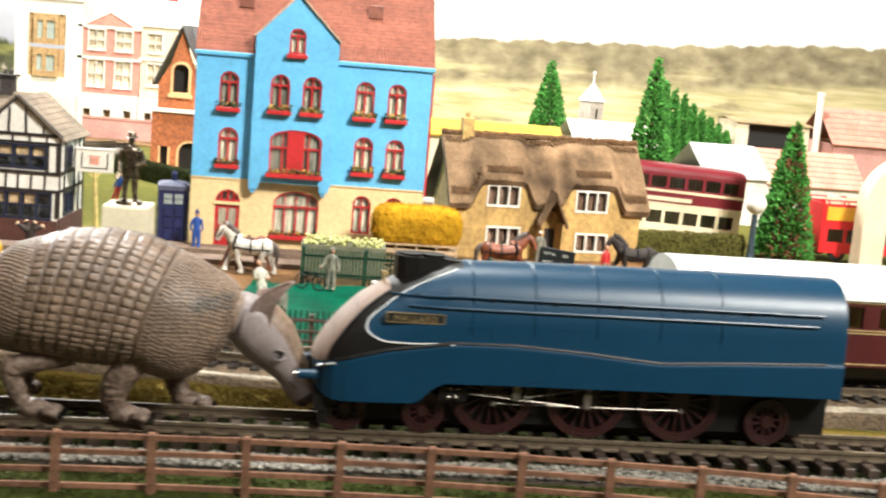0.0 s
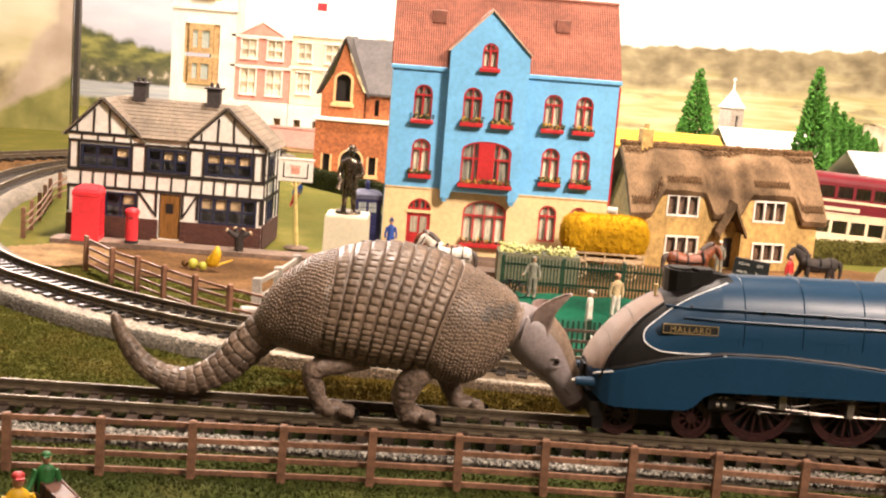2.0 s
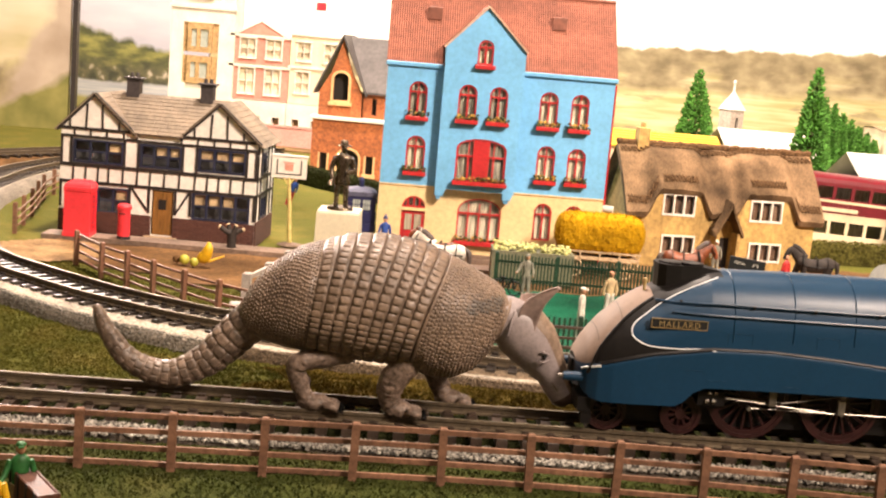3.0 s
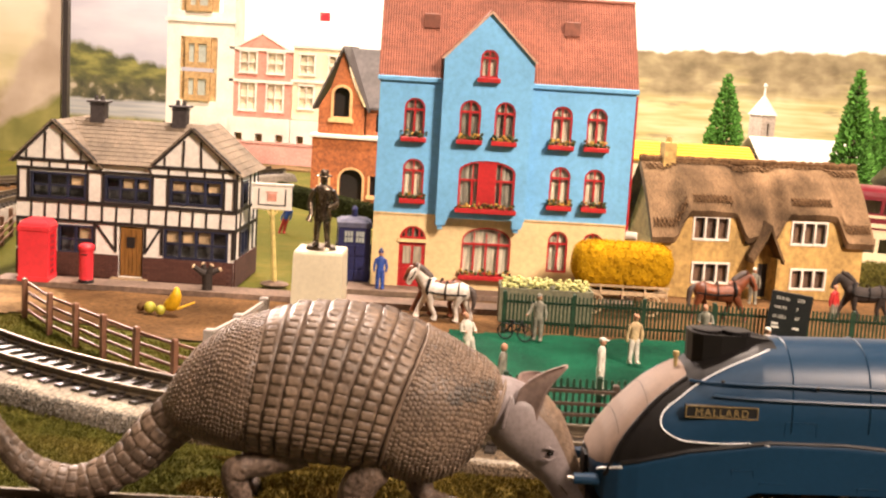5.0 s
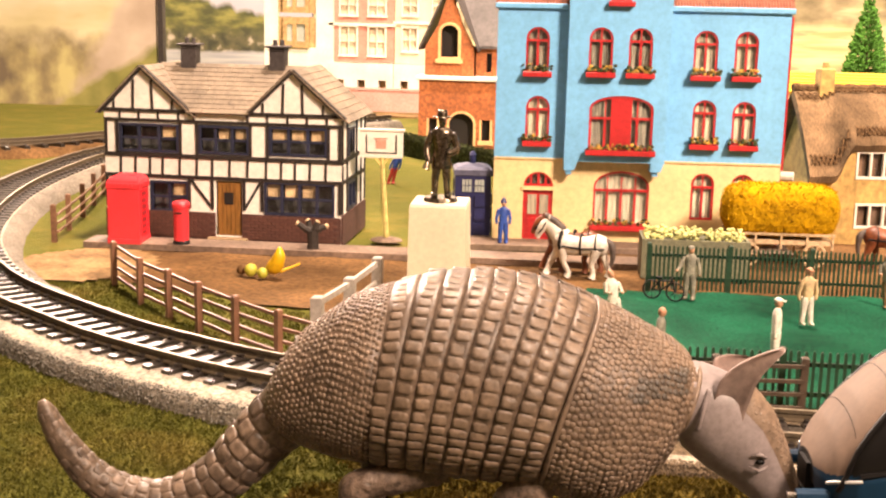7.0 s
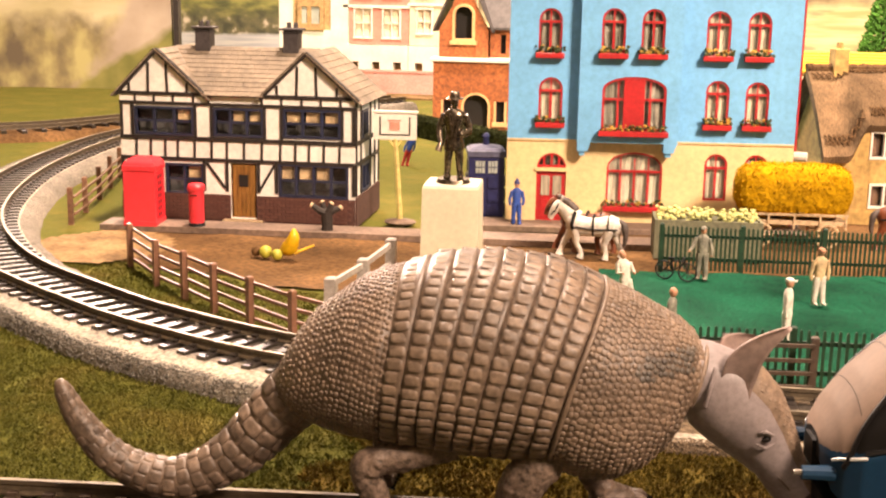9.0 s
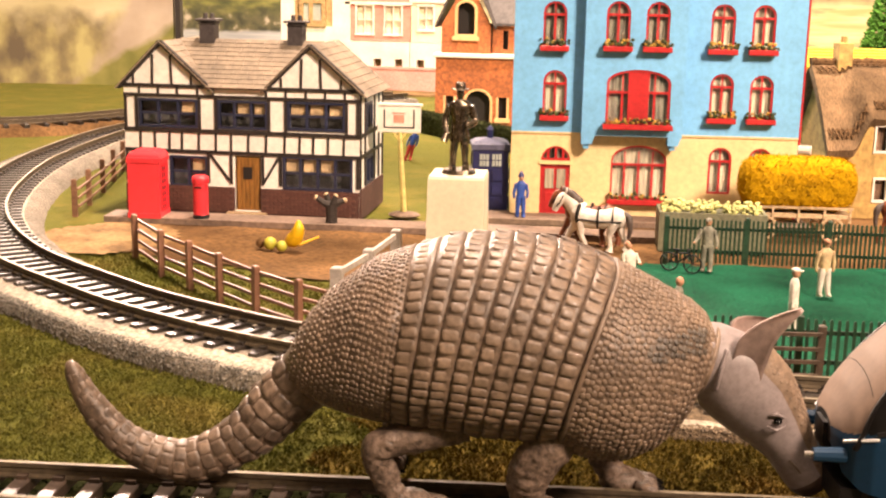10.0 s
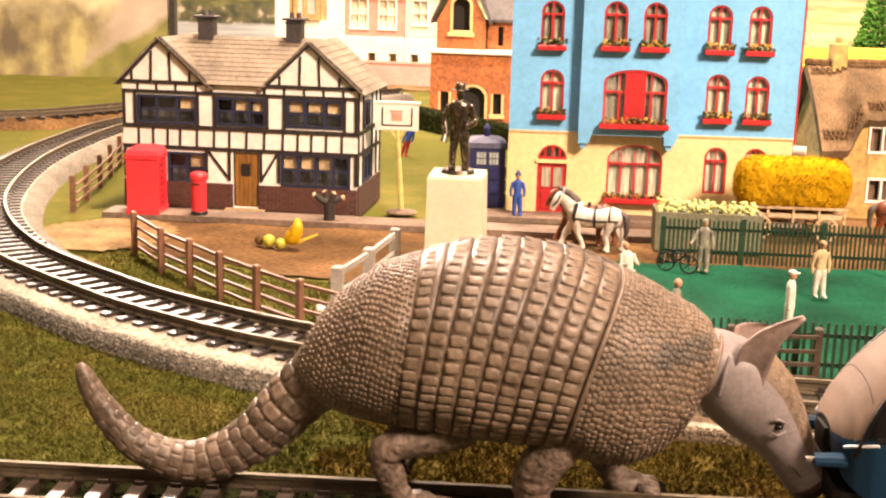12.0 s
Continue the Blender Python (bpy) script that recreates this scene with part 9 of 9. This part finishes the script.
def hedge(name, p, q, w, h, label, seed, material=None):
    rng = random.Random(seed)
    p, q = Vector((*p, 0)), Vector((*q, 0))
    d = (q - p)
    s = Vector((-d.y, d.x, 0)).normalized()
    b = Build()
    rings = []
    for i in range(21):
        c = p + d * (i / 20)
        k = 1 + 0.1 * noise.noise((i * 0.7, seed, 0))
        rings.append([c + s * (w * a * k) + Vector((0, 0, h * z * k)) for a, z in ((-0.5, -0.02), (-0.5, 0.7), (-0.3, 0.95), (0.3, 0.95), (0.5, 0.7), (0.5, -0.02))])
    b.loft(rings)
    for k in range(int(2600 * d.length / 0.06)):
        t = rng.random()
        e = rng.random()
        a, z = (-0.5, e) if rng.random() < 0.6 else (e - 0.5, 1.0)
        c = p + d * t + s * (w * a) + Vector((0, 0, h * z * (0.93 + 0.1 * rng.random())))
        r = 0.0009
        b.face([c + Vector((jitter(rng, r), jitter(rng, r), jitter(rng, r))) for _ in range(3)])
    single(name, b, material or HEDGE, Matrix(), label, "hedge")


hedge("hedge", (0.128, 0.795), (0.205, 0.810), 0.010, 0.0140, "clipped olive green hedge in front of the maroon bus", 31)
hedge("hedge", (-0.262, 0.995), (-0.140, 0.862), 0.006, 0.0150, "low dark green hedge bank behind the pub", 32, mat("dark_hedge", (0.045, 0.055, 0.020), 0.9, var=0.4, piece=0.4, spec=0.1))


# ---- vehicles ----
def decker(name, x, y, rz, ln, body_m, band_m, label, advert=False, z=0.001, dip=0.0, open_top=False):
    v = thing(name, pose(x, y, z, 0, dip, rz), label, "bus")
    W, H = 0.031, 0.054
    wz = [(0.0125, 0.0215), (0.0375, 0.0455)]
    n = max(4, int(ln / 0.0145))
    holes = []
    for z0, z1 in wz[:1] if open_top else wz:
        for k in range(n):
            a = 0.004 + (ln - 0.008) * k / n
            holes.append((a + 0.0012, a + (ln - 0.008) / n - 0.0012, z0, z1))
    for y0 in (0.0, W - 0.0012):
        b = Build()
        b.wall(0, ln, 0.0050, 0.0262, y0, y0 + 0.0012, [h for h in holes if h[2] < 0.02], 1 if band_m else 0)
        b.wall(0, ln, 0.0262, 0.0385 if open_top else 0.0480, y0, y0 + 0.0012, [h for h in holes if h[2] > 0.02], 0)
        if band_m:
            b.box(-0.0003, ln + 0.0003, y0 - 0.0004, y0 + 0.0016, 0.0345, 0.0362, 1)
            b.box(-0.0003, ln + 0.0003, y0 - 0.0004, y0 + 0.0016, 0.0262, 0.0270, 1)
        part("side", b, (body_m, band_m or body_m), v)
    for xx in (0.0, ln - 0.0012):
        b = Build()
        b.box(xx, xx + 0.0012, 0.0012, W - 0.0012, 0.0050, 0.0385 if open_top else 0.0480)
        part("end", b, body_m, v)
    if open_top:
        for k in range(7):
            b = Build()
            u = 0.008 + (ln - 0.018) * k / 6
            b.box(u, u + 0.0075, 0.004, W - 0.004, 0.0300, 0.0335, bev=0.0006)
            b.box(u + 0.0062, u + 0.0078, 0.004, W - 0.004, 0.0330, 0.0425, bev=0.0006)
            part("seat", b, BUS_CREAM, v, "cream bench seat on the open top deck")
        b = Build()
        for y in (0.0006, W - 0.0006):
            b.tube([(0.002, y, 0.0408), (ln - 0.002, y, 0.0408)], 0.0006, 6)
            for k in range(8):
                u = 0.004 + (ln - 0.008) * k / 7
                b.tube([(u, y, 0.0384), (u, y, 0.0408)], 0.0005, 5)
        part("top_rail", b, body_m, v, "red hand rail round the open deck")
    else:
        b = Build()
        rings = []
        for u in (-0.0006, 0.003, ln - 0.003, ln + 0.0006):
            k = 0.93 if u in (-0.0006, ln + 0.0006) else 1.0
            rings.append([(u, W / 2 - W / 2 * k * math.cos(math.pi * j / 12), 0.0478 + 0.0062 * k * math.sin(math.pi * j / 12) ** 0.6) for j in range(13)])
        b.loft(rings)
        part("roof", b, body_m, v, "domed roof", smooth=False)
    b = Build()
    b.box(0.003, ln - 0.003, W * 0.55, W * 0.65, 0.006, 0.030 if open_top else 0.047)
    b.box(0.002, ln - 0.002, 0.0015, W - 0.0015, 0.0240, 0.0250)
    part("interior", b, CURTAIN, v)
    for h in holes:
        b = Build()
        b.box(h[0], h[1], 0.0004, 0.0007, h[2], h[3])
        part("pane", b, PANE, v).visible_shadow = False
    if advert:
        b = Build()
        b.box(0.003, ln - 0.004, -0.0008, -0.0001, 0.0275, 0.0365, 0)
        ad = part("advert", b, AD_YELLOW, v, "yellow advertisement panel with plain bars")
        b = Build()
        b.box(ln * 0.32, ln * 0.75, -0.0011, -0.0008, 0.0295, 0.0348)
        part("advert_bar", b, WHITE_PAINT, ad)
    else:
        b = Build()
        b.box(ln * 0.25, ln * 0.62, -0.0007, -0.0003, 0.0285, 0.0312)
        part("lettering_bar", b, BUS_CREAM, v)
    for u in (0.014, ln - 0.016):
        for yy in (0.0006, W - 0.0036):
            b = Build()
            b.tube([(u, yy, 0.0052), (u, yy + 0.003, 0.0052)], [0.0056, 0.0056], 20)
            wh = part("wheel", b, BLACK, v)
            b = Build()
            b.tube([(u, yy - 0.0004, 0.0052), (u, yy, 0.0052)], [0.0028, 0.0028], 14)
            part("hub", b, body_m, wh)
    return v


decker("double_decker_bus", 0.112, 0.835, 13, 0.104, BUS_MAROON, BUS_CREAM, "maroon and cream double-decker model bus behind a hedge", z=0.0035, dip=3.0)
decker("double_decker_bus", 0.2590, 0.818, 8, 0.105, BUS_RED, None, "bright red open-top model bus with a yellow advert", advert=True, open_top=True)


def street_lamp():
    s = thing("street_lamp", pose(0.2085, 0.800, 0.0), "dark street lamp with a round white globe", "street lamp")
    b = Build()
    b.tube([(0, 0, 0), (0, 0, 0.004), (0, 0, 0.030)], [0.0030, 0.0022, 0.0018], 10)
    part("post", b, mat("lamp_post", (0.035, 0.055, 0.075), 0.5), s)
    b = Build()
    b.ball((0, 0, 0.0370), 0.0068, 18, 12)
    part("globe", b, WHITE_PAINT, s, "round white globe", smooth=True)


street_lamp()


def farm_cart():
    c = thing("farm_cart", pose(-0.1558, 0.2275, BANK, 0, 0, -50), "small dark red-brown wooden hand cart between two model figures", "cart")
    b = Build()
    b.box(-0.011, 0.008, 0.0, 0.0007, 0.0065, 0.0124, bev=0.0002)
    b.box(-0.011, 0.008, 0.0043, 0.0050, 0.0065, 0.0124, bev=0.0002)
    b.box(-0.011, -0.0103, 0.0007, 0.0043, 0.0065, 0.0124)
    b.box(0.0073, 0.008, 0.0007, 0.0043, 0.0065, 0.0124)
    b.box(-0.0103, 0.0073, 0.0007, 0.0043, 0.0060, 0.0121)
    part("body", b, mat("cart_brown", (0.12, 0.040, 0.022), 0.6, var=0.3, scale=500, stain=0.3), c, "dark red-brown plank body")
    for k in range(4):
        b = Build()
        b.box(-0.0112 + 0.0056 * k, -0.0104 + 0.0056 * k, -0.0003, 0.0, 0.0064, 0.0126)
        part("stake", b, TIMBER, c)
    for y in (-0.0006, 0.0056):
        b = Build()
        b.tube([(0.004, y - 0.0003, 0.0042), (0.004, y + 0.0003, 0.0042)], [0.0042, 0.0042], 18)
        part("wheel", b, TIMBER, c)
    b = Build()
    b.tube([(0.004, -0.0006, 0.0042), (0.004, 0.0056, 0.0042)], [0.0005, 0.0005], 8)
    b.box(0.002, 0.006, 0.0012, 0.0038, 0.0042, 0.0061)
    part("axle", b, TIMBER, c)


farm_cart()
